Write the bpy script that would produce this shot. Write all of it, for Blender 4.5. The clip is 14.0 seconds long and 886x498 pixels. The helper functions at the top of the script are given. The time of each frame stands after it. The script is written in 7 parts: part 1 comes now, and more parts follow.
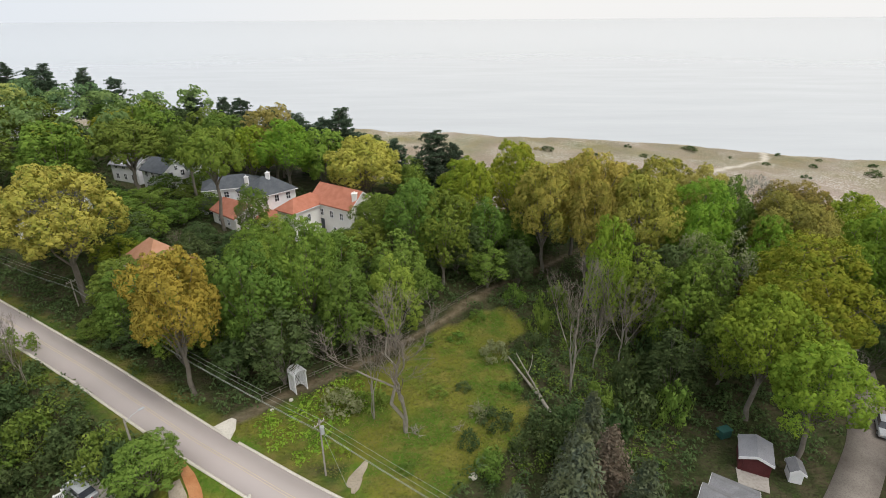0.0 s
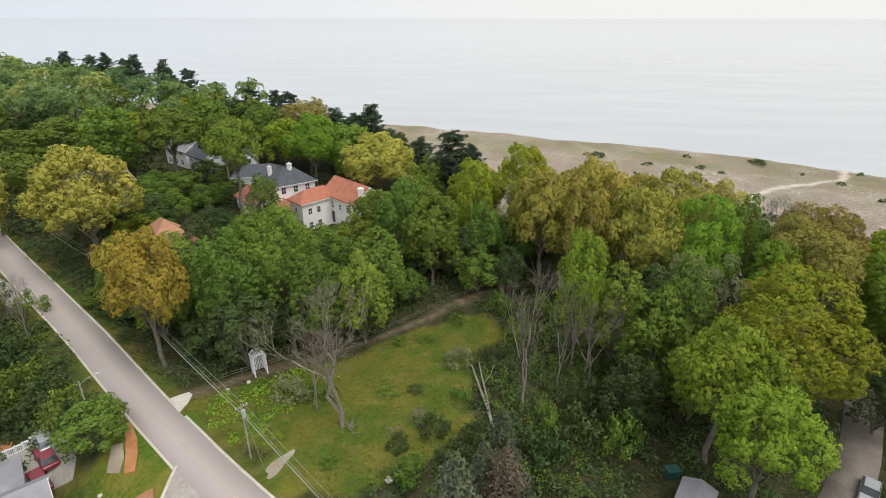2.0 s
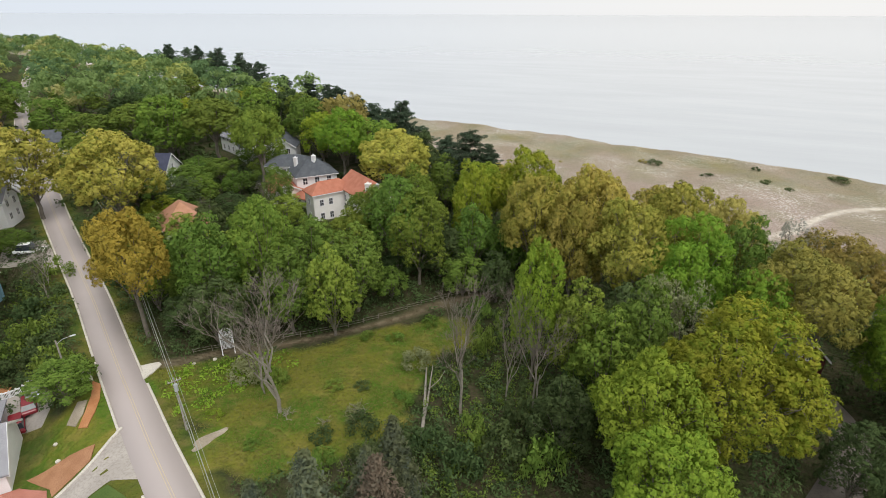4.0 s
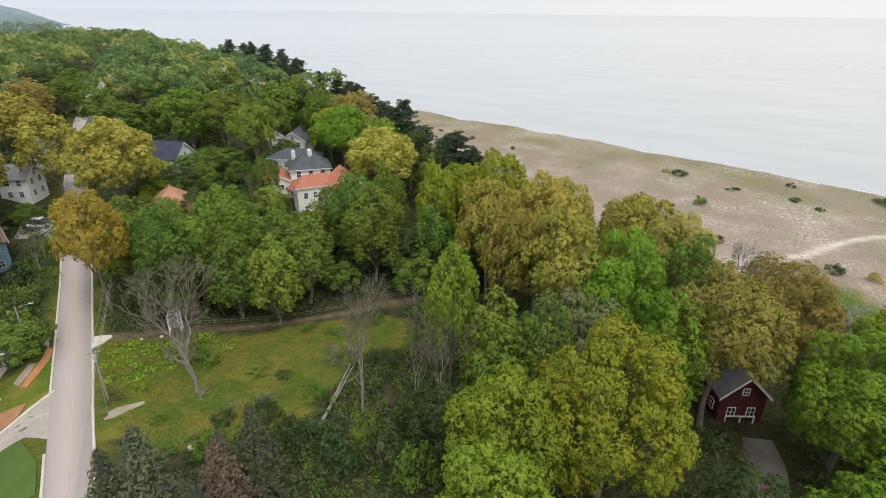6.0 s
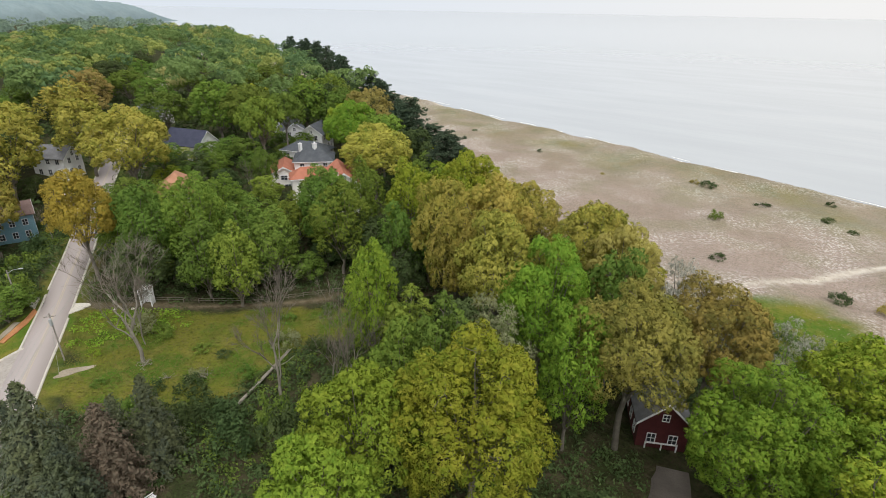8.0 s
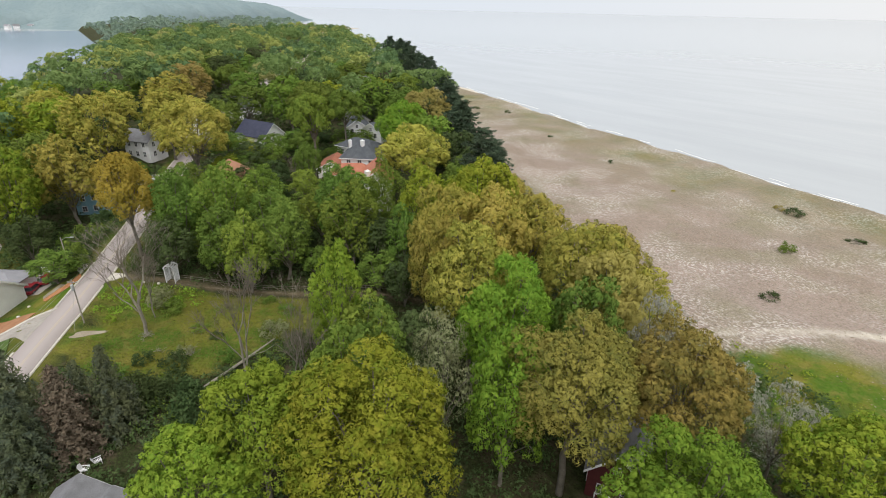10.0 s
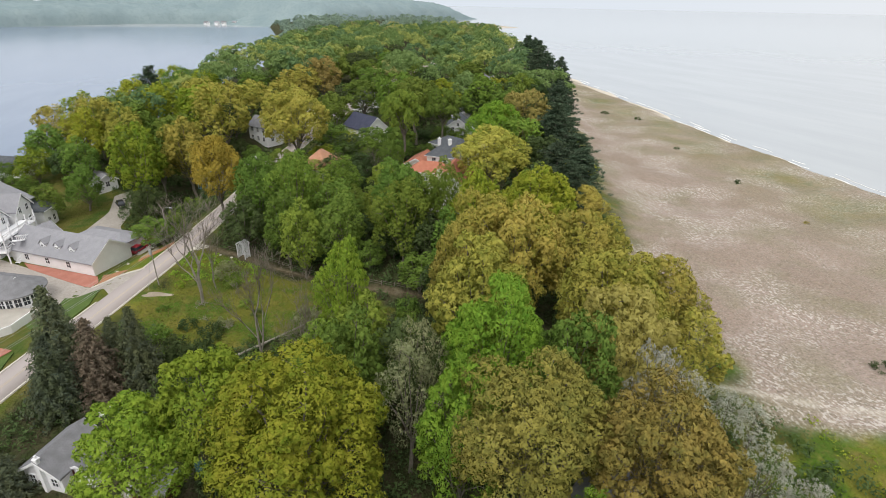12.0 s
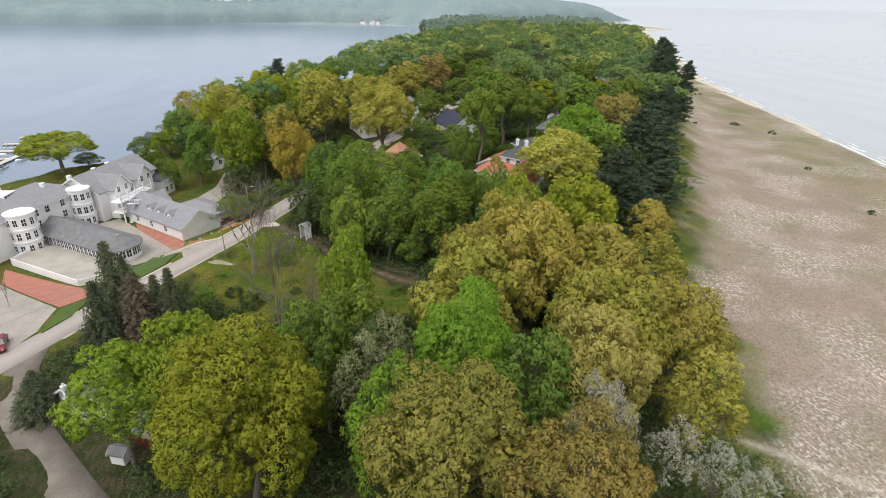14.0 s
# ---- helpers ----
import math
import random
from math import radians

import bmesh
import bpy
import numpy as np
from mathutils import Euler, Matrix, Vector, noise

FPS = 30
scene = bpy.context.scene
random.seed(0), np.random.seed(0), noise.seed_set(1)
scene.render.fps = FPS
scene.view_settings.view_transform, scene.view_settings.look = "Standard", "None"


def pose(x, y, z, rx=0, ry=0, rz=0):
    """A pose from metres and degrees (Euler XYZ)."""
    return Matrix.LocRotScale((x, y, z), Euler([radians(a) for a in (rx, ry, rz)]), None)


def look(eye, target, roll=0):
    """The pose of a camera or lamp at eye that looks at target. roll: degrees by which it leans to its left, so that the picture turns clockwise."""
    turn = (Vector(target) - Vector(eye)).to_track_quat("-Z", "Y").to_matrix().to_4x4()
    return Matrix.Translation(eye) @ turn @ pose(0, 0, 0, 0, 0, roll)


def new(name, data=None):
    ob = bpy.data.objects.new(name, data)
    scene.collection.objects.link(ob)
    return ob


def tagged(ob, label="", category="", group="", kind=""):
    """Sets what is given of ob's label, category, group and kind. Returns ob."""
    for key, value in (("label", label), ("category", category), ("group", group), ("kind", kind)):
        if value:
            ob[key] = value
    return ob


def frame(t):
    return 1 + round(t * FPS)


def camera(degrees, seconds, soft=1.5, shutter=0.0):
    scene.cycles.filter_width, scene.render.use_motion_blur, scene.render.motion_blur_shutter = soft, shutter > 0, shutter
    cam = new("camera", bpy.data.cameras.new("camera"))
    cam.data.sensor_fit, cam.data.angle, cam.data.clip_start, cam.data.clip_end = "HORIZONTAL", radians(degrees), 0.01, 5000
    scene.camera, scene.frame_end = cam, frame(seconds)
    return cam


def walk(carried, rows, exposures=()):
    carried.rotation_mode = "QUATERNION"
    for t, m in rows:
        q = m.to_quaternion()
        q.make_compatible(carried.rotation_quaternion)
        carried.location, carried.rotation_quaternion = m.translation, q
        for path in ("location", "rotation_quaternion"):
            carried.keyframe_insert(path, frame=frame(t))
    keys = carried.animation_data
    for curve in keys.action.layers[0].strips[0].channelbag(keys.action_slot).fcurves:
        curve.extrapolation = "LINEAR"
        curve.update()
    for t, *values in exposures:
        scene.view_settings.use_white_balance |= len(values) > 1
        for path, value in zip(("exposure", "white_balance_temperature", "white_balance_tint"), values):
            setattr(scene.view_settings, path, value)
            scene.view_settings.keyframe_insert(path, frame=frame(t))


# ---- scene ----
cam = camera(79.5, 14.0, soft=0.8)
PATH = [
    (0, (1.569, 1.253, 48.517), (1.513, 3.082, 47.709), -0.4),
    (0.5, (5.627, 1.682, 48.518), (5.485, 3.505, 47.708), -0.4),
    (1, (9.753, 2.318, 48.509), (9.542, 4.135, 47.698), -0.2),
    (1.5, (13.847, 3.039, 48.529), (13.558, 4.844, 47.719), -0.1),
    (2, (18.028, 3.977, 48.586), (17.66, 5.768, 47.774), 0.1),
    (2.5, (22.151, 5.122, 48.618), (21.682, 6.888, 47.806), 0.2),
    (2.7, (23.781, 5.699, 48.626), (23.278, 7.456, 47.812), 0.2),
    (4.8, (42.941, 13.61, 49.159), (42.139, 15.246, 48.334), 0.5),
    (5, (44.736, 14.523, 49.164), (43.909, 16.147, 48.339), 0.6),
    (5.5, (49.023, 17.013, 49.157), (48.143, 18.608, 48.331), 0.6),
    (6, (53.29, 19.561, 49.205), (52.361, 21.127, 48.378), 0.7),
    (6.5, (57.446, 22.21, 49.226), (56.473, 23.749, 48.399), 0.8),
    (7, (61.492, 24.928, 49.258), (60.487, 26.446, 48.431), 0.9),
    (7.5, (65.455, 27.782, 49.284), (64.38, 29.251, 48.455), 1.0),
    (8, (69.247, 30.638, 49.329), (68.097, 32.046, 48.497), 1.1),
    (8.2, (70.479, 31.868, 49.338), (69.302, 33.253, 48.504), 1.0),
    (10.3, (80.601, 47.715, 49.536), (79.134, 48.784, 48.697), 1.3),
    (10.5, (81.105, 49.274, 49.526), (79.612, 50.304, 48.684), 1.2),
    (11, (82.185, 53.434, 49.472), (80.62, 54.351, 48.63), 1.2),
    (11.5, (83.359, 57.565, 49.427), (81.728, 58.355, 48.582), 1.2),
    (12, (84.535, 61.706, 49.417), (82.851, 62.374, 48.569), 1.2),
    (12.5, (85.561, 65.796, 49.377), (83.835, 66.344, 48.527), 1.1),
    (13, (86.405, 69.841, 49.287), (84.65, 70.282, 48.436), 1.1),
    (13.5, (87.06, 73.726, 49.175), (85.283, 74.068, 48.322), 1.1),
    (14, (87.484, 77.596, 49.063), (85.687, 77.8, 48.208), 1.1),
]
walk(cam, [(t, look(eye, target, roll)) for t, eye, target, roll in PATH])

# ---- world, sun, exposure ----
SUN_DIR = Vector((0.43, -0.28, 0.86)).normalized()
world = bpy.data.worlds.new("overcast_sky")
scene.world = world
world.use_nodes = True
wn, wl = world.node_tree.nodes, world.node_tree.links
wn.clear()
sky = wn.new("ShaderNodeTexSky")
sky.sky_type = "NISHITA"
sky.sun_disc = False
sky.sun_elevation = math.asin(SUN_DIR.z)
sky.sun_rotation = math.atan2(SUN_DIR.x, SUN_DIR.y)
sky.air_density, sky.dust_density, sky.ozone_density = 1.0, 6.0, 1.0
hs = wn.new("ShaderNodeHueSaturation")
hs.inputs["Saturation"].default_value = 0.12
wb = wn.new("ShaderNodeBackground")
wb.inputs["Strength"].default_value = 0.15
wo = wn.new("ShaderNodeOutputWorld")
# the sky's lowest band goes on below the horizon, behind the lake's rim
tcw, sepw, mxw, comw = wn.new("ShaderNodeTexCoord"), wn.new("ShaderNodeSeparateXYZ"), wn.new("ShaderNodeMath"), wn.new("ShaderNodeCombineXYZ")
mxw.operation = "MAXIMUM"
mxw.inputs[1].default_value = 0.03
wl.new(tcw.outputs["Generated"], sepw.inputs[0])
wl.new(sepw.outputs[2], mxw.inputs[0])
wl.new(sepw.outputs[0], comw.inputs[0])
wl.new(sepw.outputs[1], comw.inputs[1])
wl.new(mxw.outputs[0], comw.inputs[2])
wl.new(comw.outputs[0], sky.inputs["Vector"])
wl.new(sky.outputs[0], hs.inputs["Color"])
# an even cloud deck over most of the blue
deck = wn.new("ShaderNodeMix")
deck.data_type = "RGBA"
deck.inputs["Factor"].default_value = 0.82
west = wn.new("ShaderNodeMapRange")
west.interpolation_type = "SMOOTHSTEP"
west.inputs["From Min"].default_value, west.inputs["From Max"].default_value = -1.0, 0.1
wl.new(sepw.outputs[0], west.inputs["Value"])
tone = wn.new("ShaderNodeMix")
tone.data_type = "RGBA"
tone.inputs["A"].default_value, tone.inputs["B"].default_value = (5.9, 6.4, 7.05, 1), (7.25, 7.2, 7.1, 1)
wl.new(west.outputs[0], tone.inputs["Factor"])
wl.new(tone.outputs["Result"], deck.inputs["B"])
wl.new(hs.outputs[0], deck.inputs["A"])
wl.new(deck.outputs["Result"], wb.inputs["Color"])
wl.new(wb.outputs[0], wo.inputs["Surface"])

sun_data = bpy.data.lights.new("sun", "SUN")
sun_data.energy, sun_data.angle, sun_data.color = 1.4, radians(34), (1.0, 0.96, 0.9)
sun = new("sun", sun_data)
sun.matrix_world = look(SUN_DIR * 300, (0, 0, 0))
scene.view_settings.exposure = 0.0


# ---- materials ----
def mat(name, c1, c2, scale=1.0, rough=0.8, bump=0.0, fine=12.0, metal=0.0, c3=None, spec=0.3, obj_var=0.0, coords="Object"):
    """Two colours mixed by broad noise, a fine grain over them, and fine relief."""
    m = bpy.data.materials.new(name)
    m.use_nodes = True
    n, l = m.node_tree.nodes, m.node_tree.links
    b = n["Principled BSDF"]
    b.inputs["Roughness"].default_value, b.inputs["Metallic"].default_value = rough, metal
    b.inputs["Specular IOR Level"].default_value = spec
    tc = n.new("ShaderNodeTexCoord")
    n1 = n.new("ShaderNodeTexNoise")
    n1.inputs["Scale"].default_value, n1.inputs["Detail"].default_value = scale, 6
    n2 = n.new("ShaderNodeTexNoise")
    n2.inputs["Scale"].default_value, n2.inputs["Detail"].default_value = scale * fine, 4
    for q in (n1, n2):
        l.new(tc.outputs[coords], q.inputs["Vector"])
    ramp = n.new("ShaderNodeValToRGB")
    ramp.color_ramp.elements[0].position, ramp.color_ramp.elements[1].position = 0.35, 0.65
    ramp.color_ramp.elements[0].color, ramp.color_ramp.elements[1].color = (*c1, 1), (*c2, 1)
    l.new(n1.outputs["Fac"], ramp.inputs[0])
    mix = n.new("ShaderNodeMix")
    mix.data_type = "RGBA"
    mix.inputs["B"].default_value = (*(c3 or [x * 0.6 for x in c1]), 1)
    mr = n.new("ShaderNodeMapRange")
    mr.inputs["From Min"].default_value, mr.inputs["From Max"].default_value, mr.inputs["To Max"].default_value = 0.45, 0.75, 0.6
    l.new(n2.outputs["Fac"], mr.inputs["Value"])
    l.new(mr.outputs[0], mix.inputs["Factor"])
    l.new(ramp.outputs[0], mix.inputs["A"])
    out = mix.outputs["Result"]
    if obj_var:
        oi = n.new("ShaderNodeObjectInfo")
        h2 = n.new("ShaderNodeHueSaturation")
        mv = n.new("ShaderNodeMapRange")
        mv.inputs["To Min"].default_value, mv.inputs["To Max"].default_value = 1 - obj_var, 1 + obj_var
        l.new(oi.outputs["Random"], mv.inputs["Value"])
        l.new(mv.outputs[0], h2.inputs["Value"])
        l.new(out, h2.inputs["Color"])
        out = h2.outputs[0]
    l.new(out, b.inputs["Base Color"])
    if bump:
        bp = n.new("ShaderNodeBump")
        bp.inputs["Strength"].default_value, bp.inputs["Distance"].default_value = bump, 0.05
        l.new(n2.outputs["Fac"], bp.inputs["Height"])
        l.new(bp.outputs[0], b.inputs["Normal"])
    return m


def leaf_mat(name, c1, c2, c3, through_light=0.3):
    """Leaves: colour by clump noise, by island and by tree, part of the light passing through."""
    c1, c2, c3 = [(r, g, b * (1.85 if r > 0.9 * g else 1.5) if b < 0.06 else b) for r, g, b in (c1, c2, c3)]
    m = bpy.data.materials.new(name)
    m.use_nodes = True
    n, l = m.node_tree.nodes, m.node_tree.links
    b = n["Principled BSDF"]
    b.inputs["Roughness"].default_value, b.inputs["Specular IOR Level"].default_value = 0.75, 0.06
    geo, oi, tc = n.new("ShaderNodeNewGeometry"), n.new("ShaderNodeObjectInfo"), n.new("ShaderNodeTexCoord")
    nz = n.new("ShaderNodeTexNoise")
    nz.inputs["Scale"].default_value, nz.inputs["Detail"].default_value = 0.42, 4
    l.new(tc.outputs["Object"], nz.inputs["Vector"])
    mr = n.new("ShaderNodeMapRange")
    mr.inputs["From Min"].default_value, mr.inputs["From Max"].default_value = 0.40, 0.60
    l.new(nz.outputs["Fac"], mr.inputs["Value"])
    a = n.new("ShaderNodeMix")
    a.data_type = "RGBA"
    a.inputs["A"].default_value, a.inputs["B"].default_value = (*c1, 1), (*c2, 1)
    l.new(mr.outputs[0], a.inputs["Factor"])
    c = n.new("ShaderNodeMix")
    c.data_type = "RGBA"
    c.inputs["B"].default_value = (*c3, 1)
    mi = n.new("ShaderNodeMapRange")
    mi.inputs["From Min"].default_value, mi.inputs["To Max"].default_value = 0.2, 0.34
    l.new(geo.outputs["Random Per Island"], mi.inputs["Value"])
    tuft = n.new("ShaderNodeTexNoise")
    tuft.inputs["Scale"].default_value, tuft.inputs["Detail"].default_value = 1.5, 2
    l.new(tc.outputs["Object"], tuft.inputs["Vector"])
    mt = n.new("ShaderNodeMapRange")
    mt.inputs["From Min"].default_value, mt.inputs["From Max"].default_value, mt.inputs["To Max"].default_value = 0.42, 0.68, 0.42
    l.new(tuft.outputs["Fac"], mt.inputs["Value"])
    both = n.new("ShaderNodeMath")
    both.operation = "ADD"
    l.new(mi.outputs[0], both.inputs[0])
    l.new(mt.outputs[0], both.inputs[1])
    l.new(both.outputs[0], c.inputs["Factor"])
    l.new(a.outputs["Result"], c.inputs["A"])
    h = n.new("ShaderNodeHueSaturation")
    mv, mh = n.new("ShaderNodeMapRange"), n.new("ShaderNodeMapRange")
    mv.inputs["To Min"].default_value, mv.inputs["To Max"].default_value = 0.84, 1.2
    mh.inputs["To Min"].default_value, mh.inputs["To Max"].default_value = 0.480, 0.515
    l.new(oi.outputs["Random"], mv.inputs["Value"])
    fr = n.new("ShaderNodeMath")
    fr.operation = "FRACT"
    mu = n.new("ShaderNodeMath")
    mu.operation = "MULTIPLY"
    mu.inputs[1].default_value = 7.31
    l.new(oi.outputs["Random"], mu.inputs[0])
    l.new(mu.outputs[0], fr.inputs[0])
    l.new(fr.outputs[0], mh.inputs["Value"])
    l.new(mv.outputs[0], h.inputs["Value"])
    l.new(mh.outputs[0], h.inputs["Hue"])
    l.new(c.outputs["Result"], h.inputs["Color"])
    l.new(h.outputs[0], b.inputs["Base Color"])
    tr = n.new("ShaderNodeBsdfTranslucent")
    l.new(h.outputs[0], tr.inputs["Color"])
    ms = n.new("ShaderNodeMixShader")
    ms.inputs[0].default_value = through_light
    l.new(b.outputs[0], ms.inputs[1])
    l.new(tr.outputs[0], ms.inputs[2])
    l.new(ms.outputs[0], n["Material Output"].inputs["Surface"])
    return m


LEAF = {
    "green": leaf_mat("leaf_green", (0.095, 0.165, 0.02), (0.14, 0.22, 0.026), (0.22, 0.295, 0.04), 0.15),
    "bright": leaf_mat("leaf_bright", (0.125, 0.235, 0.018), (0.20, 0.315, 0.024), (0.32, 0.42, 0.036), 0.18),
    "fresh": leaf_mat("leaf_fresh", (0.12, 0.20, 0.022), (0.185, 0.27, 0.028), (0.285, 0.355, 0.042), 0.16),
    # dull dark green, lowered further to deepen the shade between trees
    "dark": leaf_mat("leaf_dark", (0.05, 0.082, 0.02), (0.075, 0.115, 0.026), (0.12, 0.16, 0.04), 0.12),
    "olive": leaf_mat("leaf_olive", (0.135, 0.23, 0.014), (0.25, 0.315, 0.02), (0.43, 0.435, 0.034), 0.18),
    "yellow": leaf_mat("leaf_yellow", (0.225, 0.25, 0.03), (0.385, 0.355, 0.045), (0.575, 0.50, 0.055), 0.18),
    "orange": leaf_mat("leaf_orange", (0.32, 0.29, 0.024), (0.47, 0.40, 0.034), (0.58, 0.48, 0.045), 0.15),
    "ochre": leaf_mat("leaf_ochre", (0.155, 0.16, 0.022), (0.265, 0.23, 0.034), (0.425, 0.35, 0.045), 0.18),
    "tan": leaf_mat("leaf_tan", (0.34, 0.30, 0.085), (0.42, 0.36, 0.11), (0.48, 0.42, 0.15), 0.35),
    "pale": leaf_mat("leaf_pale", (0.20, 0.235, 0.10), (0.26, 0.28, 0.14), (0.36, 0.37, 0.23)),
    "blossom": leaf_mat("leaf_silver", (0.38, 0.40, 0.32), (0.48, 0.49, 0.42), (0.58, 0.57, 0.50)),
    "pine": leaf_mat("needle_pine", (0.045, 0.075, 0.032), (0.065, 0.10, 0.04), (0.095, 0.125, 0.05), 0.15),
    "spruce": leaf_mat("needle_spruce", (0.075, 0.10, 0.05), (0.10, 0.125, 0.06), (0.15, 0.165, 0.09), 0.15),
    "rust": leaf_mat("needle_rust", (0.15, 0.12, 0.085), (0.20, 0.16, 0.11), (0.12, 0.115, 0.08), 0.15),
    # leaves of the far woods: distance haze put into the colour, paler and bluer
    "far_haze_green": leaf_mat("leaf_far_haze_green", (0.151, 0.261, 0.087), (0.209, 0.331, 0.110), (0.296, 0.423, 0.151)),
    "end_haze_green": leaf_mat("leaf_end_haze_green", (0.250, 0.345, 0.270), (0.290, 0.390, 0.295), (0.335, 0.430, 0.325)),
    "end_haze_dark": leaf_mat("leaf_end_haze_dark", (0.220, 0.310, 0.270), (0.260, 0.350, 0.290), (0.305, 0.395, 0.315)),
    "far_haze_olive": leaf_mat("leaf_far_haze_olive", (0.220, 0.307, 0.087), (0.302, 0.377, 0.110), (0.418, 0.464, 0.151)),
    "far_haze_dark": leaf_mat("leaf_far_haze_dark", (0.128, 0.215, 0.093), (0.168, 0.261, 0.110), (0.232, 0.325, 0.139)),
    "far_haze_yellow": leaf_mat("leaf_far_haze_yellow", (0.330, 0.335, 0.130), (0.390, 0.385, 0.150), (0.450, 0.430, 0.175)),
}
BARK = mat("bark", (0.16, 0.14, 0.115), (0.24, 0.215, 0.18), 1.2, 0.9, 0.5)
BARK_TWIG = mat("bark_twigs", (0.17, 0.145, 0.115), (0.27, 0.235, 0.195), 1.5, 0.9, 0.4)
BARK_PALE = mat("bark_pale", (0.25, 0.225, 0.185), (0.36, 0.33, 0.28), 1.5, 0.85, 0.4)
ASPHALT = mat("asphalt_worn", (0.44, 0.385, 0.37), (0.50, 0.44, 0.42), 0.25, 0.9, 0.2, 30, c3=(0.36, 0.33, 0.31), coords="Generated")
CONCRETE = mat("concrete", (0.58, 0.54, 0.47), (0.66, 0.62, 0.55), 0.5, 0.85, 0.2)
PALE_CONCRETE = mat("pale_concrete", (0.38, 0.345, 0.31), (0.45, 0.41, 0.37), 0.3, 0.85, 0.15)
GRAVEL = mat("gravel_drive", (0.19, 0.16, 0.14), (0.27, 0.24, 0.21), 0.35, 0.95, 0.4, 20)
BRICK = mat("red_pavers", (0.43, 0.175, 0.13), (0.50, 0.22, 0.165), 0.5, 0.85, 0.2, 18)
MULCH = mat("bark_mulch", (0.36, 0.18, 0.095), (0.44, 0.235, 0.13), 0.8, 0.95, 0.4)
SAND = mat("sand", (0.34, 0.29, 0.22), (0.44, 0.38, 0.30), 0.4, 0.95, 0.3)
WHITE = mat("white_paint", (0.84, 0.84, 0.86), (0.90, 0.90, 0.92), 0.6, 0.6, 0.05, c3=(0.78, 0.78, 0.79))
STUCCO = mat("white_stucco", (0.83, 0.81, 0.78), (0.88, 0.86, 0.83), 0.7, 0.85, 0.15, c3=(0.77, 0.75, 0.71))
SHINGLE = mat("grey_shingle", (0.19, 0.19, 0.20), (0.25, 0.25, 0.265), 0.9, 0.9, 0.3, 14)
SHINGLE_PALE = mat("pale_grey_shingle", (0.29, 0.29, 0.315), (0.33, 0.33, 0.355), 0.9, 0.9, 0.3, 14)
SHINGLE_DARK = mat("dark_shingle", (0.085, 0.095, 0.11), (0.12, 0.13, 0.145), 0.9, 0.9, 0.3, 14)
NAVY = mat("navy_shingle", (0.045, 0.05, 0.085), (0.065, 0.07, 0.11), 0.9, 0.85, 0.3, 14)
TILE = mat("terracotta_tile", (0.40, 0.15, 0.095), (0.48, 0.195, 0.13), 0.8, 0.85, 0.4, 10, c3=(0.42, 0.17, 0.10))
TILE_ORANGE = mat("orange_tile", (0.42, 0.215, 0.13), (0.50, 0.27, 0.18), 0.8, 0.85, 0.4, 10, c3=(0.40, 0.20, 0.12))
MAROON = mat("maroon_boards", (0.09, 0.022, 0.024), (0.125, 0.032, 0.034), 0.7, 0.7, 0.2)
BLUE = mat("blue_siding", (0.20, 0.37, 0.47), (0.25, 0.43, 0.53), 0.7, 0.7, 0.1)
BROWN_ROOF = mat("brown_shingle", (0.18, 0.12, 0.11), (0.24, 0.165, 0.15), 0.9, 0.9, 0.3, 14)
GLASS = mat("window_glass", (0.03, 0.035, 0.045), (0.05, 0.055, 0.065), 1.0, 0.08, spec=0.6)
POLE_WOOD = mat("pole_wood", (0.30, 0.27, 0.24), (0.40, 0.37, 0.33), 1.0, 0.85, 0.3)
YELLOW_LINE = mat("yellow_line", (0.52, 0.44, 0.31), (0.56, 0.47, 0.35), 0.8, 0.8, fine=6, c3=(0.45, 0.40, 0.37))
CABLE = mat("cable", (0.34, 0.36, 0.32), (0.42, 0.44, 0.40), 1.0, 0.6)
RED_PAINT = mat("red_car_paint", (0.22, 0.015, 0.025), (0.26, 0.02, 0.03), 0.5, 0.25, spec=0.6)
SILVER = mat("silver_paint", (0.42, 0.44, 0.46), (0.48, 0.50, 0.52), 0.5, 0.3, metal=0.3, spec=0.5)
BLACK = mat("black_rubber", (0.02, 0.02, 0.02), (0.03, 0.03, 0.03), 1.0, 0.8)
BIN_GREEN = mat("green_plastic", (0.03, 0.10, 0.085), (0.04, 0.125, 0.105), 1.0, 0.5)


# ---- terrain ----
def sstep(a, b, x):
    t = np.clip((x - a) / (b - a), 0, 1)
    return t * t * (3 - 2 * t)


ROAD = [(-421.5, 287.4), (-236.5, 165.4), (-166.5, 123.4), (-131.5, 104.4), (-101.5, 87.9), (-83.5, 78.0), (-66.3, 69.0), (-47.9, 59.5), (-30.4, 49.7), (-22.2, 45.3), (-14.2, 40.9), (-5.2, 36.3), (4.8, 31.1), (14.8, 26.1), (29.8, 18.7), (59.8, 3.7), (119.8, -30.3)]


def line_d(x, y, pts):
    x, y = np.asarray(x, float), np.asarray(y, float)
    best = np.full(x.shape, 1e9)
    for (x0, y0), (x1, y1) in zip(pts, pts[1:]):
        dx, dy = x1 - x0, y1 - y0
        t = np.clip(((x - x0) * dx + (y - y0) * dy) / (dx * dx + dy * dy), 0, 1)
        best = np.minimum(best, np.hypot(x - x0 - t * dx, y - y0 - t * dy))
    return best


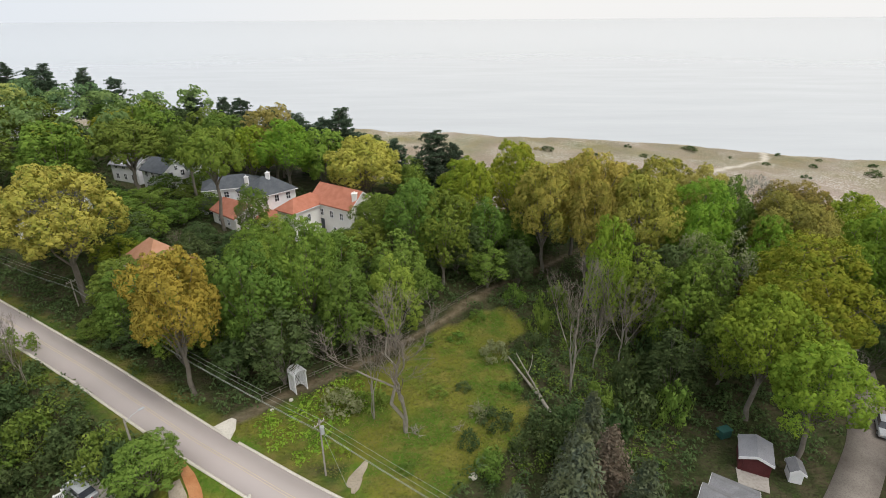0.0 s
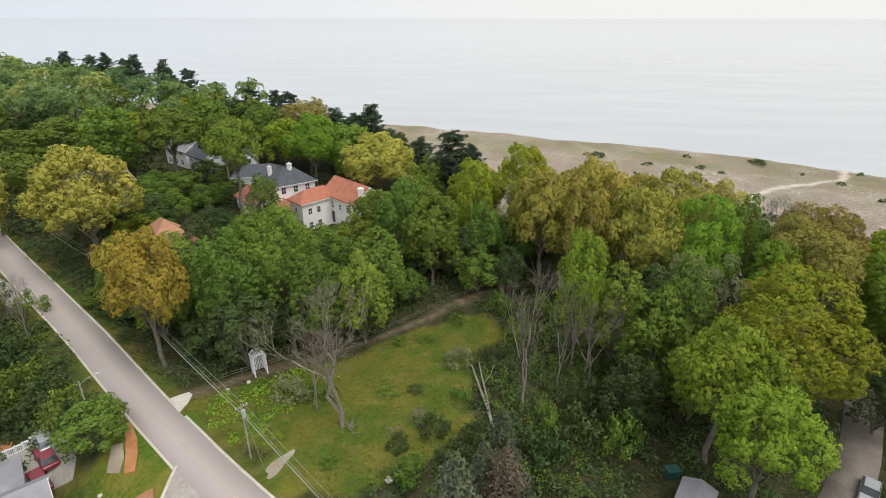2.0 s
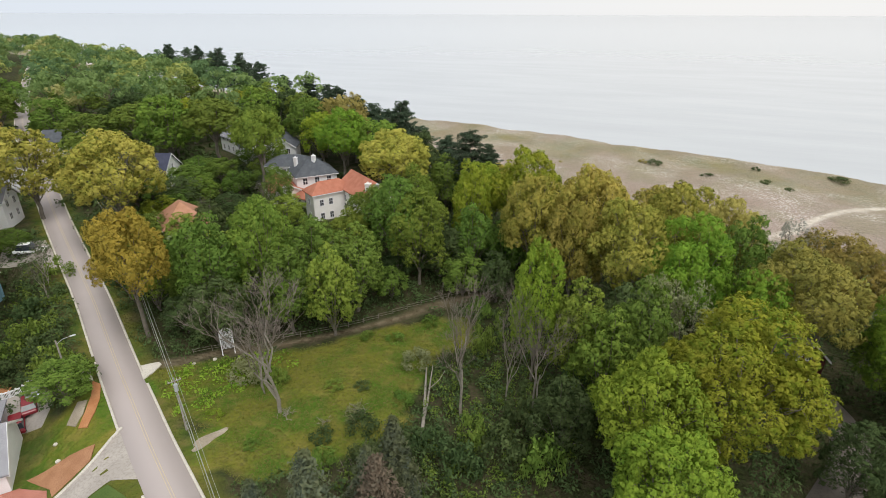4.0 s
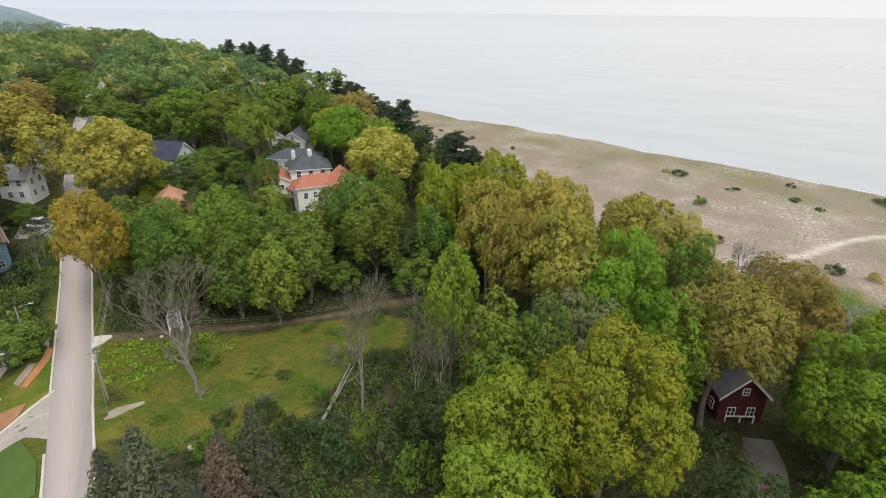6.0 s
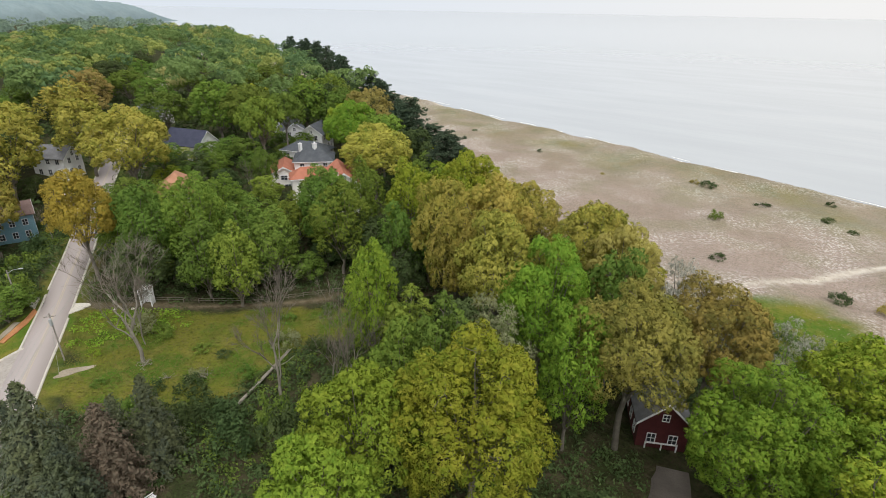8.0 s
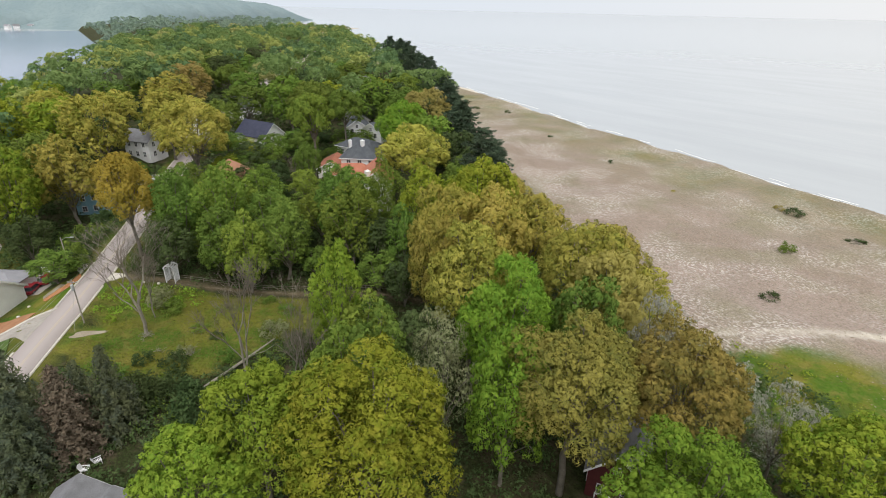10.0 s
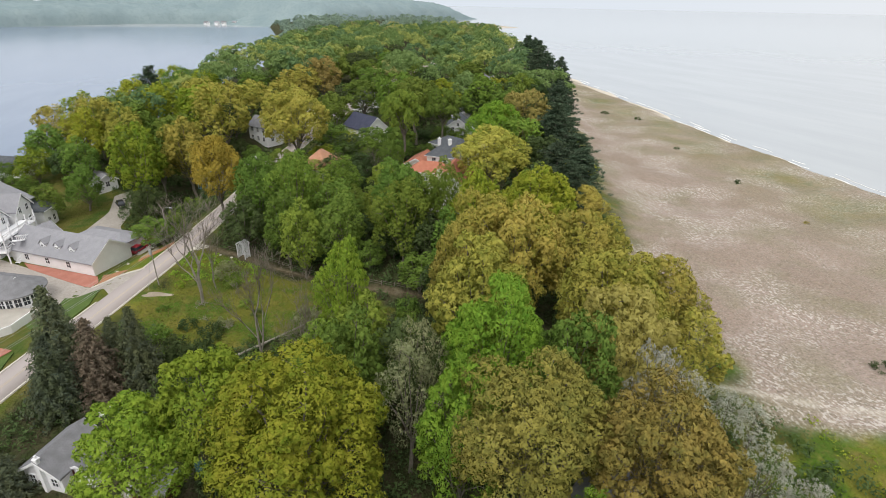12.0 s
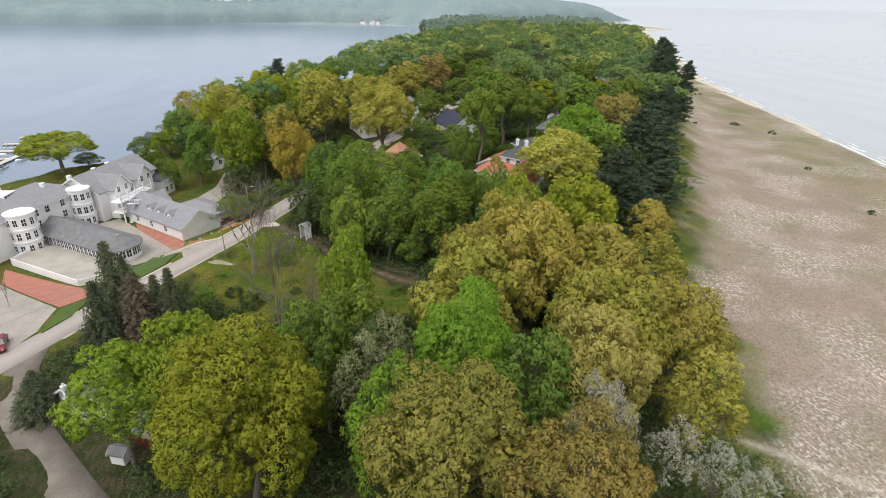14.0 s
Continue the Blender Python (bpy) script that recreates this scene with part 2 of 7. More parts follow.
NORTH = [(-3000, 1410), (-2300, 1130), (-1080, 622), (-500, 387), (-283, 303), (-177, 277), (-85, 255.5), (-40, 247), (12, 235), (53, 227), (86, 219.5), (107, 206.5), (140, 194), (260, 152), (600, 30), (3000, -1000)]
SOUTH = [(-3000, 260), (-1060, 150), (-480, 122), (-365, 96), (-255, 45), (-155, 25), (-128, 6), (-101, -4), (-95, -7), (-85, -13), (-78, -25), (-74, -31), (-50, -50), (20, -75), (120, -130), (600, -500), (3000, -2500)]
LAKE = -2.4
rdx_, rdy_ = np.array(ROAD, float).T
nx_, ny_ = np.array(NORTH, float).T
sx_, sy_ = np.array(SOUTH, float).T


def north_d(x, y):
    return np.interp(x, nx_, ny_) - y


def south_d(x, y):
    return y - np.interp(x, sx_, sy_)


def wob(x, y, s, k=0):
    """A cheap smooth pattern of wavelength s, about -1 to 1."""
    a = np.sin(x / s * 6.283 + 1.7 * np.sin(y / s * 4.1 + k)) + np.sin(y / s * 5.6 + 1.3 * np.sin(x / s * 3.7 + 2 * k) + k)
    return a * 0.5


EDGE = [(-1000, 486), (-435, 330), (-320, 280), (-194, 240), (-116, 196), (-62, 172), (-19, 149), (11, 134), (36, 126), (47, 121), (62, 124), (80, 121), (110, 106), (180, 80), (600, -150)]
ex_, ey_ = np.array(EDGE, float).T


def dune_d(x, y):
    """Metres past the wood's northern edge, towards the lake."""
    return y - np.interp(x, ex_, ey_)


def ground(x, y):
    x, y = np.asarray(x, float), np.asarray(y, float)
    nd, sd, dd = north_d(x, y), south_d(x, y), dune_d(x, y)
    h = 1.1 - 0.5 * sstep(-6, 20, x) * sstep(34, 42, y) * (1 - sstep(85, 105, y))
    y0 = 72 - 22 * sstep(-58, -88, x)
    ridge = sstep(22, -14, x) * sstep(0, 25, y - y0) * sstep(6, 18, line_d(x, y, ROAD)) * (1 - sstep(8, 40, dd + 22)) * (1 - 0.55 * sstep(-160, -420, x))
    # the point climbs towards its far end, and the road with it, on a low bank
    rd = (np.interp(x, rdx_, rdy_) - y) * 0.87
    climb = np.interp(x + 0.5 * np.clip(rd, -8, 8), [-300, -140, -100, -66, -48, -30, -18], [7.0, 7.5, 6.4, 4.0, 2.3, 0.5, 0.0]) * (1 - sstep(4, 14, rd) * sstep(-92, -74, x)) * (1 - sstep(-16, 6, dd)) * sstep(4, 70, sd)
    h = h + 5.4 * ridge + climb * (1 - 0.45 * ridge) + 0.45 * (1 - sstep(3.2, 8, np.abs(rd)))
    inside = sstep(-8, 12, dd)
    h = h + inside * (1.5 + 0.75 * wob(x, y, 46) + 0.35 * wob(x + 9, y - 4, 17, 1.3) + 0.12 * wob(x, y, 6.3, 0.4))
    h = h + (1 - inside) * 0.18 * wob(x, y, 21, 0.7) * sstep(60, 90, y)
    fore = np.exp(-((nd - 15) / 8.0) ** 2) * 0.25
    h = h + fore * inside
    # the land falls from the road to the inn's court
    h = h - 2.4 * sstep(4.5, 12.5, rd) * sstep(8, -10, x) * sstep(-78, -62, x)
    h = LAKE - 0.3 - 0.05 * np.clip(-nd, 0, 40) + (h - LAKE + 0.3) * sstep(-2.5, 17, nd)
    h = LAKE - 0.5 - 0.05 * np.clip(-sd, 0, 40) + (h - LAKE + 0.5) * sstep(-2, 9, sd)
    return np.where(x < -1180, -6.0, h)


def gz(x, y):
    return float(ground(x, y))


# ---- meshes ----
def np_mesh(name, verts, quads, material, normals=None):
    me = bpy.data.meshes.new(name)
    verts = np.asarray(verts, np.float32)
    quads = np.asarray(quads, np.int32)
    n, k = quads.shape
    me.vertices.add(len(verts))
    me.vertices.foreach_set("co", verts.ravel())
    me.loops.add(n * k)
    me.loops.foreach_set("vertex_index", quads.ravel())
    me.polygons.add(n)
    me.polygons.foreach_set("loop_start", np.arange(0, n * k, k, dtype=np.int32))
    me.update(calc_edges=True)
    if normals is not None:
        me.polygons.foreach_set("use_smooth", np.ones(n, bool))
        me.normals_split_custom_set_from_vertices(normals.tolist())
    if material:
        me.materials.append(material)
    return me


def np_join(parts):
    vs, fs, o = [], [], 0
    for v, f in parts:
        vs.append(v), fs.append(np.asarray(f) + o)
        o += len(v)
    return np.concatenate(vs), np.concatenate(fs)


def unit(v):
    return v / np.maximum(np.linalg.norm(v, axis=-1, keepdims=True), 1e-9)


def cards(rng, p, nrm, size, stretch=1.0):
    """Small folded leaf sprays, one at each point."""
    n = len(p)
    nrm = unit(nrm)
    u = unit(np.cross(nrm, unit(rng.normal(size=(n, 3)))))
    v = np.cross(nrm, u)
    s = size * rng.uniform(0.6, 1.35, (n, 1))
    a, b = s * stretch, s * rng.uniform(0.5, 0.85, (n, 1))
    fold = nrm * s * rng.uniform(-0.05, 0.35, (n, 1))
    verts = np.stack([p - u * a * 0.5 - v * b * 0.5, p - u * a * 0.4 + v * b * 0.5 + fold, p + u * a * 0.5], 1).reshape(-1, 3)
    return verts, np.arange(n * 3).reshape(-1, 3)


def tube(path, radii, sides=6):
    """A tapered tube along a path."""
    path, radii = np.asarray(path, float), np.asarray(radii, float)
    d = unit(np.gradient(path, axis=0))
    ref = np.where(np.abs(d[:, 2:3]) > 0.9, np.array([[1.0, 0, 0]]), np.array([[0, 0, 1.0]]))
    u = unit(np.cross(d, ref))
    v = np.cross(d, u)
    a = np.linspace(0, 2 * math.pi, sides, endpoint=False)
    ring = (u[:, None] * np.cos(a)[None, :, None] + v[:, None] * np.sin(a)[None, :, None]) * radii[:, None, None] + path[:, None]
    q = []
    for i in range(len(path) - 1):
        for j in range(sides):
            k = (j + 1) % sides
            q.append((i * sides + j, i * sides + k, (i + 1) * sides + k, (i + 1) * sides + j))
    return ring.reshape(-1, 3), np.array(q)


def limb(a, b, r0, r1, sag, rng, k=5, sides=5):
    t = np.linspace(0, 1, k)[:, None]
    p = np.asarray(a)[None] * (1 - t) + np.asarray(b)[None] * t
    p[1:-1] += rng.normal(size=(k - 2, 3)) * 0.025 * np.linalg.norm(np.asarray(b) - np.asarray(a))
    p[:, 2] += sag * np.sin(t[:, 0] * math.pi)
    return tube(p, np.linspace(r0, r1, k), sides)


def bm_obj(name, bm, material, parent=None, label=""):
    me = bpy.data.meshes.new(name)
    bm.to_mesh(me)
    bm.free()
    if material:
        me.materials.append(material)
    ob = new(name, me)
    if parent:
        ob.parent = parent
    if label:
        ob["label"] = label
    return ob


part = bm_obj


def np_part(name, v, f, material, parent=None, label=""):
    ob = new(name, np_mesh(name, v, f, material))
    if parent:
        ob.parent = parent
    if label:
        ob["label"] = label
    return ob


def bm_box(bm, x0, x1, y0, y1, z0, z1, bevel=0.0):
    r = bmesh.ops.create_cube(bm, size=1, matrix=Matrix.Translation(((x0 + x1) / 2, (y0 + y1) / 2, (z0 + z1) / 2)) @ Matrix.Diagonal((x1 - x0, y1 - y0, z1 - z0, 1)))
    if bevel:
        es = list({e for v in r["verts"] for e in v.link_edges})
        bmesh.ops.bevel(bm, geom=es, offset=bevel, segments=1, affect="EDGES")
    return r["verts"]


def bm_cyl(bm, x, y, z0, z1, r0, r1, n=16):
    bmesh.ops.create_cone(bm, cap_ends=True, segments=n, radius1=r0, radius2=r1, depth=z1 - z0, matrix=Matrix.Translation((x, y, (z0 + z1) / 2)))


def bm_prism(bm, pts, z0, z1):
    """An upright prism over a polygon; z0 and z1 may be functions of x, y."""
    f0 = z0 if callable(z0) else (lambda x, y: z0)
    f1 = z1 if callable(z1) else (lambda x, y: z1)
    lo = [bm.verts.new((x, y, f0(x, y))) for x, y in pts]
    hi = [bm.verts.new((x, y, f1(x, y))) for x, y in pts]
    bm.faces.new(hi), bm.faces.new(lo[::-1])
    for i in range(len(pts)):
        j = (i + 1) % len(pts)
        bm.faces.new((lo[i], lo[j], hi[j], hi[i]))
    bmesh.ops.recalc_face_normals(bm, faces=bm.faces)


def slab(name, pts, up, material, label, category="ground", kind="structure", down=0.4):
    """A paved or planted patch that follows the ground, its top `up` metres over it."""
    bm = bmesh.new()
    bm_prism(bm, pts, 0.0, 1.0)
    xs, ys = [q[0] for q in pts], [q[1] for q in pts]
    for lo, hi, nrm in ((min(xs), max(xs), (1, 0, 0)), (min(ys), max(ys), (0, 1, 0))):
        k = lo + 1.1
        while k < hi:
            bmesh.ops.bisect_plane(bm, geom=bm.verts[:] + bm.edges[:] + bm.faces[:], plane_co=(k, k, 0), plane_no=nrm)
            k += 1.5
    for v in bm.verts:
        v.co.z = gz(v.co.x, v.co.y) + (up + 0.04 if v.co.z > 0.5 else -down)
    return tagged(bm_obj(name, bm, material), label, category, kind=kind)


def empty(name, x, y, z, rz=0.0, label="", category="", group=""):
    ob = new(name)
    ob.matrix_world = pose(x, y, z, 0, 0, rz)
    return tagged(ob, label, category, group)


# ---- ground sheet ----
def in_poly(x, y, poly):
    x, y = np.asarray(x, float), np.asarray(y, float)
    r = np.zeros(x.shape, bool)
    for (x0, y0), (x1, y1) in zip(poly, poly[1:] + poly[:1]):
        c = ((y0 > y) != (y1 > y)) & (x < (x1 - x0) * (y - y0) / ((y1 - y0) if y1 != y0 else 1e-9) + x0)
        r ^= c
    return r


FIELD = [(-27, 51), (-21, 57.5), (-12, 64.5), (-5, 71), (2, 78), (10, 83), (14, 78), (9, 71), (9, 63), (12, 57), (8, 50), (3, 46), (-1, 41), (-9, 43), (-18, 47.5)]
LAWN = [(-32, 50), (-24, 44.4), (-17, 41.5), (-18.5, 35), (-28, 34), (-31, 41)]
LANE = [(17, 25.5), (24, 27), (31, 31), (38, 38), (44.5, 44.5), (51, 51.5), (57, 61), (62, 71), (63, 78.5), (60.5, 84.5)]
TRAIL = [(-27, 52.6), (-20.5, 59.6), (-12.2, 66.8), (-5.5, 73), (1.6, 81.2), (12.4, 92.7), (21.5, 102.5), (30, 110), (44, 119.8), (52.6, 129), (64, 142.2), (73, 158), (86, 169.5), (105, 180), (109, 190), (115, 203)]


def build_ground():
    xs = np.concatenate([[-6000, -4000, -2500, -1700], np.arange(-1300, -400, 30), np.arange(-400, -150, 6), np.arange(-150, 171, 1.5), np.arange(180, 400, 10), np.arange(420, 1000, 60), [1500, 3000, 6000]])
    ys = np.concatenate([[-6000, -3000, -1500], np.arange(-1000, -100, 50), np.arange(-100, -20, 8), np.arange(-20, 261, 1.5), np.arange(264, 600, 14), [700, 900, 1300, 2000, 3500, 6000]])
    gx, gy = np.meshgrid(xs, ys)
    z = ground(gx, gy)
    v = np.stack([gx, gy, z], -1).reshape(-1, 3)
    w = len(xs)
    i = (np.arange(len(ys) - 1)[:, None] * w + np.arange(w - 1)[None]).ravel()
    me = np_mesh("ground", v, np.stack([i, i + 1, i + w + 1, i + w], 1), None)
    x, y = v[:, 0], v[:, 1]
    dd, nd = dune_d(x, y), north_d(x, y)
    dune = sstep(-5, 5, dd + 4 * wob(x, y, 23) + 2 * wob(x, y, 7, 1) - 9 * sstep(52, 60, x) * (1 - sstep(80, 95, x)))
    lawn = np.zeros(len(x))
    for poly in (FIELD, LAWN):
        lawn = np.maximum(lawn, in_poly(x + 1.2 * wob(x, y, 9), y + 1.2 * wob(y, x, 8), poly))
    lawn = np.maximum(lawn, 0.6 * sstep(5, 3.4, line_d(x, y, ROAD)) * (x < 25))
    lawn = np.maximum(lawn, (0.55 + 0.3 * wob(x, y, 8, 1) + 0.4 * sstep(52, 60, x)) * sstep(-14, -9, dd + 2 * wob(x, y, 11)))
    lawn = np.maximum(lawn, in_poly(x, y, [(-122, -28), (-60, -48), (0, -30), (40, 12), (14, 25), (-11, 38), (-37, 42), (-70, 34), (-104, 6)]) * 0.55)
    sand = np.maximum(sstep(14, 8, nd + 2.5 * wob(x, y, 19)), (0.5 + 0.45 * sstep(10, 22, dd)) * sstep(0.9 + 0.8 * sstep(50, 66, x), 0.25, line_d(x, y, TRAIL) + 0.5 * wob(x, y, 5)) * sstep(-14, 0, dd))
    dirt = 0.8 * sstep(0.95, 0.3, line_d(x, y, TRAIL[:8])) * (1 - dune)
    band = np.exp(-((nd - 28) / 20.0) ** 2) * (0.55 + 0.3 * wob(x, y, 26, 0.5)) * (dd > 0)
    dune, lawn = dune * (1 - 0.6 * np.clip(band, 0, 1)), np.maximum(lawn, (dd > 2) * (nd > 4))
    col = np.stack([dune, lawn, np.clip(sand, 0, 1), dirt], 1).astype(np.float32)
    at = me.attributes.new("cover", "FLOAT_COLOR", "POINT")
    at.data.foreach_set("color", col.ravel())
    m = bpy.data.materials.new("ground_cover")
    m.use_nodes = True
    n, l = m.node_tree.nodes, m.node_tree.links
    b = n["Principled BSDF"]
    b.inputs["Roughness"].default_value, b.inputs["Specular IOR Level"].default_value = 0.95, 0.1
    a = n.new("ShaderNodeAttribute")
    a.attribute_name = "cover"
    sep = n.new("ShaderNodeSeparateColor")
    l.new(a.outputs["Color"], sep.inputs[0])
    geo = n.new("ShaderNodeNewGeometry")

    def noise_fac(scale, lo, hi, detail=5, squash=None):
        q = n.new("ShaderNodeTexNoise")
        q.inputs["Scale"].default_value, q.inputs["Detail"].default_value = scale, detail
        if squash:
            mp = n.new("ShaderNodeMapping")
            mp.inputs["Scale"].default_value = squash
            mp.inputs["Rotation"].default_value = (0, 0, radians(15))
            l.new(geo.outputs["Position"], mp.inputs["Vector"])
            l.new(mp.outputs[0], q.inputs["Vector"])
        else:
            l.new(geo.outputs["Position"], q.inputs["Vector"])
        r = n.new("ShaderNodeMapRange")
        r.inputs["From Min"].default_value, r.inputs["From Max"].default_value = lo, hi
        l.new(q.outputs["Fac"], r.inputs["Value"])
        return r.outputs[0]

    def mixc(f, x1, x2):
        q = n.new("ShaderNodeMix")
        q.data_type = "RGBA"
        for s, val in (("Factor", f), ("A", x1), ("B", x2)):
            if isinstance(val, tuple):
                q.inputs[s].default_value = (*val, 1)
            else:
                l.new(val, q.inputs[s])
        return q.outputs["Result"]

    def mul(p, q):
        k = n.new("ShaderNodeMath")
        k.operation = "MULTIPLY"
        l.new(p, k.inputs[0])
        if isinstance(q, float):
            k.inputs[1].default_value = q
        else:
            l.new(q, k.inputs[1])
        return k.outputs[0]

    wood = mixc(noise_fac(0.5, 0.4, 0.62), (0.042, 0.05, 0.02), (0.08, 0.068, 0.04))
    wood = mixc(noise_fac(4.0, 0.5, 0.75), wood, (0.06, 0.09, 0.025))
    grass = mixc(noise_fac(0.16, 0.42, 0.58, 3), (0.085, 0.155, 0.018), (0.185, 0.19, 0.03))
    grass = mixc(mul(noise_fac(0.5, 0.5, 0.68, 4), 0.6), grass, (0.26, 0.215, 0.06))
    grass = mixc(mul(noise_fac(2.2, 0.5, 0.8), 0.5), grass, (0.215, 0.18, 0.06))
    grass = mixc(mul(noise_fac(6.0, 0.5, 0.75), 0.4), grass, (0.08, 0.12, 0.018))
    dune_c = mixc(noise_fac(0.03, 0.42, 0.60), (0.345, 0.268, 0.217), (0.415, 0.33, 0.285))
    dune_c = mixc(mul(noise_fac(0.08, 0.50, 0.66), 0.7), dune_c, (0.285, 0.262, 0.17))
    dune_c = mixc(mul(noise_fac(0.9, 0.42, 0.62, 8, (1, 1.3, 1)), 0.4), dune_c, (0.255, 0.208, 0.172))
    dune_c = mixc(mul(noise_fac(2.6, 0.52, 0.62, 6), 0.55), dune_c, (0.20, 0.175, 0.115))
    dune_c = mixc(mul(noise_fac(3.3, 0.54, 0.62, 5, (1, 1.5, 1)), 0.5), dune_c, (0.52, 0.465, 0.41))
    pale = mul(mul(noise_fac(0.06, 0.46, 0.60), noise_fac(1.7, 0.51, 0.60, 9, (1, 1.45, 1))), 0.7)
    dune_c = mixc(pale, dune_c, (0.74, 0.69, 0.64))
    sand_c = mixc(noise_fac(0.7, 0.4, 0.6), (0.60, 0.54, 0.45), (0.70, 0.645, 0.56))
    dirt_c = mixc(noise_fac(0.9, 0.4, 0.6), (0.17, 0.13, 0.085), (0.25, 0.20, 0.14))
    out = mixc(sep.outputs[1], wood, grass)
    out = mixc(a.outputs["Alpha"], out, dirt_c)
    out = mixc(sep.outputs[0], out, dune_c)
    out = mixc(sep.outputs[2], out, sand_c)
    l.new(out, b.inputs["Base Color"])
    bp = n.new("ShaderNodeBump")
    bp.inputs["Strength"].default_value, bp.inputs["Distance"].default_value = 0.8, 0.35
    l.new(noise_fac(1.6, 0.3, 0.7, 8), bp.inputs["Height"])
    l.new(bp.outputs[0], b.inputs["Normal"])
    me.materials.append(m)
    me.polygons.foreach_set("use_smooth", np.ones(len(me.polygons), bool))
    ob = new("ground", me)
    tagged(ob, "grassy field, leaf-strewn wood floor and pale dunes in one sheet", "ground", kind="structure")


build_ground()


def build_water():
    m = bpy.data.materials.new("lake_water")
    m.use_nodes = True
    n, l = m.node_tree.nodes, m.node_tree.links
    b = n["Principled BSDF"]
    b.inputs["Roughness"].default_value, b.inputs["IOR"].default_value = 0.14, 1.33
    geo = n.new("ShaderNodeNewGeometry")
    mp = n.new("ShaderNodeMapping")
    mp.inputs["Scale"].default_value, mp.inputs["Rotation"].default_value = (0.3, 1.0, 1), (0, 0, radians(-12))
    l.new(geo.outputs["Position"], mp.inputs["Vector"])
    q = n.new("ShaderNodeTexNoise")
    q.inputs["Scale"].default_value, q.inputs["Detail"].default_value = 0.22, 7
    l.new(mp.outputs[0], q.inputs["Vector"])
    bp = n.new("ShaderNodeBump")
    bp.inputs["Strength"].default_value, bp.inputs["Distance"].default_value = 0.12, 0.3
    l.new(q.outputs["Fac"], bp.inputs["Height"])
    l.new(bp.outputs[0], b.inputs["Normal"])
    # haze over the lake lightens the base colour, stretched noise paints ripple streaks
    q2 = n.new("ShaderNodeTexNoise")
    q2.inputs["Scale"].default_value, q2.inputs["Detail"].default_value = 0.035, 8
    l.new(mp.outputs[0], q2.inputs["Vector"])
    ramp = n.new("ShaderNodeValToRGB")
    ramp.color_ramp.elements[0].position, ramp.color_ramp.elements[1].position = 0.35, 0.65
    ramp.color_ramp.elements[0].color, ramp.color_ramp.elements[1].color = (0.40, 0.425, 0.445, 1), (0.44, 0.465, 0.485, 1)
    l.new(q2.outputs["Fac"], ramp.inputs[0])
    l.new(ramp.outputs[0], b.inputs["Base Color"])
    bm = bmesh.new()
    bmesh.ops.create_grid(bm, x_segments=24, y_segments=24, size=9000)
    bmesh.ops.translate(bm, verts=bm.verts, vec=(0, 0, LAKE))
    tagged(bm_obj("water", bm, m), "rippled lake water, haze and ripple streaks put into its pale grey colour", "water", kind="structure")


build_water()


def build_inland_lake():
    m = bpy.data.materials["lake_water"].copy()
    m.name = "inland_lake_water"
    for q in m.node_tree.nodes:
        if q.bl_idname == "ShaderNodeValToRGB":
            # the painted ripple streaks again, in a darker and bluer pair of tones
            q.color_ramp.elements[0].color, q.color_ramp.elements[1].color = (0.18, 0.23, 0.325, 1), (0.22, 0.272, 0.37, 1)
    bm = bmesh.new()
    pts = [(x, y + 3) for x, y in SOUTH if -1000 < x < 700] + [(700, -2600), (-1010, -2600), (-1010, 150)]
    bm.faces.new([bm.verts.new((x, y, LAKE + 0.05)) for x, y in pts])
    bmesh.ops.triangulate(bm, faces=bm.faces)
    bmesh.ops.recalc_face_normals(bm, faces=bm.faces)
    if sum(q.normal.z for q in bm.faces) < 0:
        bmesh.ops.reverse_faces(bm, faces=bm.faces)
    tagged(bm_obj("inland_water", bm, m), "calm grey-blue water of the inland lake", "water", kind="structure")


build_inland_lake()


# ---- road ----
def resample(pts, step):
    p = np.array(pts, float)
    t = np.concatenate([[0], np.cumsum(np.hypot(*np.diff(p, axis=0).T))])
    s = np.arange(0, t[-1], step)
    # smooth corners by a short running mean
    q = np.stack([np.interp(s, t, p[:, 0]), np.interp(s, t, p[:, 1])], 1)
    for _ in range(6):
        q[1:-1] = (q[:-2] + 2 * q[1:-1] + q[2:]) / 4
    return q


def side(q):
    d = unit(np.gradient(q, axis=0))
    return np.stack([-d[:, 1], d[:, 0]], 1)


def ribbon(q, o0, o1, z0, z1, gap=None):
    """A raised band along q from offset o0 to o1, between heights z0 and z1 over the ground."""
    nrm = side(q)
    a, b = q + nrm * o0, q + nrm * o1
    g = ground(q[:, 0], q[:, 1])
    rows = [np.column_stack([a, g + z0]), np.column_stack([a, g + z1]), np.column_stack([b, g + z1]), np.column_stack([b, g + z0])]
    v = np.stack(rows, 1).reshape(-1, 3)
    f = []
    for i in range(len(q) - 1):
        if gap is not None and gap[i]:
            continue
        for j in range(3):
            f.append((i * 4 + j, i * 4 + j + 1, i * 4 + j + 5, i * 4 + j + 4))
    return v, np.array(f)


rq = resample(ROAD, 1.5)
HALF = 2.3
road = np_part("road", *ribbon(rq, -HALF, HALF, -0.3, 0.06), ASPHALT)
tagged(road, "worn pale grey asphalt two-lane road with faded centre lines", "road", kind="structure")
left_gap = np.array([(-19 < x < -9.5) or (12 < x < 24) or (-36 < x < -33.6) for x, y in rq])
right_gap = np.array([(14 < x < 24) or (-28.6 < x < -26.4) for x, y in rq])
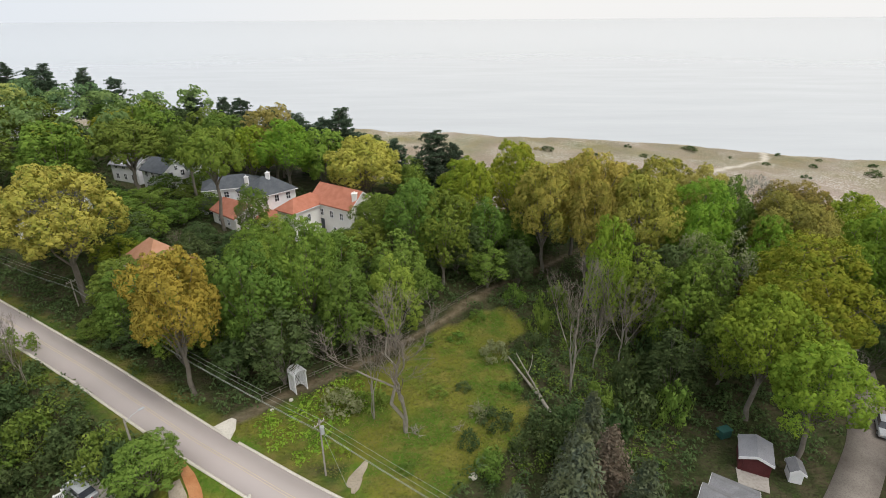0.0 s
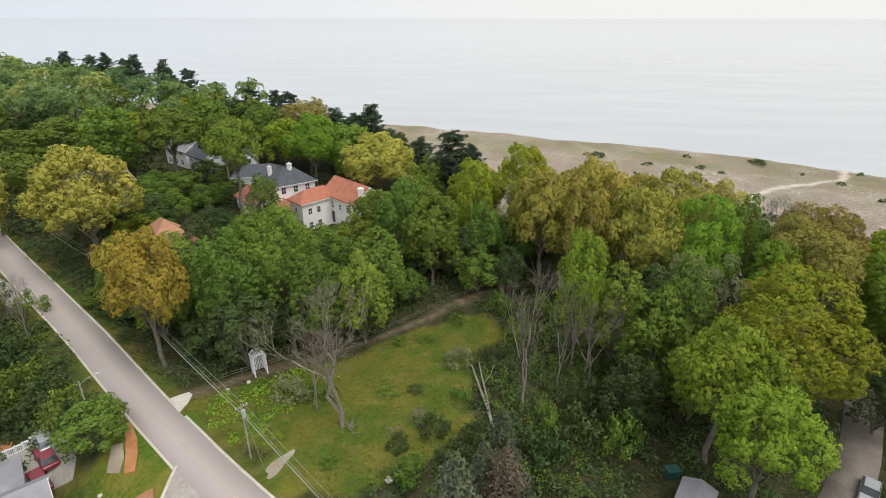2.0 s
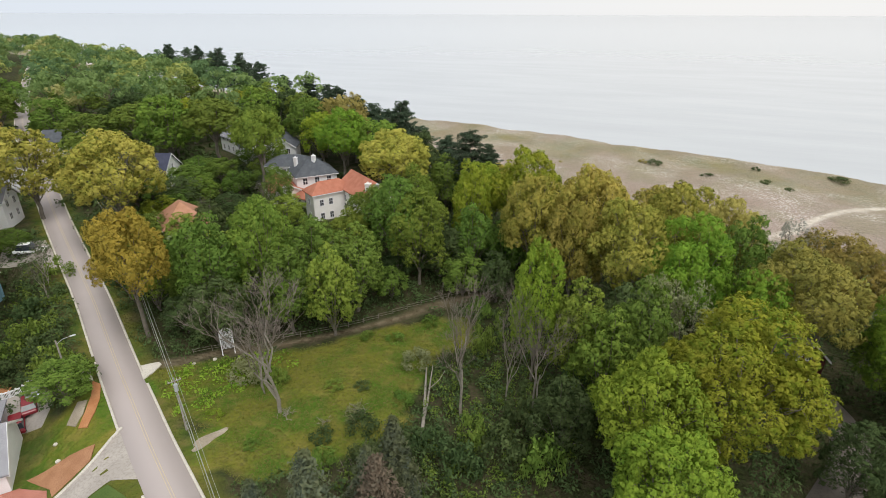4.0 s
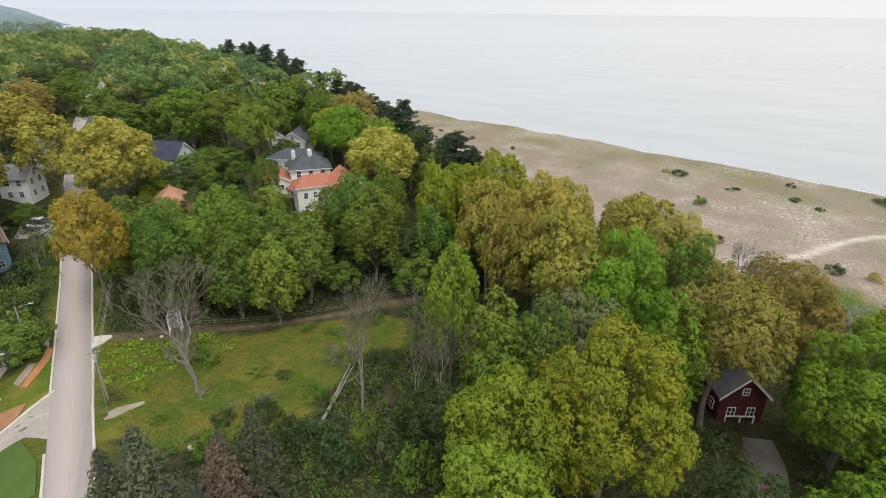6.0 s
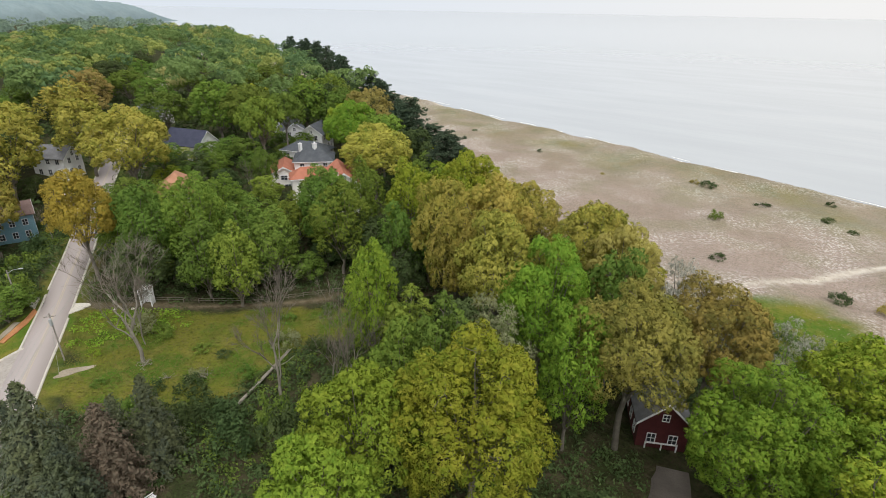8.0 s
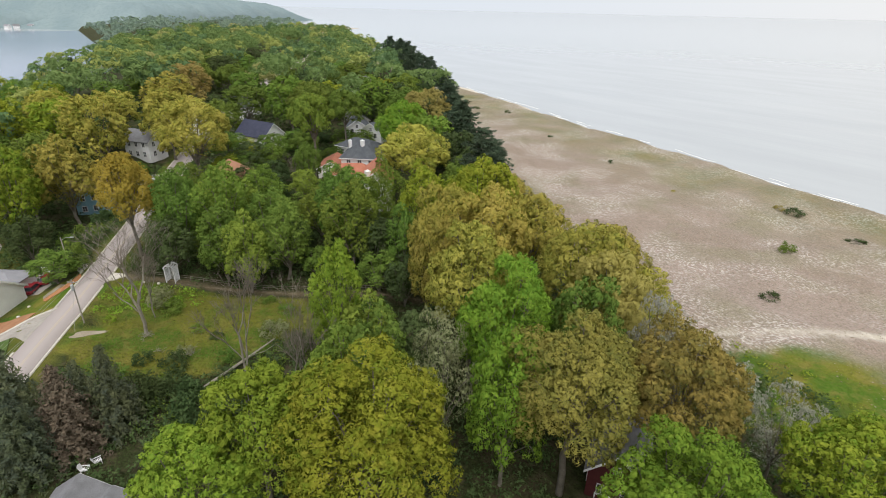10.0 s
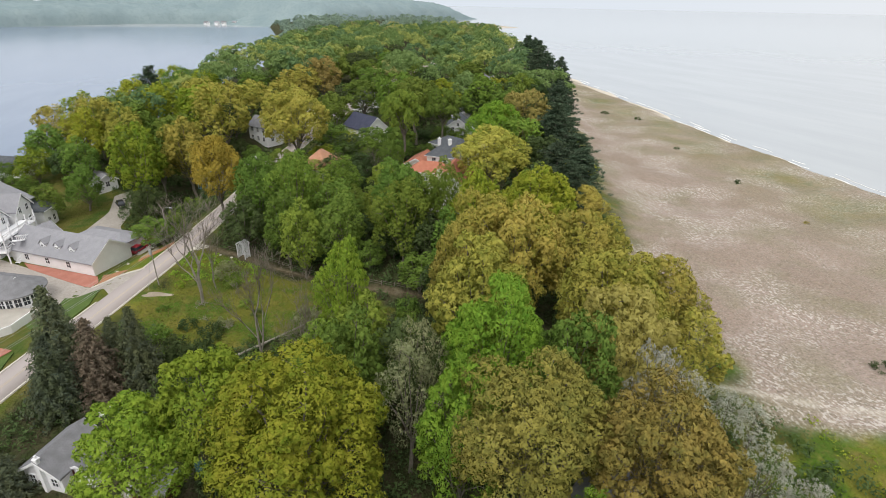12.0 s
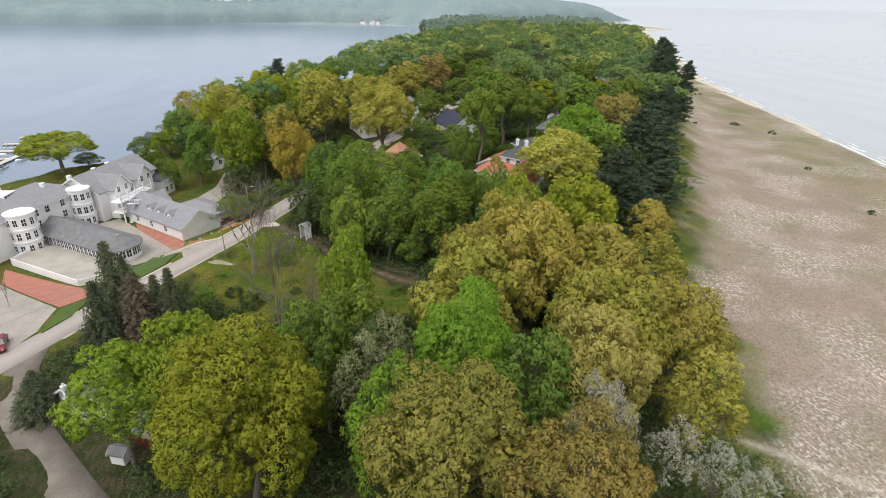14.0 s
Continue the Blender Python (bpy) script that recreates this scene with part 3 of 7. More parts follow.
for off, gap in ((-1, left_gap), (1, right_gap)):
    o = sorted((off * HALF, off * (HALF + 0.3)))
    kerb = np_part("kerb", *ribbon(rq, o[0], o[1], -0.3, 0.16, gap), CONCRETE)
    tagged(kerb, "pale cast concrete kerb along the road", "kerb", kind="structure")
for k in (-0.16, 0.1):
    line = np_part("road_line", *ribbon(rq, k, k + 0.1, 0.05, 0.066), YELLOW_LINE)
    tagged(line, "faded yellow centre line worn into the asphalt", "road marking", kind="structure")
lq = resample(LANE, 1.2)
tagged(np_part("gravel_lane", *ribbon(lq, -2.1, 2.1, -0.4, 0.05), GRAVEL), "grey-brown gravel lane winding between the trees", "lane", kind="structure")


# ---- trees ----
NOM_R, NOM_H = 7.0, 20.0


def ball(n, lo, rng):
    """n directions spread evenly over a ball, from straight up down to height lo."""
    z = np.linspace(0.98, lo, n)
    a = np.arange(n) * 2.39996 + rng.uniform(0, 6.283) + rng.normal(size=n) * 0.25
    r = np.sqrt(1 - z * z)
    return unit(np.stack([np.cos(a) * r, np.sin(a) * r, z], 1) + rng.normal(size=(n, 3)) * 0.06)


def oak_shape(seed, n_lobe, n_tuft, per, size, base=0.36, flat=1.0, tuft=0.2, spray=0.8):
    """Limbs and a crown of domed lobes, each set with leafy tufts. Returns trunk, crown and the crown's normals."""
    rng = np.random.default_rng(seed)
    cz, hz = NOM_H * (base + (1 - base) * 0.42), NOM_H * (1 - base) * 0.58 * flat
    d = ball(n_lobe, -0.45, rng)
    lr = rng.uniform(0.17, 0.31, n_lobe) * NOM_R
    squash = np.array([1, 1, 0.78 * hz / NOM_R + 0.12])
    lc = d * rng.uniform(0.58, 0.88, (n_lobe, 1)) * [NOM_R, NOM_R, hz] + [0, 0, cz]
    pts, nrm, soft_n = [], [], []
    for i in range(n_lobe):
        w = ball(n_tuft, -0.7, rng)
        w = w[w @ (d[i] * 0.8 + [0, 0, 0.45]) > -0.3]
        tc = lc[i] + w * lr[i] * squash * rng.uniform(0.84, 1.08, (len(w), 1))
        gap = np.linalg.norm((tc[:, None] - lc[None]) / squash, axis=2) / lr[None]
        gap[:, i] = 9
        keep = gap.min(1) > 0.88
        for c, q in zip(tc[keep], w[keep]):
            tr_ = tuft * lr[i] * rng.uniform(0.75, 1.3)
            f = unit(rng.normal(size=(per, 3)) + q * 0.8 + [0, 0, 0.45])
            pts.append(c + f * tr_ * rng.uniform(0.6, 1.06, (per, 1)) * [1, 1, spray])
            nrm.append(f + rng.normal(size=(per, 3)) * 0.35)
            soft_n.append(unit(f * 0.65 + q * 0.4 + d[i] * 0.15 + [0, 0, 0.12]))
        # leaves between and behind the tufts
        k = n_tuft * per // 4
        q = unit(rng.normal(size=(k, 3)) + d[i] * 0.9 + [0, 0, 0.35])
        pts.append(lc[i] + q * lr[i] * squash * rng.uniform(0.7, 0.95, (k, 1)))
        nrm.append(q + rng.normal(size=(k, 3)) * 0.35)
        soft_n.append(unit(q + d[i] * 0.2))
    # shaded sprays inside the crown
    k = sum(len(p) for p in pts) // 9
    w = unit(rng.normal(size=(k, 3)) + [0, 0, 0.1])
    pts.append(w * rng.uniform(0.3, 0.7, (k, 1)) * [NOM_R, NOM_R, hz] + [0, 0, cz])
    nrm.append(w + rng.normal(size=(k, 3)) * 0.6)
    soft_n.append(w)
    nrm, soft_n, pts = np.concatenate(nrm), np.concatenate(soft_n), np.concatenate(pts)
    fit = np.array([1, 1, 0]) * NOM_R / np.percentile(np.hypot(pts[:, 0], pts[:, 1]), 99) + [0, 0, NOM_H / np.percentile(pts[:, 2], 99.8)]
    pts, lc = pts * fit, lc * fit
    v, f = cards(rng, pts, nrm, size, 1.5)
    t3 = v.reshape(-1, 3, 3)
    face = np.cross(t3[:, 1] - t3[:, 0], t3[:, 2] - t3[:, 0])
    flip = (face * soft_n).sum(1) < 0
    f[flip] = f[flip][:, ::-1]
    tr = []
    fork = np.array([rng.normal() * 0.3, rng.normal() * 0.3, NOM_H * (base - 0.02)])
    tr.append(limb((0, 0, -0.4), fork, 0.42, 0.30, 0, rng, 4, 8))
    for i in range(0, n_lobe, 2):
        tgt = lc[i] * [0.95, 0.95, 0.98]
        mid = fork * 0.5 + tgt * 0.5 + [0, 0, 0.4]
        tr.append(limb(fork - [0, 0, 0.6 * (i % 3)], mid, 0.17, 0.10, 0.3, rng))
        tr.append(limb(mid, tgt, 0.10, 0.05, 0.2, rng, 4, 4))
        for _ in range(2):
            tip = lc[i] + unit(rng.normal(size=3) + d[i]) * lr[i] * 0.85
            tr.append(limb(tgt, tip, 0.05, 0.02, 0.1, rng, 4, 4))
    return np_join(tr), (v, f, np.repeat(soft_n, 3, axis=0))


def pine_shape(seed):
    rng = np.random.default_rng(seed)
    tr = [limb((0, 0, -0.4), (rng.normal() * 0.5, rng.normal() * 0.5, NOM_H * 0.97), 0.36, 0.05, 0, rng, 8, 7)]
    pts, nrm = [], []
    for lev in np.sort(rng.uniform(0.26, 0.97, 22)):
        reach = NOM_R * (0.80 * (1 - lev) ** 0.6 + 0.16) * rng.uniform(0.6, 1.25)
        for a in rng.uniform(0, 6.283, 6 if lev < 0.88 else 4):
            ln = reach * rng.uniform(0.45, 1.15)
            a0 = np.array([0, 0, lev * NOM_H])
            b0 = np.array([math.cos(a) * ln, math.sin(a) * ln, lev * NOM_H + rng.uniform(-0.1, 1.5)])
            tr.append(limb(a0, b0, 0.07, 0.02, 0.1, rng, 3, 4))
            for t in np.linspace(0.35, 1.05, 4):
                c = a0 * (1 - t) + b0 * t + rng.normal(size=3) * [0.4, 0.4, 0.2]
                k = 34
                w = unit(rng.normal(size=(k, 3)) + [0, 0, 0.3])
                pts.append(c + w * [1.0, 1.0, 0.3] * rng.uniform(0.4, 1.0, (k, 1)) * rng.uniform(0.6, 1.15) + [0, 0, 0.2])
                nrm.append(w + [0, 0, 0.4] + rng.normal(size=(k, 3)) * 0.4)
    w = unit(rng.normal(size=(60, 3)) + [0, 0, 0.4])
    pts.append(w * rng.uniform(0.3, 1, (60, 1)) * [0.7, 0.7, 0.9] + [0, 0, NOM_H * 0.985])
    nrm.append(w)
    return np_join(tr), cards(rng, np.concatenate(pts), np.concatenate(nrm), 0.30, 2.0)


def spruce_shape(seed):
    """A cone of drooping boughs."""
    rng = np.random.default_rng(seed)
    tr = [limb((0, 0, -0.4), (0, 0, NOM_H), 0.34, 0.03, 0, rng, 6, 7)]
    pts, nrm = [], []
    for lev in np.linspace(0.06, 0.98, 26):
        ln0 = NOM_R * (1 - lev) ** 0.85 + 0.25
        k = 11 if lev < 0.6 else 7
        for a in np.linspace(0, 6.283, k, endpoint=False) + rng.uniform(0, 1):
            ln = ln0 * rng.uniform(0.7, 1.12)
            t = np.repeat(np.linspace(0.2, 1, max(3, int(ln * 1.6))), 9)
            r = t * ln
            drop = -0.16 * r - 0.05 * r * r / max(ln, 0.5)
            p = np.stack([np.cos(a) * r, np.sin(a) * r, lev * NOM_H + drop], 1)
            p += rng.normal(size=p.shape) * [0.28, 0.28, 0.3]
            p[:, 2] -= rng.uniform(0, 0.55, len(p))
            pts.append(p)
            nrm.append(np.stack([np.cos(a) + 0 * r, np.sin(a) + 0 * r, 0.7 + 0 * r], 1) + rng.normal(size=p.shape) * 0.5)
    return np_join(tr), cards(rng, np.concatenate(pts), np.concatenate(nrm), 0.42, 1.6)


def bare_shape(seed, spread=0.48, twigs=3, first=0.44, n_stem=2):
    """A leafless tree: stems that fork again and again into fine twigs. Returns the twigs and the stems."""
    rng = np.random.default_rng(seed)
    tr, stems = [], []

    def grow(p, d, ln, r, lev):
        q = p + d * ln
        (stems if lev < 2 else tr).append(limb(p, q, max(r, 0.016), max(r * 0.7, 0.010), 0, rng, 4, 6 if lev < 2 else 3))
        if lev >= 5:
            return
        for i in range(3 if lev < 1 else twigs + (lev > 3)):
            e = unit(d + rng.normal(size=3) * spread * (0.62 + 0.08 * lev) + [0, 0, 0.28])
            grow(p + d * ln * rng.uniform(0.62, 1.0), e, ln * rng.uniform(0.52, 0.8), r * rng.uniform(0.45, 0.62), lev + 1)

    for k in range(n_stem):
        grow(np.array([0, 0, -0.4]), unit(np.array([rng.normal() * 0.09 * k, rng.normal() * 0.09 * k, 1.0])), NOM_H * first * (1 - 0.14 * k), 0.2 - 0.04 * k, 0)
    (v, f), (v1, f1) = np_join(tr), np_join(stems)
    top_ = NOM_H / v[:, 2].max()
    return (v * [1, 1, top_], f), (v1 * [1, 1, top_], f1)


SHAPES, CROWN = {}, {}


def shape(kind, k):
    if (kind, k) not in SHAPES:
        if kind == "oak":
            t, c = oak_shape(100 + k, 34, 30, 30, 0.25, 0.36, 1.0, 0.30)
        elif kind == "grand":
            t, c = oak_shape(150 + k, 44, 48, 34, 0.18, 0.26, 1.0, 0.25)
        elif kind == "broad":
            t, c = oak_shape(650 + k, 42, 46, 34, 0.18, 0.42, 1.0, 0.25)
        elif kind == "tall":
            t, c = oak_shape(200 + k, 30, 24, 30, 0.27, 0.20, 1.05, 0.34, 0.6)
        elif kind == "low":
            t, c = oak_shape(300 + k, 26, 22, 30, 0.30, 0.10, 1.05, 0.36, 0.6)
        elif kind == "mid":
            t, c = oak_shape(400 + k, 26, 17, 26, 0.40, 0.22, 1.0, 0.36, 0.7)
        elif kind == "high":
            t, c = oak_shape(550 + k, 26, 22, 30, 0.32, 0.5, 1.0, 0.34, 0.65)
        elif kind == "thin":
            t, c = oak_shape(500 + k, 20, 14, 20, 0.24, 0.28, 1.0, 0.34, 0.8)
        elif kind == "pine":
            t, c = pine_shape(600 + k)
        elif kind == "spruce":
            t, c = spruce_shape(700 + k)
        SHAPES[kind, k] = (np_mesh("trunk", *t, BARK), c)
    return SHAPES[kind, k]


TREE_LABEL = {
    "fresh": "fresh yellow-green leafy tree with a lumpy crown",
    "green": "mid-green leafy tree with a lumpy crown in the wood", "bright": "fresh bright-green leafy tree with layered sprays",
    "dark": "dull dark-green leafy tree low in the wood", "olive": "olive-green oak with yellowish spring leaves",
    "yellow": "broad oak with ochre-yellow spring leaves", "orange": "leaning oak with orange-yellow spring leaves by the road",
    "ochre": "spreading oak with dull ochre spring leaves on bare forking limbs",
    "tan": "tan-leaved oak with a dry-looking crown", "pale": "pale grey-green poplar with an open crown",
    "blossom": "silvery white-leaved poplar at the wood's edge", "pine": "dark layered pine with an open flat-topped crown",
    "spruce": "dark conical spruce with drooping boughs", "rust": "brownish half-dead spruce with drooping boughs"}
made_trees = []


def tree(kind, k, colour, x, y, top, radius, lean=(0, 0), base=None, turn=None, name=None):
    """A tree on the ground at x, y, its top at that height above zero."""
    tm, c = shape(kind, k)
    key = (kind, k, colour)
    if key not in CROWN:
        CROWN[key] = np_mesh("crown", c[0], c[1], LEAF[colour], c[2] if len(c) > 2 else None)
    g = gz(x, y) if base is None else base
    nm = name or {"pine": "pine_tree", "spruce": "spruce_tree"}.get(kind, "oak_tree" if colour in ("yellow", "orange", "ochre", "tan", "olive") else "broadleaf_tree")
    ob = new(nm)
    rz = random.uniform(0, 360) if turn is None else turn
    s, h = radius / NOM_R, (top - g) / NOM_H
    ob.matrix_world = pose(x, y, g, lean[0], lean[1], 0) @ pose(0, 0, 0, 0, 0, rz) @ Matrix.Diagonal((s, s, h, 1))
    tagged(ob, TREE_LABEL[colour], "tree", "trees of the wood")
    for pn, me in (("trunk", tm), ("crown", CROWN[key])):
        p = new(pn, me)
        p.parent = ob
    made_trees.append((x, y, radius))
    return ob


Y, O, G, F, B, D, L, T, P, S = "yellow", "orange", "green", "fresh", "bright", "dark", "olive", "tan", "pale", "blossom"
# kind, shape, colour, x, y, top, radius
TREES = [
    ("oak", 0, Y, -60, 77, 28, 9.2), ("oak", 1, O, -33.2, 57.2, 23.4, 5.9), ("high", 0, F, -46.4, 101.8, 29.1, 6.3), ("tall", 1, G, -37.5, 96.0, 19.5, 3.6),
    ("oak", 2, B, -38.6, 123.8, 26.2, 7.2), ("mid", 0, T, -46.5, 137, 28, 7.5), ("oak", 3, Y, -19, 113.6, 25, 8.6),
    ("tall", 1, L, 4.5, 99.5, 24, 4.6), ("oak", 2, L, 13, 106, 25, 7.0), ("tall", 0, F, -6, 98, 22.6, 4.4),
    ("tall", 2, F, -1, 87.5, 20.8, 5.6), ("tall", 1, G, -5.8, 88.2, 23.4, 5.4), ("tall", 0, G, -8, 77.5, 17.5, 5.6),
    ("low", 0, F, -8, 70.5, 17, 4.6), ("low", 1, G, -14.5, 68.5, 16.6, 5.0), ("low", 2, D, -22.5, 61, 13, 4.8),
    ("tall", 2, F, -21, 71, 22, 5.4), ("tall", 1, G, -26.5, 64.5, 21, 5.6), ("low", 0, D, 1.5, 91, 15, 5.2),
    ("tall", 2, B, 23.6, 72, 22, 3.7), ("oak", 1, Y, 17.5, 94.5, 24, 6.6), ("oak", 0, Y, 26.5, 95.5, 25.8, 7.0),
    ("oak", 3, Y, 25.5, 106, 22.5, 7.2), ("oak", 2, Y, 33.5, 87, 24, 6.8), ("oak", 1, Y, 25.5, 88, 22.5, 5.0),
    ("oak", 0, Y, 40.5, 101.5, 23.5, 6.8), ("oak", 3, T, 46.8, 97.5, 23, 6.0), ("grand", 1, B, 41.6, 85.4, 23.6, 6.0),
    ("tall", 1, G, 49, 91, 22.5, 5.4), ("low", 1, G, 36.8, 70, 20, 5.0), ("thin", 0, P, 42.3, 75, 19, 4.6), ("thin", 1, P, 38.5, 77.5, 18, 3.6),
    ("grand", 0, L, 46.6, 63.2, 22.8, 8.4), ("oak", 2, B, 41, 49.2, 16.6, 5.4), ("oak", 3, B, 38.6, 56, 19.4, 5.9),
    ("tall", 2, B, 50.0, 77.6, 20.2, 4.4), ("broad", 1, "ochre", 54.8, 82.0, 22.3, 7.3), ("broad", 0, "ochre", 60.8, 91.6, 21.6, 6.6),
    ("thin", 1, S, 55.8, 94.5, 22, 3.8), ("grand", 1, B, 68, 80.5, 19.5, 6.8), ("thin", 0, S, 68, 101, 15.5, 3.8),
    ("thin", 1, S, 61, 104.5, 12, 3.4), ("thin", 0, S, 51, 105, 13, 3.0), ("thin", 1, S, 52.5, 109.5, 10.5, 2.8), ("thin", 0, S, 53.5, 113.5, 8, 2.4), ("thin", 1, S, -42.3, 160, 6, 2.6), ("low", 2, G, 7, 88.5, 10, 4.4), ("oak", 2, L, 3, 111.5, 20, 6.6),
    ("low", 0, F, 33.5, 67.5, 17.5, 5.2), ("low", 1, F, 29, 73, 17, 5.0), ("low", 2, D, 35, 77, 16, 5.0),
    ("low", 0, G, 38, 63, 14, 4.4), ("low", 1, D, 30, 60, 11, 4.2), ("low", 2, D, 50.5, 103, 9, 2.8),
    ("oak", 1, Y, 37, 112, 19.5, 6.0), ("low", 2, Y, 44, 112, 15.5, 5.0), ("mid", 1, D, 20, 112, 18, 5.6),
    ("oak", 3, L, 75, 96, 18, 6.2), ("low", 1, B, 76, 86, 15, 5.6), ("oak", 2, Y, 84, 92, 19, 6.4), ("oak", 0, L, 92, 84, 19, 7.0),
    ("low", 0, G, 81, 102, 12, 4.8), ("low", 1, B, 70, 67, 15, 5.6), ("oak", 1, L, 80, 73, 19, 7.2),
    ("low", 2, D, 60, 65, 11, 4.2), ("oak", 3, Y, 95, 70, 20, 7), ("oak", 2, G, 88, 58, 18, 7), ("low", 0, G, 56, 44, 12, 5),
    # towards the point and round the houses
    ("mid", 0, Y, -84.5, 58.5, 27.5, 8.2), ("mid", 1, Y, -66, 49.5, 21.5, 7.2), ("mid", 2, L, -59, 39, 21.5, 7.0),
    ("mid", 2, Y, -86, 77, 26.5, 7.4), ("mid", 1, Y, -126, 86, 27, 8.6), ("mid", 0, T, -143, 97, 28, 9.0), ("mid", 3, G, -107, 106, 23.5, 8.0),
    ("mid", 2, F, -86, 113, 28, 8.0), ("mid", 1, F, -78, 138, 28, 7.4), ("high", 0, G, -69, 113, 28.5, 8.2), ("high", 1, G, -59, 118, 27, 5.6), ("low", 2, G, -62, 119, 12.5, 3.6), ("low", 0, D, -75, 117, 12, 3.8), ("low", 1, G, -54, 111, 13, 4.2), ("oak", 1, Y, 2, 124, 17, 5), ("low", 0, D, -12, 131, 14, 5), ("low", 1, Y, 14, 121, 16, 5), ("low", 2, L, -24, 140, 15, 5), ("low", 1, G, -38, 148, 15, 5), ("low", 2, D, -2, 130, 9, 4), ("mid", 1, G, -66, 146, 26, 7), ("mid", 3, L, -50, 131, 24, 6), ("mid", 0, F, -31, 128, 24, 6.2), ("mid", 2, D, -20, 127, 22, 6), ("mid", 1, F, -92, 160, 26, 7.4), ("mid", 0, G, -60, 138, 26, 6.4), ("low", 1, G, -9, 119, 19, 5), ("mid", 3, G, -122, 154, 27, 9.0), ("mid", 0, G, -161, 142, 25, 9.5),
    ("mid", 2, D, -76, 147, 25, 7.0), ("mid", 1, D, -56, 141, 24, 6.0), ("low", 0, G, -35.5, 72, 15.5, 5.0), ("low", 1, G, -42, 68, 14, 5.0),
    ("low", 2, G, -50, 71.5, 15.5, 4.6), ("low", 1, G, -46.5, 67, 15.5, 4.4), ("low", 0, F, -29.5, 78, 15.5, 5.0), ("low", 1, D, -37, 86, 14, 4.6), ("low", 2, G, -18, 79, 16.5, 5.2),
    ("low", 0, F, -15, 88, 16, 4.8), ("low", 1, G, -23.5, 88, 12.5, 4.2), ("low", 2, D, -59, 90, 16, 5.0), ("low", 0, G, -70, 88, 17, 5.4),
    ("mid", 3, G, -90, 92, 22, 6.4), ("mid", 0, G, -92, 120, 24, 7.6), ("mid", 1, L, -100, 134, 24, 7.5), ("mid", 2, D, -80, 138, 24, 7),
    ("mid", 3, G, -112, 124, 23, 7), ("mid", 0, L, -104, 52, 24, 7.5), ("mid", 1, Y, -112, 68, 24, 7), ("mid", 3, D, -98, 62, 19, 6),
    ("mid", 2, G, -76, 36, 17, 6), ("mid", 0, G, -84, 46, 19, 6), ("mid", 3, G, -70, 42, 16, 5), ("low", 2, D, -50, 40, 9, 4.5),
    ("mid", 1, G, -94, 36, 21.5, 6.5), ("mid", 2, L, -112, 40, 23.5, 7), ("mid", 0, Y, -100, 24, 22.5, 6.5), ("mid", 3, Y, -128, 52, 23, 7.5),
    ("mid", 1, G, -140, 70, 23, 7.5), ("mid", 2, L, -150, 54, 23, 7.5), ("mid", 3, G, -160, 84, 24, 7.5), ("mid", 0, G, -140, 118, 24, 8),
    ("mid", 1, D, -132, 138, 24, 7.5), ("mid", 2, L, -96, 152, 24, 7), ("mid", 3, G, -146, 162, 25, 8), ("mid", 0, G, -110, 172, 24, 7.5),
    ("low", 0, F, -45, 77, 14.5, 4.4), ("low", 1, G, -51, 77.5, 13.5, 4.2), ("low", 2, L, -57, 83, 14, 4.4), ("low", 0, D, -44, 83, 15, 4.2), ("low", 1, F, -30, 70.5, 16, 4.6), ("low", 2, F, -37.5, 63.5, 14, 4.2), ("low", 1, D, -46, 91, 14, 4.4), ("low", 2, F, -33, 93, 14.5, 4.2), ("tall", 1, F, -33, 83, 17, 5), ("tall", 2, F, -13.5, 96.5, 17.5, 4.4), ("low", 0, G, 12, 97, 15, 4.6), ("low", 2, D, 12.5, 90, 11, 3.8), ("tall", 0, G, 7, 94, 18, 4.2), ("low", 0, G, -80, 22, 15, 5.6), ("low", 1, L, -92, 22, 20.5, 6.2), ("low", 2, Y, -104, 12, 19.5, 6.4), ("low", 0, G, -112, 27, 22.5, 7), ("low", 1, L, -122, 16, 20.5, 7), ("low", 2, L, -134, 30, 22.5, 7.5), ("low", 0, G, -146, 30, 22.5, 7.5), ("low", 1, G, -158, 44, 23.5, 8), ("low", 2, L, -172, 40, 22.5, 8), ("low", 0, Y, -86, 33, 22.5, 6), ("tall", 2, G, -14, 93, 18.5, 4.6), ("tall", 1, G, -20, 94, 11.5, 3.6), ("oak", 3, L, -74, -16.5, 12.5, 10.5), ("low", 0, G, -88, 1, 8, 4.6), ("low", 1, L, -85, 10, 12, 5.2), ("mid", 1, G, -93, 12, 16, 6.2), ("low", 1, G, -70, 10, 8.5, 4.6), ("low", 2, G, -62, 17, 8, 4), ("low", 0, D, -83, 18, 12, 5), ("low", 2, D, -57, 39, 8, 3.8), ("mid", 3, D, -46, 141, 22, 6), ("mid", 0, D, -62, 150, 23, 6.4), ("mid", 2, D, -84, 163, 23, 6.4), ("low", 1, G, -80, -12, 5, 4.2), ("tall", 0, G, -66, 24.5, 11, 5.0), ("low", 0, G, -31.5, 43.0, 8.2, 4.2),
]
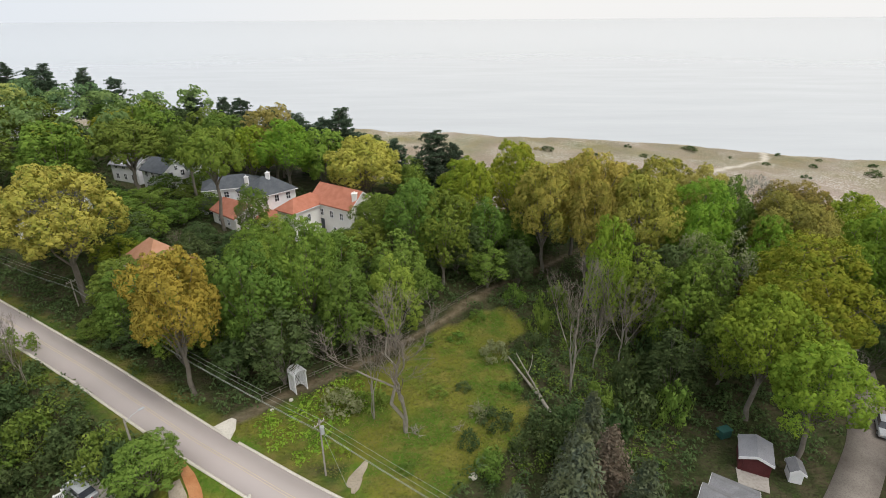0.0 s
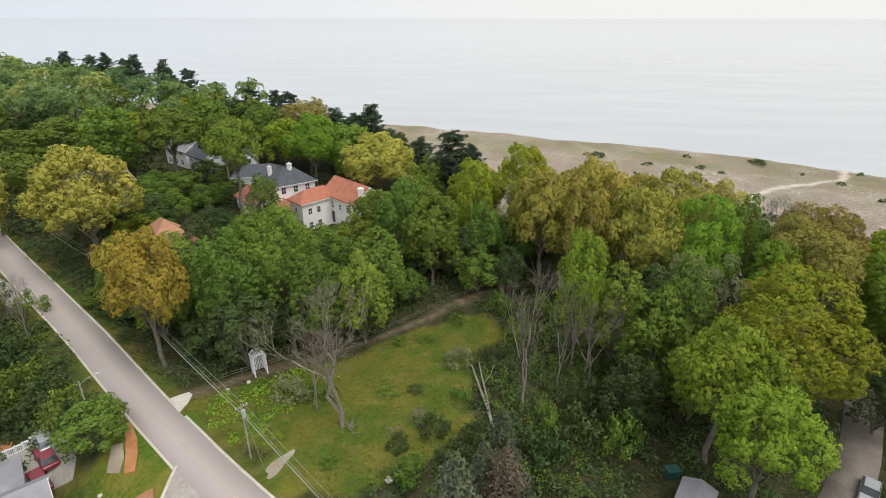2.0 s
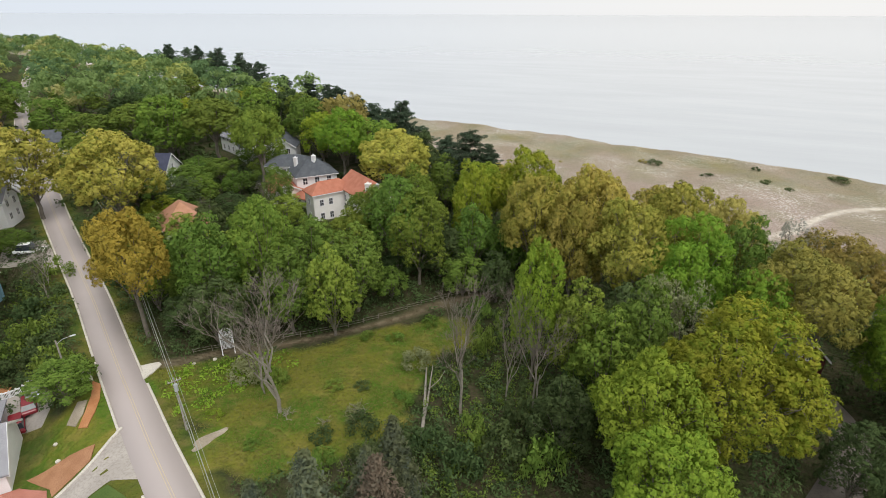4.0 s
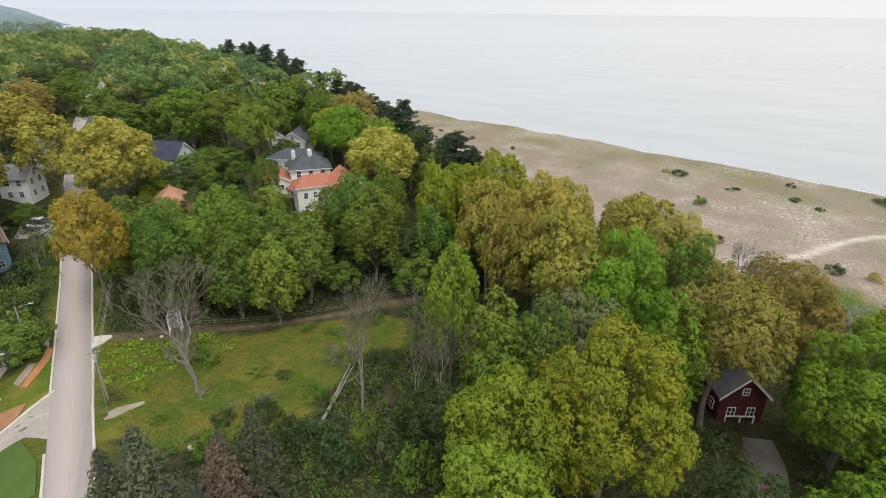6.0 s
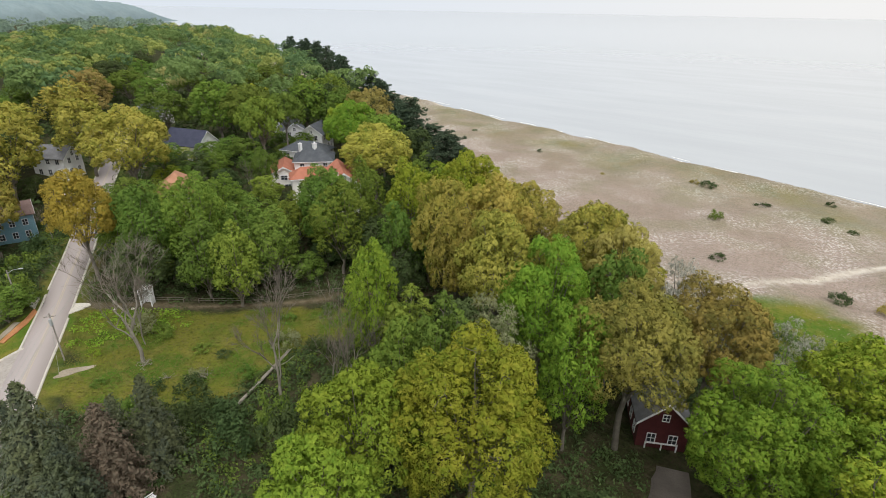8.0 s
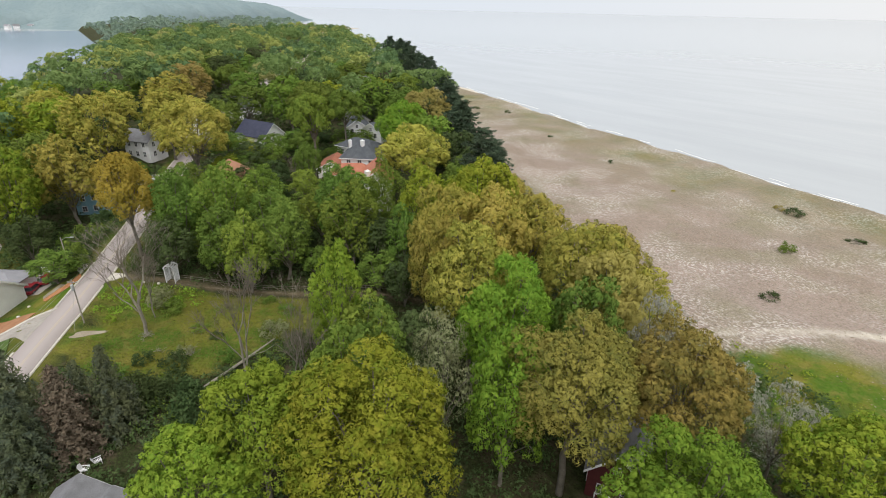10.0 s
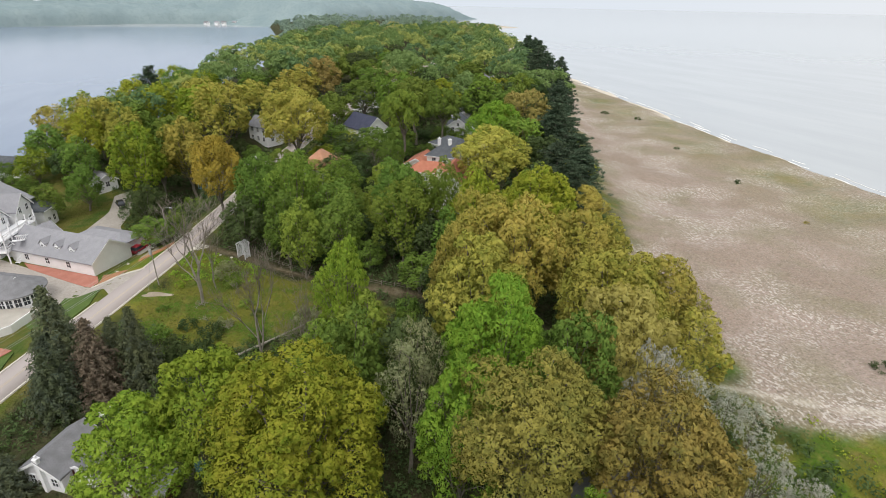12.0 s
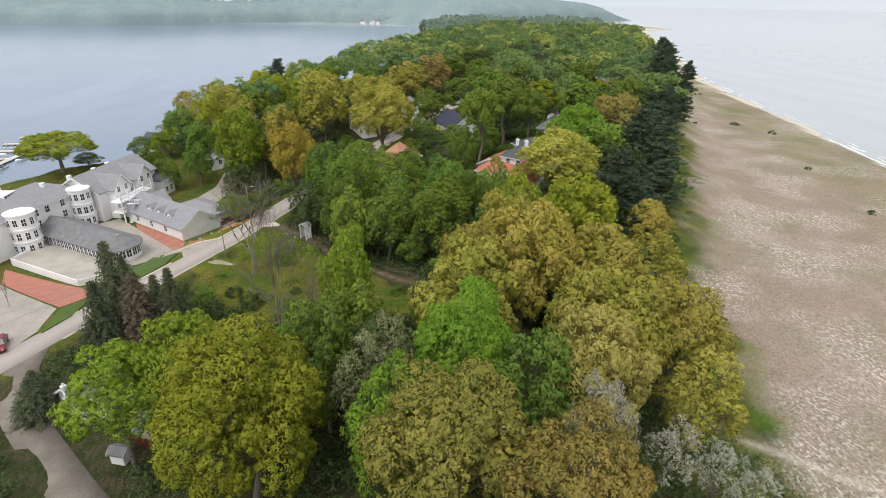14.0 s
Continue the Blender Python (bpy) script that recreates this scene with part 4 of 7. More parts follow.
# low trees along the trail, leafy to the ground
TREES += [("mid", 0, G, -186, 112, 24, 8.0), ("mid", 2, D, -196, 124, 24, 8.5), ("mid", 3, G, -178, 124, 23, 7.5), ("mid", 1, L, -206, 112, 24, 8.0), ("mid", 0, D, -214, 132, 24, 8.5), ("mid", 2, G, -228, 122, 24, 8.5), ("mid", 1, G, -202, 142, 24, 8.0), ("mid", 3, G, -234, 146, 24, 9.0), ("mid", 0, G, -252, 138, 24, 9.0), ("mid", 1, D, -248, 158, 24, 9.0), ("low", 2, G, -60, 123.5, 15, 4.4), ("low", 0, G, -68, 121.5, 14.5, 4.2)]
TREES += [("low", 0, F, -58, 95, 15, 4.6), ("mid", 1, G, -65, 98.5, 16, 5.0), ("low", 2, L, -70, 92, 14.5, 4.6), ("low", 1, G, -56, 104, 14, 4.2), ("mid", 2, G, -64, 107, 15.5, 4.8), ("low", 0, G, -72, 108, 15, 4.6), ("low", 2, G, -57, 88, 14, 4.2), ("low", 1, D, -83, 62.5, 11, 3.6), ("low", 2, G, -78, 66, 10, 3.4)]
TREES += [("low", k % 3, (D, G, D, G, D)[k % 5], x, y, top, r) for k, (x, y, top, r) in enumerate((
    (-29, 61, 9, 3.6), (-25.5, 67, 10.5, 3.8), (-18.5, 67.5, 8.5, 3.2), (-18, 73.5, 10, 3.6), (-11, 75.5, 8.5, 3.0), (-12, 82, 11, 3.8), (-4, 82, 9, 3.2),
    (-5, 87, 10, 3.6), (4, 95, 10, 3.6), (-2, 95, 12, 4.2), (9, 101, 10, 4.0), (-28, 84, 12, 4.0), (-40, 74, 11, 4.2), (-33, 66, 10, 3.8), (17, 103, 10, 4.0), (-46, 66, 8.5, 3.6), (-52, 68, 8, 3.4)))]
for row in TREES:
    tree(*row)
for x, y, top, r, k in ((-28, 135.5, 26.5, 4.6, 0), (-3.6, 120.5, 24.5, 4.4, 1), (0.5, 121.5, 21, 3.2, 0), (-33, 137.5, 24.5, 4.6, 1), (-42, 146, 25, 4.4, 0), (-50, 150, 26.5, 4.8, 1), (-62, 158, 28, 4.8, 1), (-69, 163, 27, 4.4, 0), (-84, 174, 27, 4.6, 0), (-104, 186, 26, 4.8, 0), (-25, 141, 20, 3.8, 1), (-15, 135, 19, 4.0, 0), (-8, 128, 17, 3.6, 1), (-140, 208, 27, 5, 0), (-38, 141, 22, 4.4, 1), (-145, 35, 26, 4.6, 0), (-221, 68, 25.5, 5.2, 1), (-116, 186, 31, 4.6, 1), (-127, 188, 33, 4.8, 0), (-133, 196, 31, 4.4, 1), (-150, 201, 33.5, 4.8, 0), (-162, 209, 32, 4.6, 1), (-176, 215, 33, 5, 0), (-192, 224, 32, 5, 1), (-214, 232, 32, 5, 0)):
    tree("pine", k, "pine", x, y, top - (1.5 if x < -40 else 0), r * random.uniform(1.3, 1.7))
for x, y, top, r, k, c in ((12.4, 36.2, 15.2, 3.1, 0, "spruce"), (16.4, 40.8, 12.0, 2.8, 1, "rust"), (15.6, 45.6, 12.2, 2.4, 0, "spruce"), (18.4, 36.6, 12, 2.6, 1, "spruce"), (14.2, 42.8, 10.5, 2.2, 1, "spruce"), (6.8, 35.2, 10.5, 2.2, 0, "spruce"), (31.6, 34.0, 6.2, 2.1, 1, "spruce"), (28.6, 32.4, 5.0, 1.9, 0, "spruce")):
    tree("spruce", k, c, x, y, top + 0.8, r * 1.65)

# leafless trees
for x, y, top, w, k, lab in ((-4.8, 52.4, 21.2, 1.45, 0, "grey leafless tree standing in the grassy field"), (-9.0, 54.6, 16, 0.7, 1, "slim grey leafless tree beside a larger one"), (17.2, 60.8, 21, 0.95, 2, "pale leafless tree at the wood's edge"), (25.2, 66.6, 18.6, 0.85, 3, "pale leafless tree at the wood's edge"), (21.5, 66.5, 15, 0.8, 0, "brown leafless tree among green shrubs"), (-59, 59.6, 13.5, 0.9, 2, "leafless street tree beside the road"), (-38, 92.5, 18.5, 0.75, 3, "grey leafless tree before the white house"), (-47, 85, 15, 0.8, 0, "grey leafless tree by the tiled roof"), (-55.5, 57, 12, 0.8, 1, "leafless street tree beside the road"), (61, 99, 13, 0.7, 2, "brown leafless tree at the dune's edge"), (3.5, 14, 7, 0.6, 3, "small leafless ornamental tree in the red pavers")):
    key = ("bare", k)
    if key not in SHAPES:
        twig_, stem_ = bare_shape(800 + k)
        SHAPES[key] = (np_mesh("twig_crown", *twig_, BARK_TWIG), np_mesh("stem", *stem_, BARK_PALE))
    ob = new("leafless_tree")
    for nm_, me_ in zip(("twig_crown", "stem"), SHAPES[key]):
        new(nm_, me_).parent = ob
    g = gz(x, y)
    h = (top - g) / NOM_H
    lean = (-4.5, -8.5) if x == -4.8 else (0, 0)
    ob.matrix_world = pose(x, y, g, lean[0], lean[1], 0) @ pose(0, 0, 0, 0, 0, random.uniform(0, 360)) @ Matrix.Diagonal((h * w, h * w, h, 1))
    tagged(ob, lab, "tree", "leafless trees")


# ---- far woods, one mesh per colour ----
def far_wood(seed, colour, n, per, size, where, label):
    rng = np.random.default_rng(seed)
    pts, nrm, got, tries = [], [], [], 0
    while len(got) < n and tries < n * 40:
        tries += 1
        x, y = where(rng)
        if any((x - a) ** 2 + (y - b) ** 2 < 42 for a, b in got[-120:]):
            continue
        got.append((x, y))
        r = rng.uniform(5.5, 8.5)
        g = gz(x, y)
        top = g + (rng.uniform(15, 21) if per > 20 else rng.uniform(12, 18))
        k = 12 if per < 20 else 24
        d = unit(rng.normal(size=(k, 3)) + [0, 0, 0.55])
        d[:, 2] = np.abs(d[:, 2]) * 1.0 - 0.15
        c = d * [r * 0.8, r * 0.8, 5.6] * rng.uniform(0.8, 1.08, (k, 1)) + [x, y, top - 6.2]
        w = unit(rng.normal(size=(k, per, 3)) + d[:, None] * 0.8 + [0, 0, 0.5])
        pts.append((c[:, None] + w * rng.uniform(1.2, 1.9, (k, 1, 1)) * [1, 1, 0.75]).reshape(-1, 3))
        nrm.append((w + rng.normal(size=w.shape) * 0.25).reshape(-1, 3))
    v, f = cards(rng, np.concatenate(pts), np.concatenate(nrm), size, 1.2)
    tagged(np_part("far_wood", v, f, LEAF[colour]), label, "woods", kind="stuff")


def on_point(near, far):
    def pick(rng):
        while True:
            t = rng.uniform() ** 0.8
            x = -(near + (far - near) * t)
            lo, hi = np.interp(x, [-1060, -365, -255, -155, -94, -60], [160, 107, 56, 36, 14, 24]), np.interp(x, ex_, ey_) - 9
            y = rng.uniform(lo, hi)
            if np.hypot(x + 60, y - 85) > 58 and line_d(x, y, ROAD) > 6 and all(math.hypot(x - a, y - b) > 0.9 * r for a, b, r in made_trees):
                return x, y
    return pick


# these leaf colours carry the distance haze, more of it at the point's end
for i, (col, n, lab) in enumerate((("far_haze_green", 235, "mid-green spring woods on the point, tinted for haze"), ("far_haze_olive", 85, "olive-green spring woods on the point, tinted for haze"), ("far_haze_dark", 90, "dull green woods on the point, tinted for haze"), ("far_haze_yellow", 16, "ochre oak crowns in the far woods, tinted for haze"))):
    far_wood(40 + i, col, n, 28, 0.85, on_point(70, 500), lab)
for i, (col, n) in enumerate((("end_haze_green", 170), ("end_haze_dark", 90))):
    far_wood(60 + i, col, n, 14, 1.5, on_point(440, 900), "green woods at the far end of the point, haze tinted into the leaves")


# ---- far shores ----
# the air holds no haze: its blue-grey is painted into these base colours
HAZE_WOODS = mat("haze_tinted_woods", (0.23, 0.300, 0.320), (0.27, 0.340, 0.355), 0.02, 1.0, 0, 9, c3=(0.20, 0.265, 0.27), spec=0.0, coords="Object")
HAZE_HEADLAND = mat("haze_tinted_headland", (0.155, 0.20, 0.20), (0.195, 0.245, 0.24), 0.015, 1.0, 0, 9, c3=(0.14, 0.185, 0.195), spec=0.0, coords="Object")


def far_land(name, pts, depth, hi, step, material, label, seed, back, tail=0.22):
    """A low wooded shore: a bumpy roof of treetops over a strip of land that follows pts."""
    rng = np.random.default_rng(seed)
    q = resample(pts, step)
    nrm = np.array([back])
    rows = []
    prof = [(0, -1), (0.01, 0.35), (0.05, 0.75), (0.12, 0.86), (0.25, 0.93), (0.4, 0.97), (0.6, 1.0), (0.8, 1.04), (1, 1.05), (1.02, -1)]
    for t, h in prof:
        p = q + nrm * depth * t
        u_ = np.linspace(0, 1, len(q))
        ends = sstep(0, 0.12, u_) * sstep(0, tail, 1 - u_)
        z = hi * h + (rng.normal(size=len(q)) * hi * 0.07 if 0 < t < 1.01 else 0)
        z = np.broadcast_to(z, len(q)) * ends - 4 * (1 - ends)
        rows.append(np.column_stack([p, z]))
    v = np.stack(rows, 1).reshape(-1, 3)
    k = len(prof)
    f = [(i * k + j, i * k + j + 1, (i + 1) * k + j + 1, (i + 1) * k + j) for i in range(len(q) - 1) for j in range(k - 1)]
    tagged(np_part(name, v, np.array(f), material), label, "backdrop", kind="structure")


far_land("backdrop", [(-860, -1500), (-940, -750), (-900, -480), (-905, -350), (-1020, -210), (-1115, -90), (-1130, 20), (-1090, 150), (-1070, 280), (-1060, 480)], 420, 30, 9, HAZE_WOODS, "wooded shore across the inland lake, haze put into its blue-green colour", 5, (-1.0, 0.0))
far_land("backdrop", [(-960, 200), (-1060, 330), (-1200, 470), (-1400, 660), (-1560, 850)], 700, 50, 12, HAZE_WOODS, "wooded hills behind the point, haze put into their colour", 6, (-0.7, -0.7), 0.3)
far_land("backdrop", [(-1500, 300), (-1900, 620), (-2500, 1000), (-2800, 1180)], 900, 34, 25, HAZE_HEADLAND, "distant headland, haze put into its pale blue-green colour", 7, (-0.55, -0.8))


# ---- undergrowth, shrubs, grasses ----
def free(x, y):
    """True where neither field, road, lane, paving nor house stands."""
    ok = dune_d(x, y) < -2 - 7 * (x < 45)
    ok &= line_d(x, y, ROAD) > 3.3 + 1.9 * (x > -30)
    ok &= line_d(x, y, LANE) > 3.2
    ok &= line_d(x, y, TRAIL) > 1.4
    for poly in (FIELD, LAWN, INN_GROUND, YARD):
        ok &= ~in_poly(x, y, poly)
    for cx, cy, r in ((-26, 106, 10), (-44, 106, 7), (-41, 112, 7), (-51, 118, 8), (-49, 81, 6), (-66, 128, 7), (-74, 126, 7), (-85, 133, 7), (-92, 71, 7), (-79, 100, 8), (-74, 55, 6), (57, 88, 6.5), (28, 38, 5.5), (31, 41, 4)):
        ok &= np.hypot(x - cx, y - cy) > r
    ok &= (south_d(x, y) > 3)
    return ok


INN_GROUND = [(-122, -28), (-60, -48), (0, -30), (40, 12), (22, 24), (14, 25), (-2, 33), (-11, 38), (-24, 43), (-37, 42), (-50, 33), (-70, 32), (-104, 6)]
YARD = [(27, 44), (33, 54), (38, 53), (43, 45), (36, 36), (30, 31), (24, 33)]


def undergrowth(seed, colour, step, x0, x1, y0, y1, hmin, hmax, per, size, share, label, mask=None):
    rng = np.random.default_rng(seed)
    gx, gy = np.meshgrid(np.arange(x0, x1, step), np.arange(y0, y1, step))
    x = (gx + rng.uniform(-0.5, 0.5, gx.shape) * step).ravel()
    y = (gy + rng.uniform(-0.5, 0.5, gy.shape) * step).ravel()
    ok = (mask(x, y) if mask else free(x, y)) & (rng.uniform(size=x.shape) < share)
    x, y = x[ok], y[ok]
    n = len(x)
    r, h = rng.uniform(0.8, 1.25, n) * step * 0.62, rng.uniform(hmin, hmax, n) * (0.75 + 0.35 * wob(x, y, 13))
    w = unit(rng.normal(size=(n, per, 3)))
    w[:, :, 2] = np.abs(w[:, :, 2])
    p = w * rng.uniform(0.55, 1.05, (n, per, 1)) * np.stack([r, r, h], 1)[:, None]
    p += np.stack([x, y, ground(x, y)], 1)[:, None]
    v, f = cards(rng, p.reshape(-1, 3), (w + rng.normal(size=w.shape) * 0.5 + [0, 0, 0.35]).reshape(-1, 3), size, 1.25)
    tagged(np_part("undergrowth", v, f, LEAF[colour]), label, "undergrowth", kind="stuff")


# bushes under the trees take the darkened leaf colour, which paints in shade
undergrowth(11, "dark", 1.9, -80, 100, 30, 130, 0.8, 3.6, 44, 0.36, 0.55, "dull green bushes and saplings under the trees, leaves darkened for shade")
undergrowth(12, "dark", 2.3, -80, 100, 30, 130, 0.8, 4.2, 48, 0.36, 0.45, "green bushes and saplings under the trees, shade darkened into the leaves")
undergrowth(13, "dark", 4.0, -190, -80, -5, 215, 1.5, 5.5, 30, 1.0, 0.6, "dull green bushes under the far trees, leaves darkened for shade")
undergrowth(14, "bright", 1.6, -30, -9, 44, 64, 0.5, 1.1, 40, 0.32, 0.9, "fresh green weeds by the road and trail",
            lambda x, y: in_poly(x, y, [(-26.5, 52.5), (-19, 58.5), (-13, 63.5), (-9, 61), (-13, 52), (-15, 45.8), (-20, 48.6)]) & (line_d(x, y, TRAIL) > 1.3) & (line_d(x, y, ROAD) > 3.6))
undergrowth(15, "green", 1.9, -70, -28, 38, 66, 1.2, 3.8, 80, 0.32, 0.5, "thick green bushes on the inland side of the road",
            lambda x, y: in_poly(x, y, [(-70, 64), (-62, 63), (-50, 57.5), (-38, 50.5), (-33.5, 47), (-33, 43), (-44, 40), (-56, 42), (-58, 50), (-69, 57)]) & (line_d(x, y, ROAD) > 4.0))
# a darkened copy among the green bushes, shade put into its leaf colour
undergrowth(20, "dark", 1.9, -70, -28, 38, 66, 1.0, 3.4, 70, 0.32, 0.45, "bushes on the inland side of the road, shade darkened into the leaves",
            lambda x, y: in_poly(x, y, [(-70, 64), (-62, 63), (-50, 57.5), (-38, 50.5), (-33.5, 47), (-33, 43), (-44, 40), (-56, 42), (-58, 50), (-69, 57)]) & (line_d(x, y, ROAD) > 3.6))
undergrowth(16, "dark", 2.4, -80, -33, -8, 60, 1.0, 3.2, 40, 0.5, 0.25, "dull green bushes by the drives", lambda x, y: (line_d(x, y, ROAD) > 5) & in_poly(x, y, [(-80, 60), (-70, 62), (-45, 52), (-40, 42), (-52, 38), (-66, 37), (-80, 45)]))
undergrowth(17, "green", 1.4, 5, 32, 38, 84, 0.6, 2.6, 46, 0.27, 0.65, "green brambles along the edge of the field",
            lambda x, y: in_poly(x, y, [(3, 45), (9, 50), (13, 57), (10, 63), (10, 70), (16, 79), (24, 84), (32, 76), (32, 60), (26, 48), (18, 47), (10, 44)]))
undergrowth(18, "olive", 2.2, 48, 104, 96, 128, 0.4, 1.3, 34, 0.3, 0.3, "pale scrub at the edge of the dunes", lambda x, y: (dune_d(x, y) < 3) & (dune_d(x, y) > -14))
undergrowth(19, "dark", 2.6, -120, 45, 118, 200, 0.4, 1.9, 44, 0.28, 0.45, "low scrub in the turf between wood and dunes", lambda x, y: (dune_d(x, y) < -3) & (dune_d(x, y) > -11))


def shrub_shape(seed, n=22, per=42, size=0.26):
    rng = np.random.default_rng(seed)
    d = unit(rng.normal(size=(n, 3)) + [0, 0, 0.5])
    d[:, 2] = np.abs(d[:, 2])
    c = d * rng.uniform(0.55, 0.85, (n, 1)) + [0, 0, 0.12]
    w = unit(rng.normal(size=(n, per, 3)) + d[:, None] * 0.6 + [0, 0, 0.3])
    p = c[:, None] + w * rng.uniform(0.12, 0.34, (n, per, 1))
    return cards(rng, p.reshape(-1, 3), (w + rng.normal(size=w.shape) * 0.4).reshape(-1, 3), size * 0.45, 1.2)


SHRUB = {}


def shrub(colour, x, y, r, h, label, k=None, group="shrubs"):
    k = random.randrange(3) if k is None else k
    if (k, colour) not in SHRUB:
        SHRUB[k, colour] = np_mesh("shrub", *shrub_shape(900 + k), LEAF[colour])
    ob = new("shrub", SHRUB[k, colour])
    ob.matrix_world = pose(x, y, gz(x, y) - 0.1, 0, 0, random.uniform(0, 360)) @ Matrix.Diagonal((r, r * random.uniform(0.8, 1.1), h, 1))
    return tagged(ob, label, "shrub", group)


for x, y, r, h, c in ((43.6, 166.5, 1.9, 2.0, "green"), (50.2, 143.6, 1.8, 1.3, "dark"), (34, 195.5, 2.6, 1.5, "dark"), (-22, 195, 1.3, 1.0, "dark"), (30.5, 195, 1.6, 1.0, "tan"), (50, 189, 2.4, 0.9, "dark"), (64, 198, 1.5, 1.2, "dark"), (65, 182.5, 2.2, 1.0, "dark"), (70.3, 178.5, 1.4, 0.9, "dark"), (86, 197, 3.6, 1.1, "dark"), (101, 172.5, 1.6, 0.9, "dark"), (127, 161, 2.6, 2.0, "dark"), (105.5, 158.5, 1.6, 1.0, "dark"), (115.5, 171.5, 1.7, 1.0, "dark"), (-123.5, 224, 2.0, 1.4, "dark"), (-104, 227, 1.6, 1.3, "dark"), (91, 143, 1.8, 1.6, "dark"), (71.5, 139.5, 2.2, 2.0, "dark"), (78, 140, 1.8, 1.8, "tan"), (96, 186, 1.2, 0.7, "dark"), (121, 178, 1.4, 0.8, "dark"), (5, 188, 1.0, 0.6, "tan"), (-60, 208, 1.2, 0.8, "dark"), (112, 186, 1.3, 0.9, "dark"), (133, 170, 1.6, 1.0, "dark")):
    shrub(c, x, y, r, h, "low wind-cut shrub on the grassy dune", group="dune shrubs")
for x, y, r, h, c in ((-13.5, 56.5, 3.2, 2.6, "pale"), (-9.5, 57.5, 2.4, 1.8, "green"), (7.2, 68.6, 2.5, 2.4, "pale"), (6.5, 54, 2.2, 2.2, "dark"), (4.4, 55.5, 1.7, 1.5, "pale"), (-1, 59.5, 1.6, 1.0, "green"), (2.5, 61, 1.3, 0.9, "dark"), (5.5, 46.5, 2.4, 2.6, "green"), (10, 49, 2.6, 3.0, "dark"), (3, 50.5, 1.8, 1.8, "dark"), (-4, 46.2, 1.2, 0.8, "green"), (12.5, 53, 2.5, 3.2, "dark"), (9, 60.5, 1.8, 1.6, "green"), (16, 54, 2.8, 3.6, "dark"), (14, 49.5, 2.6, 4.2, "dark"), (20.5, 52, 2.8, 4.4, "dark"), (24, 56, 3, 5, "dark"), (20, 57.5, 2.6, 4.2, "green"), (25, 62, 3, 6, "dark"), (29, 55.5, 3, 5.5, "green"), (30, 66, 3, 7, "dark"), (13, 70.5, 2.4, 3.4, "dark"), (15, 76, 2.6, 4.5, "green"), (18, 82, 3, 5.5, "green"), (11.5, 84.5, 2.4, 3.4, "green"), (-12, 48.5, 1.4, 1.0, "bright"), (1.5, 73, 1.6, 1.2, "green"), (-3, 71.8, 1.4, 1.0, "green"), (5, 79, 1.7, 1.5, "green")):
    shrub(c, x, y, r, h, "leafy shrub at the edge of the grassy field", group="field shrubs")
for x, y, r, h, c in ((-50, 50, 3.4, 4.4, "green"), (-44, 48.5, 3.2, 3.8, "dark"), (-38.5, 46.5, 3.0, 4.4, "green"), (-35.5, 44.5, 2.8, 4.6, "dark"), (-56, 54, 3.4, 4.2, "dark"), (-47, 45, 3.2, 3.6, "dark"), (-53, 46, 3.4, 3.8, "green"), (-61, 63, 2.6, 3, "green"), (-34, 46.8, 2.0, 2.4, "green")):
    shrub(c, x, y, r, h, "dense green bush beside the road", group="roadside bushes")


def tufts(seed, n, x0, x1, y0, y1, colour, size, where, name, label):
    """Upright tufts of grass."""
    rng = np.random.default_rng(seed)
    x, y = rng.uniform(x0, x1, n * 3), rng.uniform(y0, y1, n * 3)
    ok = where(x, y)
    x, y = x[ok][:n], y[ok][:n]
    k = len(x)
    p = np.stack([x, y, ground(x, y) + size * 0.18], 1)
    nr = rng.normal(size=(k, 3)) * [0.7, 0.7, 0.25] + [0, 0, 0.9]
    v, f = cards(rng, p, nr, size, 1.3)
    tagged(np_part(name, v, f, colour), label, "grass", kind="stuff")


DUNE_GRASS = leaf_mat("dune_grass", (0.36, 0.31, 0.215), (0.44, 0.385, 0.28), (0.54, 0.49, 0.38), 0.3)
MEADOW = leaf_mat("meadow_grass", (0.12, 0.165, 0.02), (0.175, 0.195, 0.03), (0.24, 0.225, 0.05), 0.3)
tufts(21, 24000, -120, 140, 108, 236, DUNE_GRASS, 0.22, lambda x, y: (dune_d(x, y) > 1) & (north_d(x, y) > 9) & (wob(x, y, 31) + 0.7 * wob(x, y, 9, 2) > -0.55), "dune_grass", "dry straw-coloured marram grass in tufts on the dunes")
tufts(22, 22000, -30, 16, 40, 86, MEADOW, 0.2, lambda x, y: in_poly(x, y, FIELD) & (np.hypot((x + 9.5) / 1.2, (y - 45) / 2.8) > 1), "meadow_grass", "uncut green and straw meadow grass")


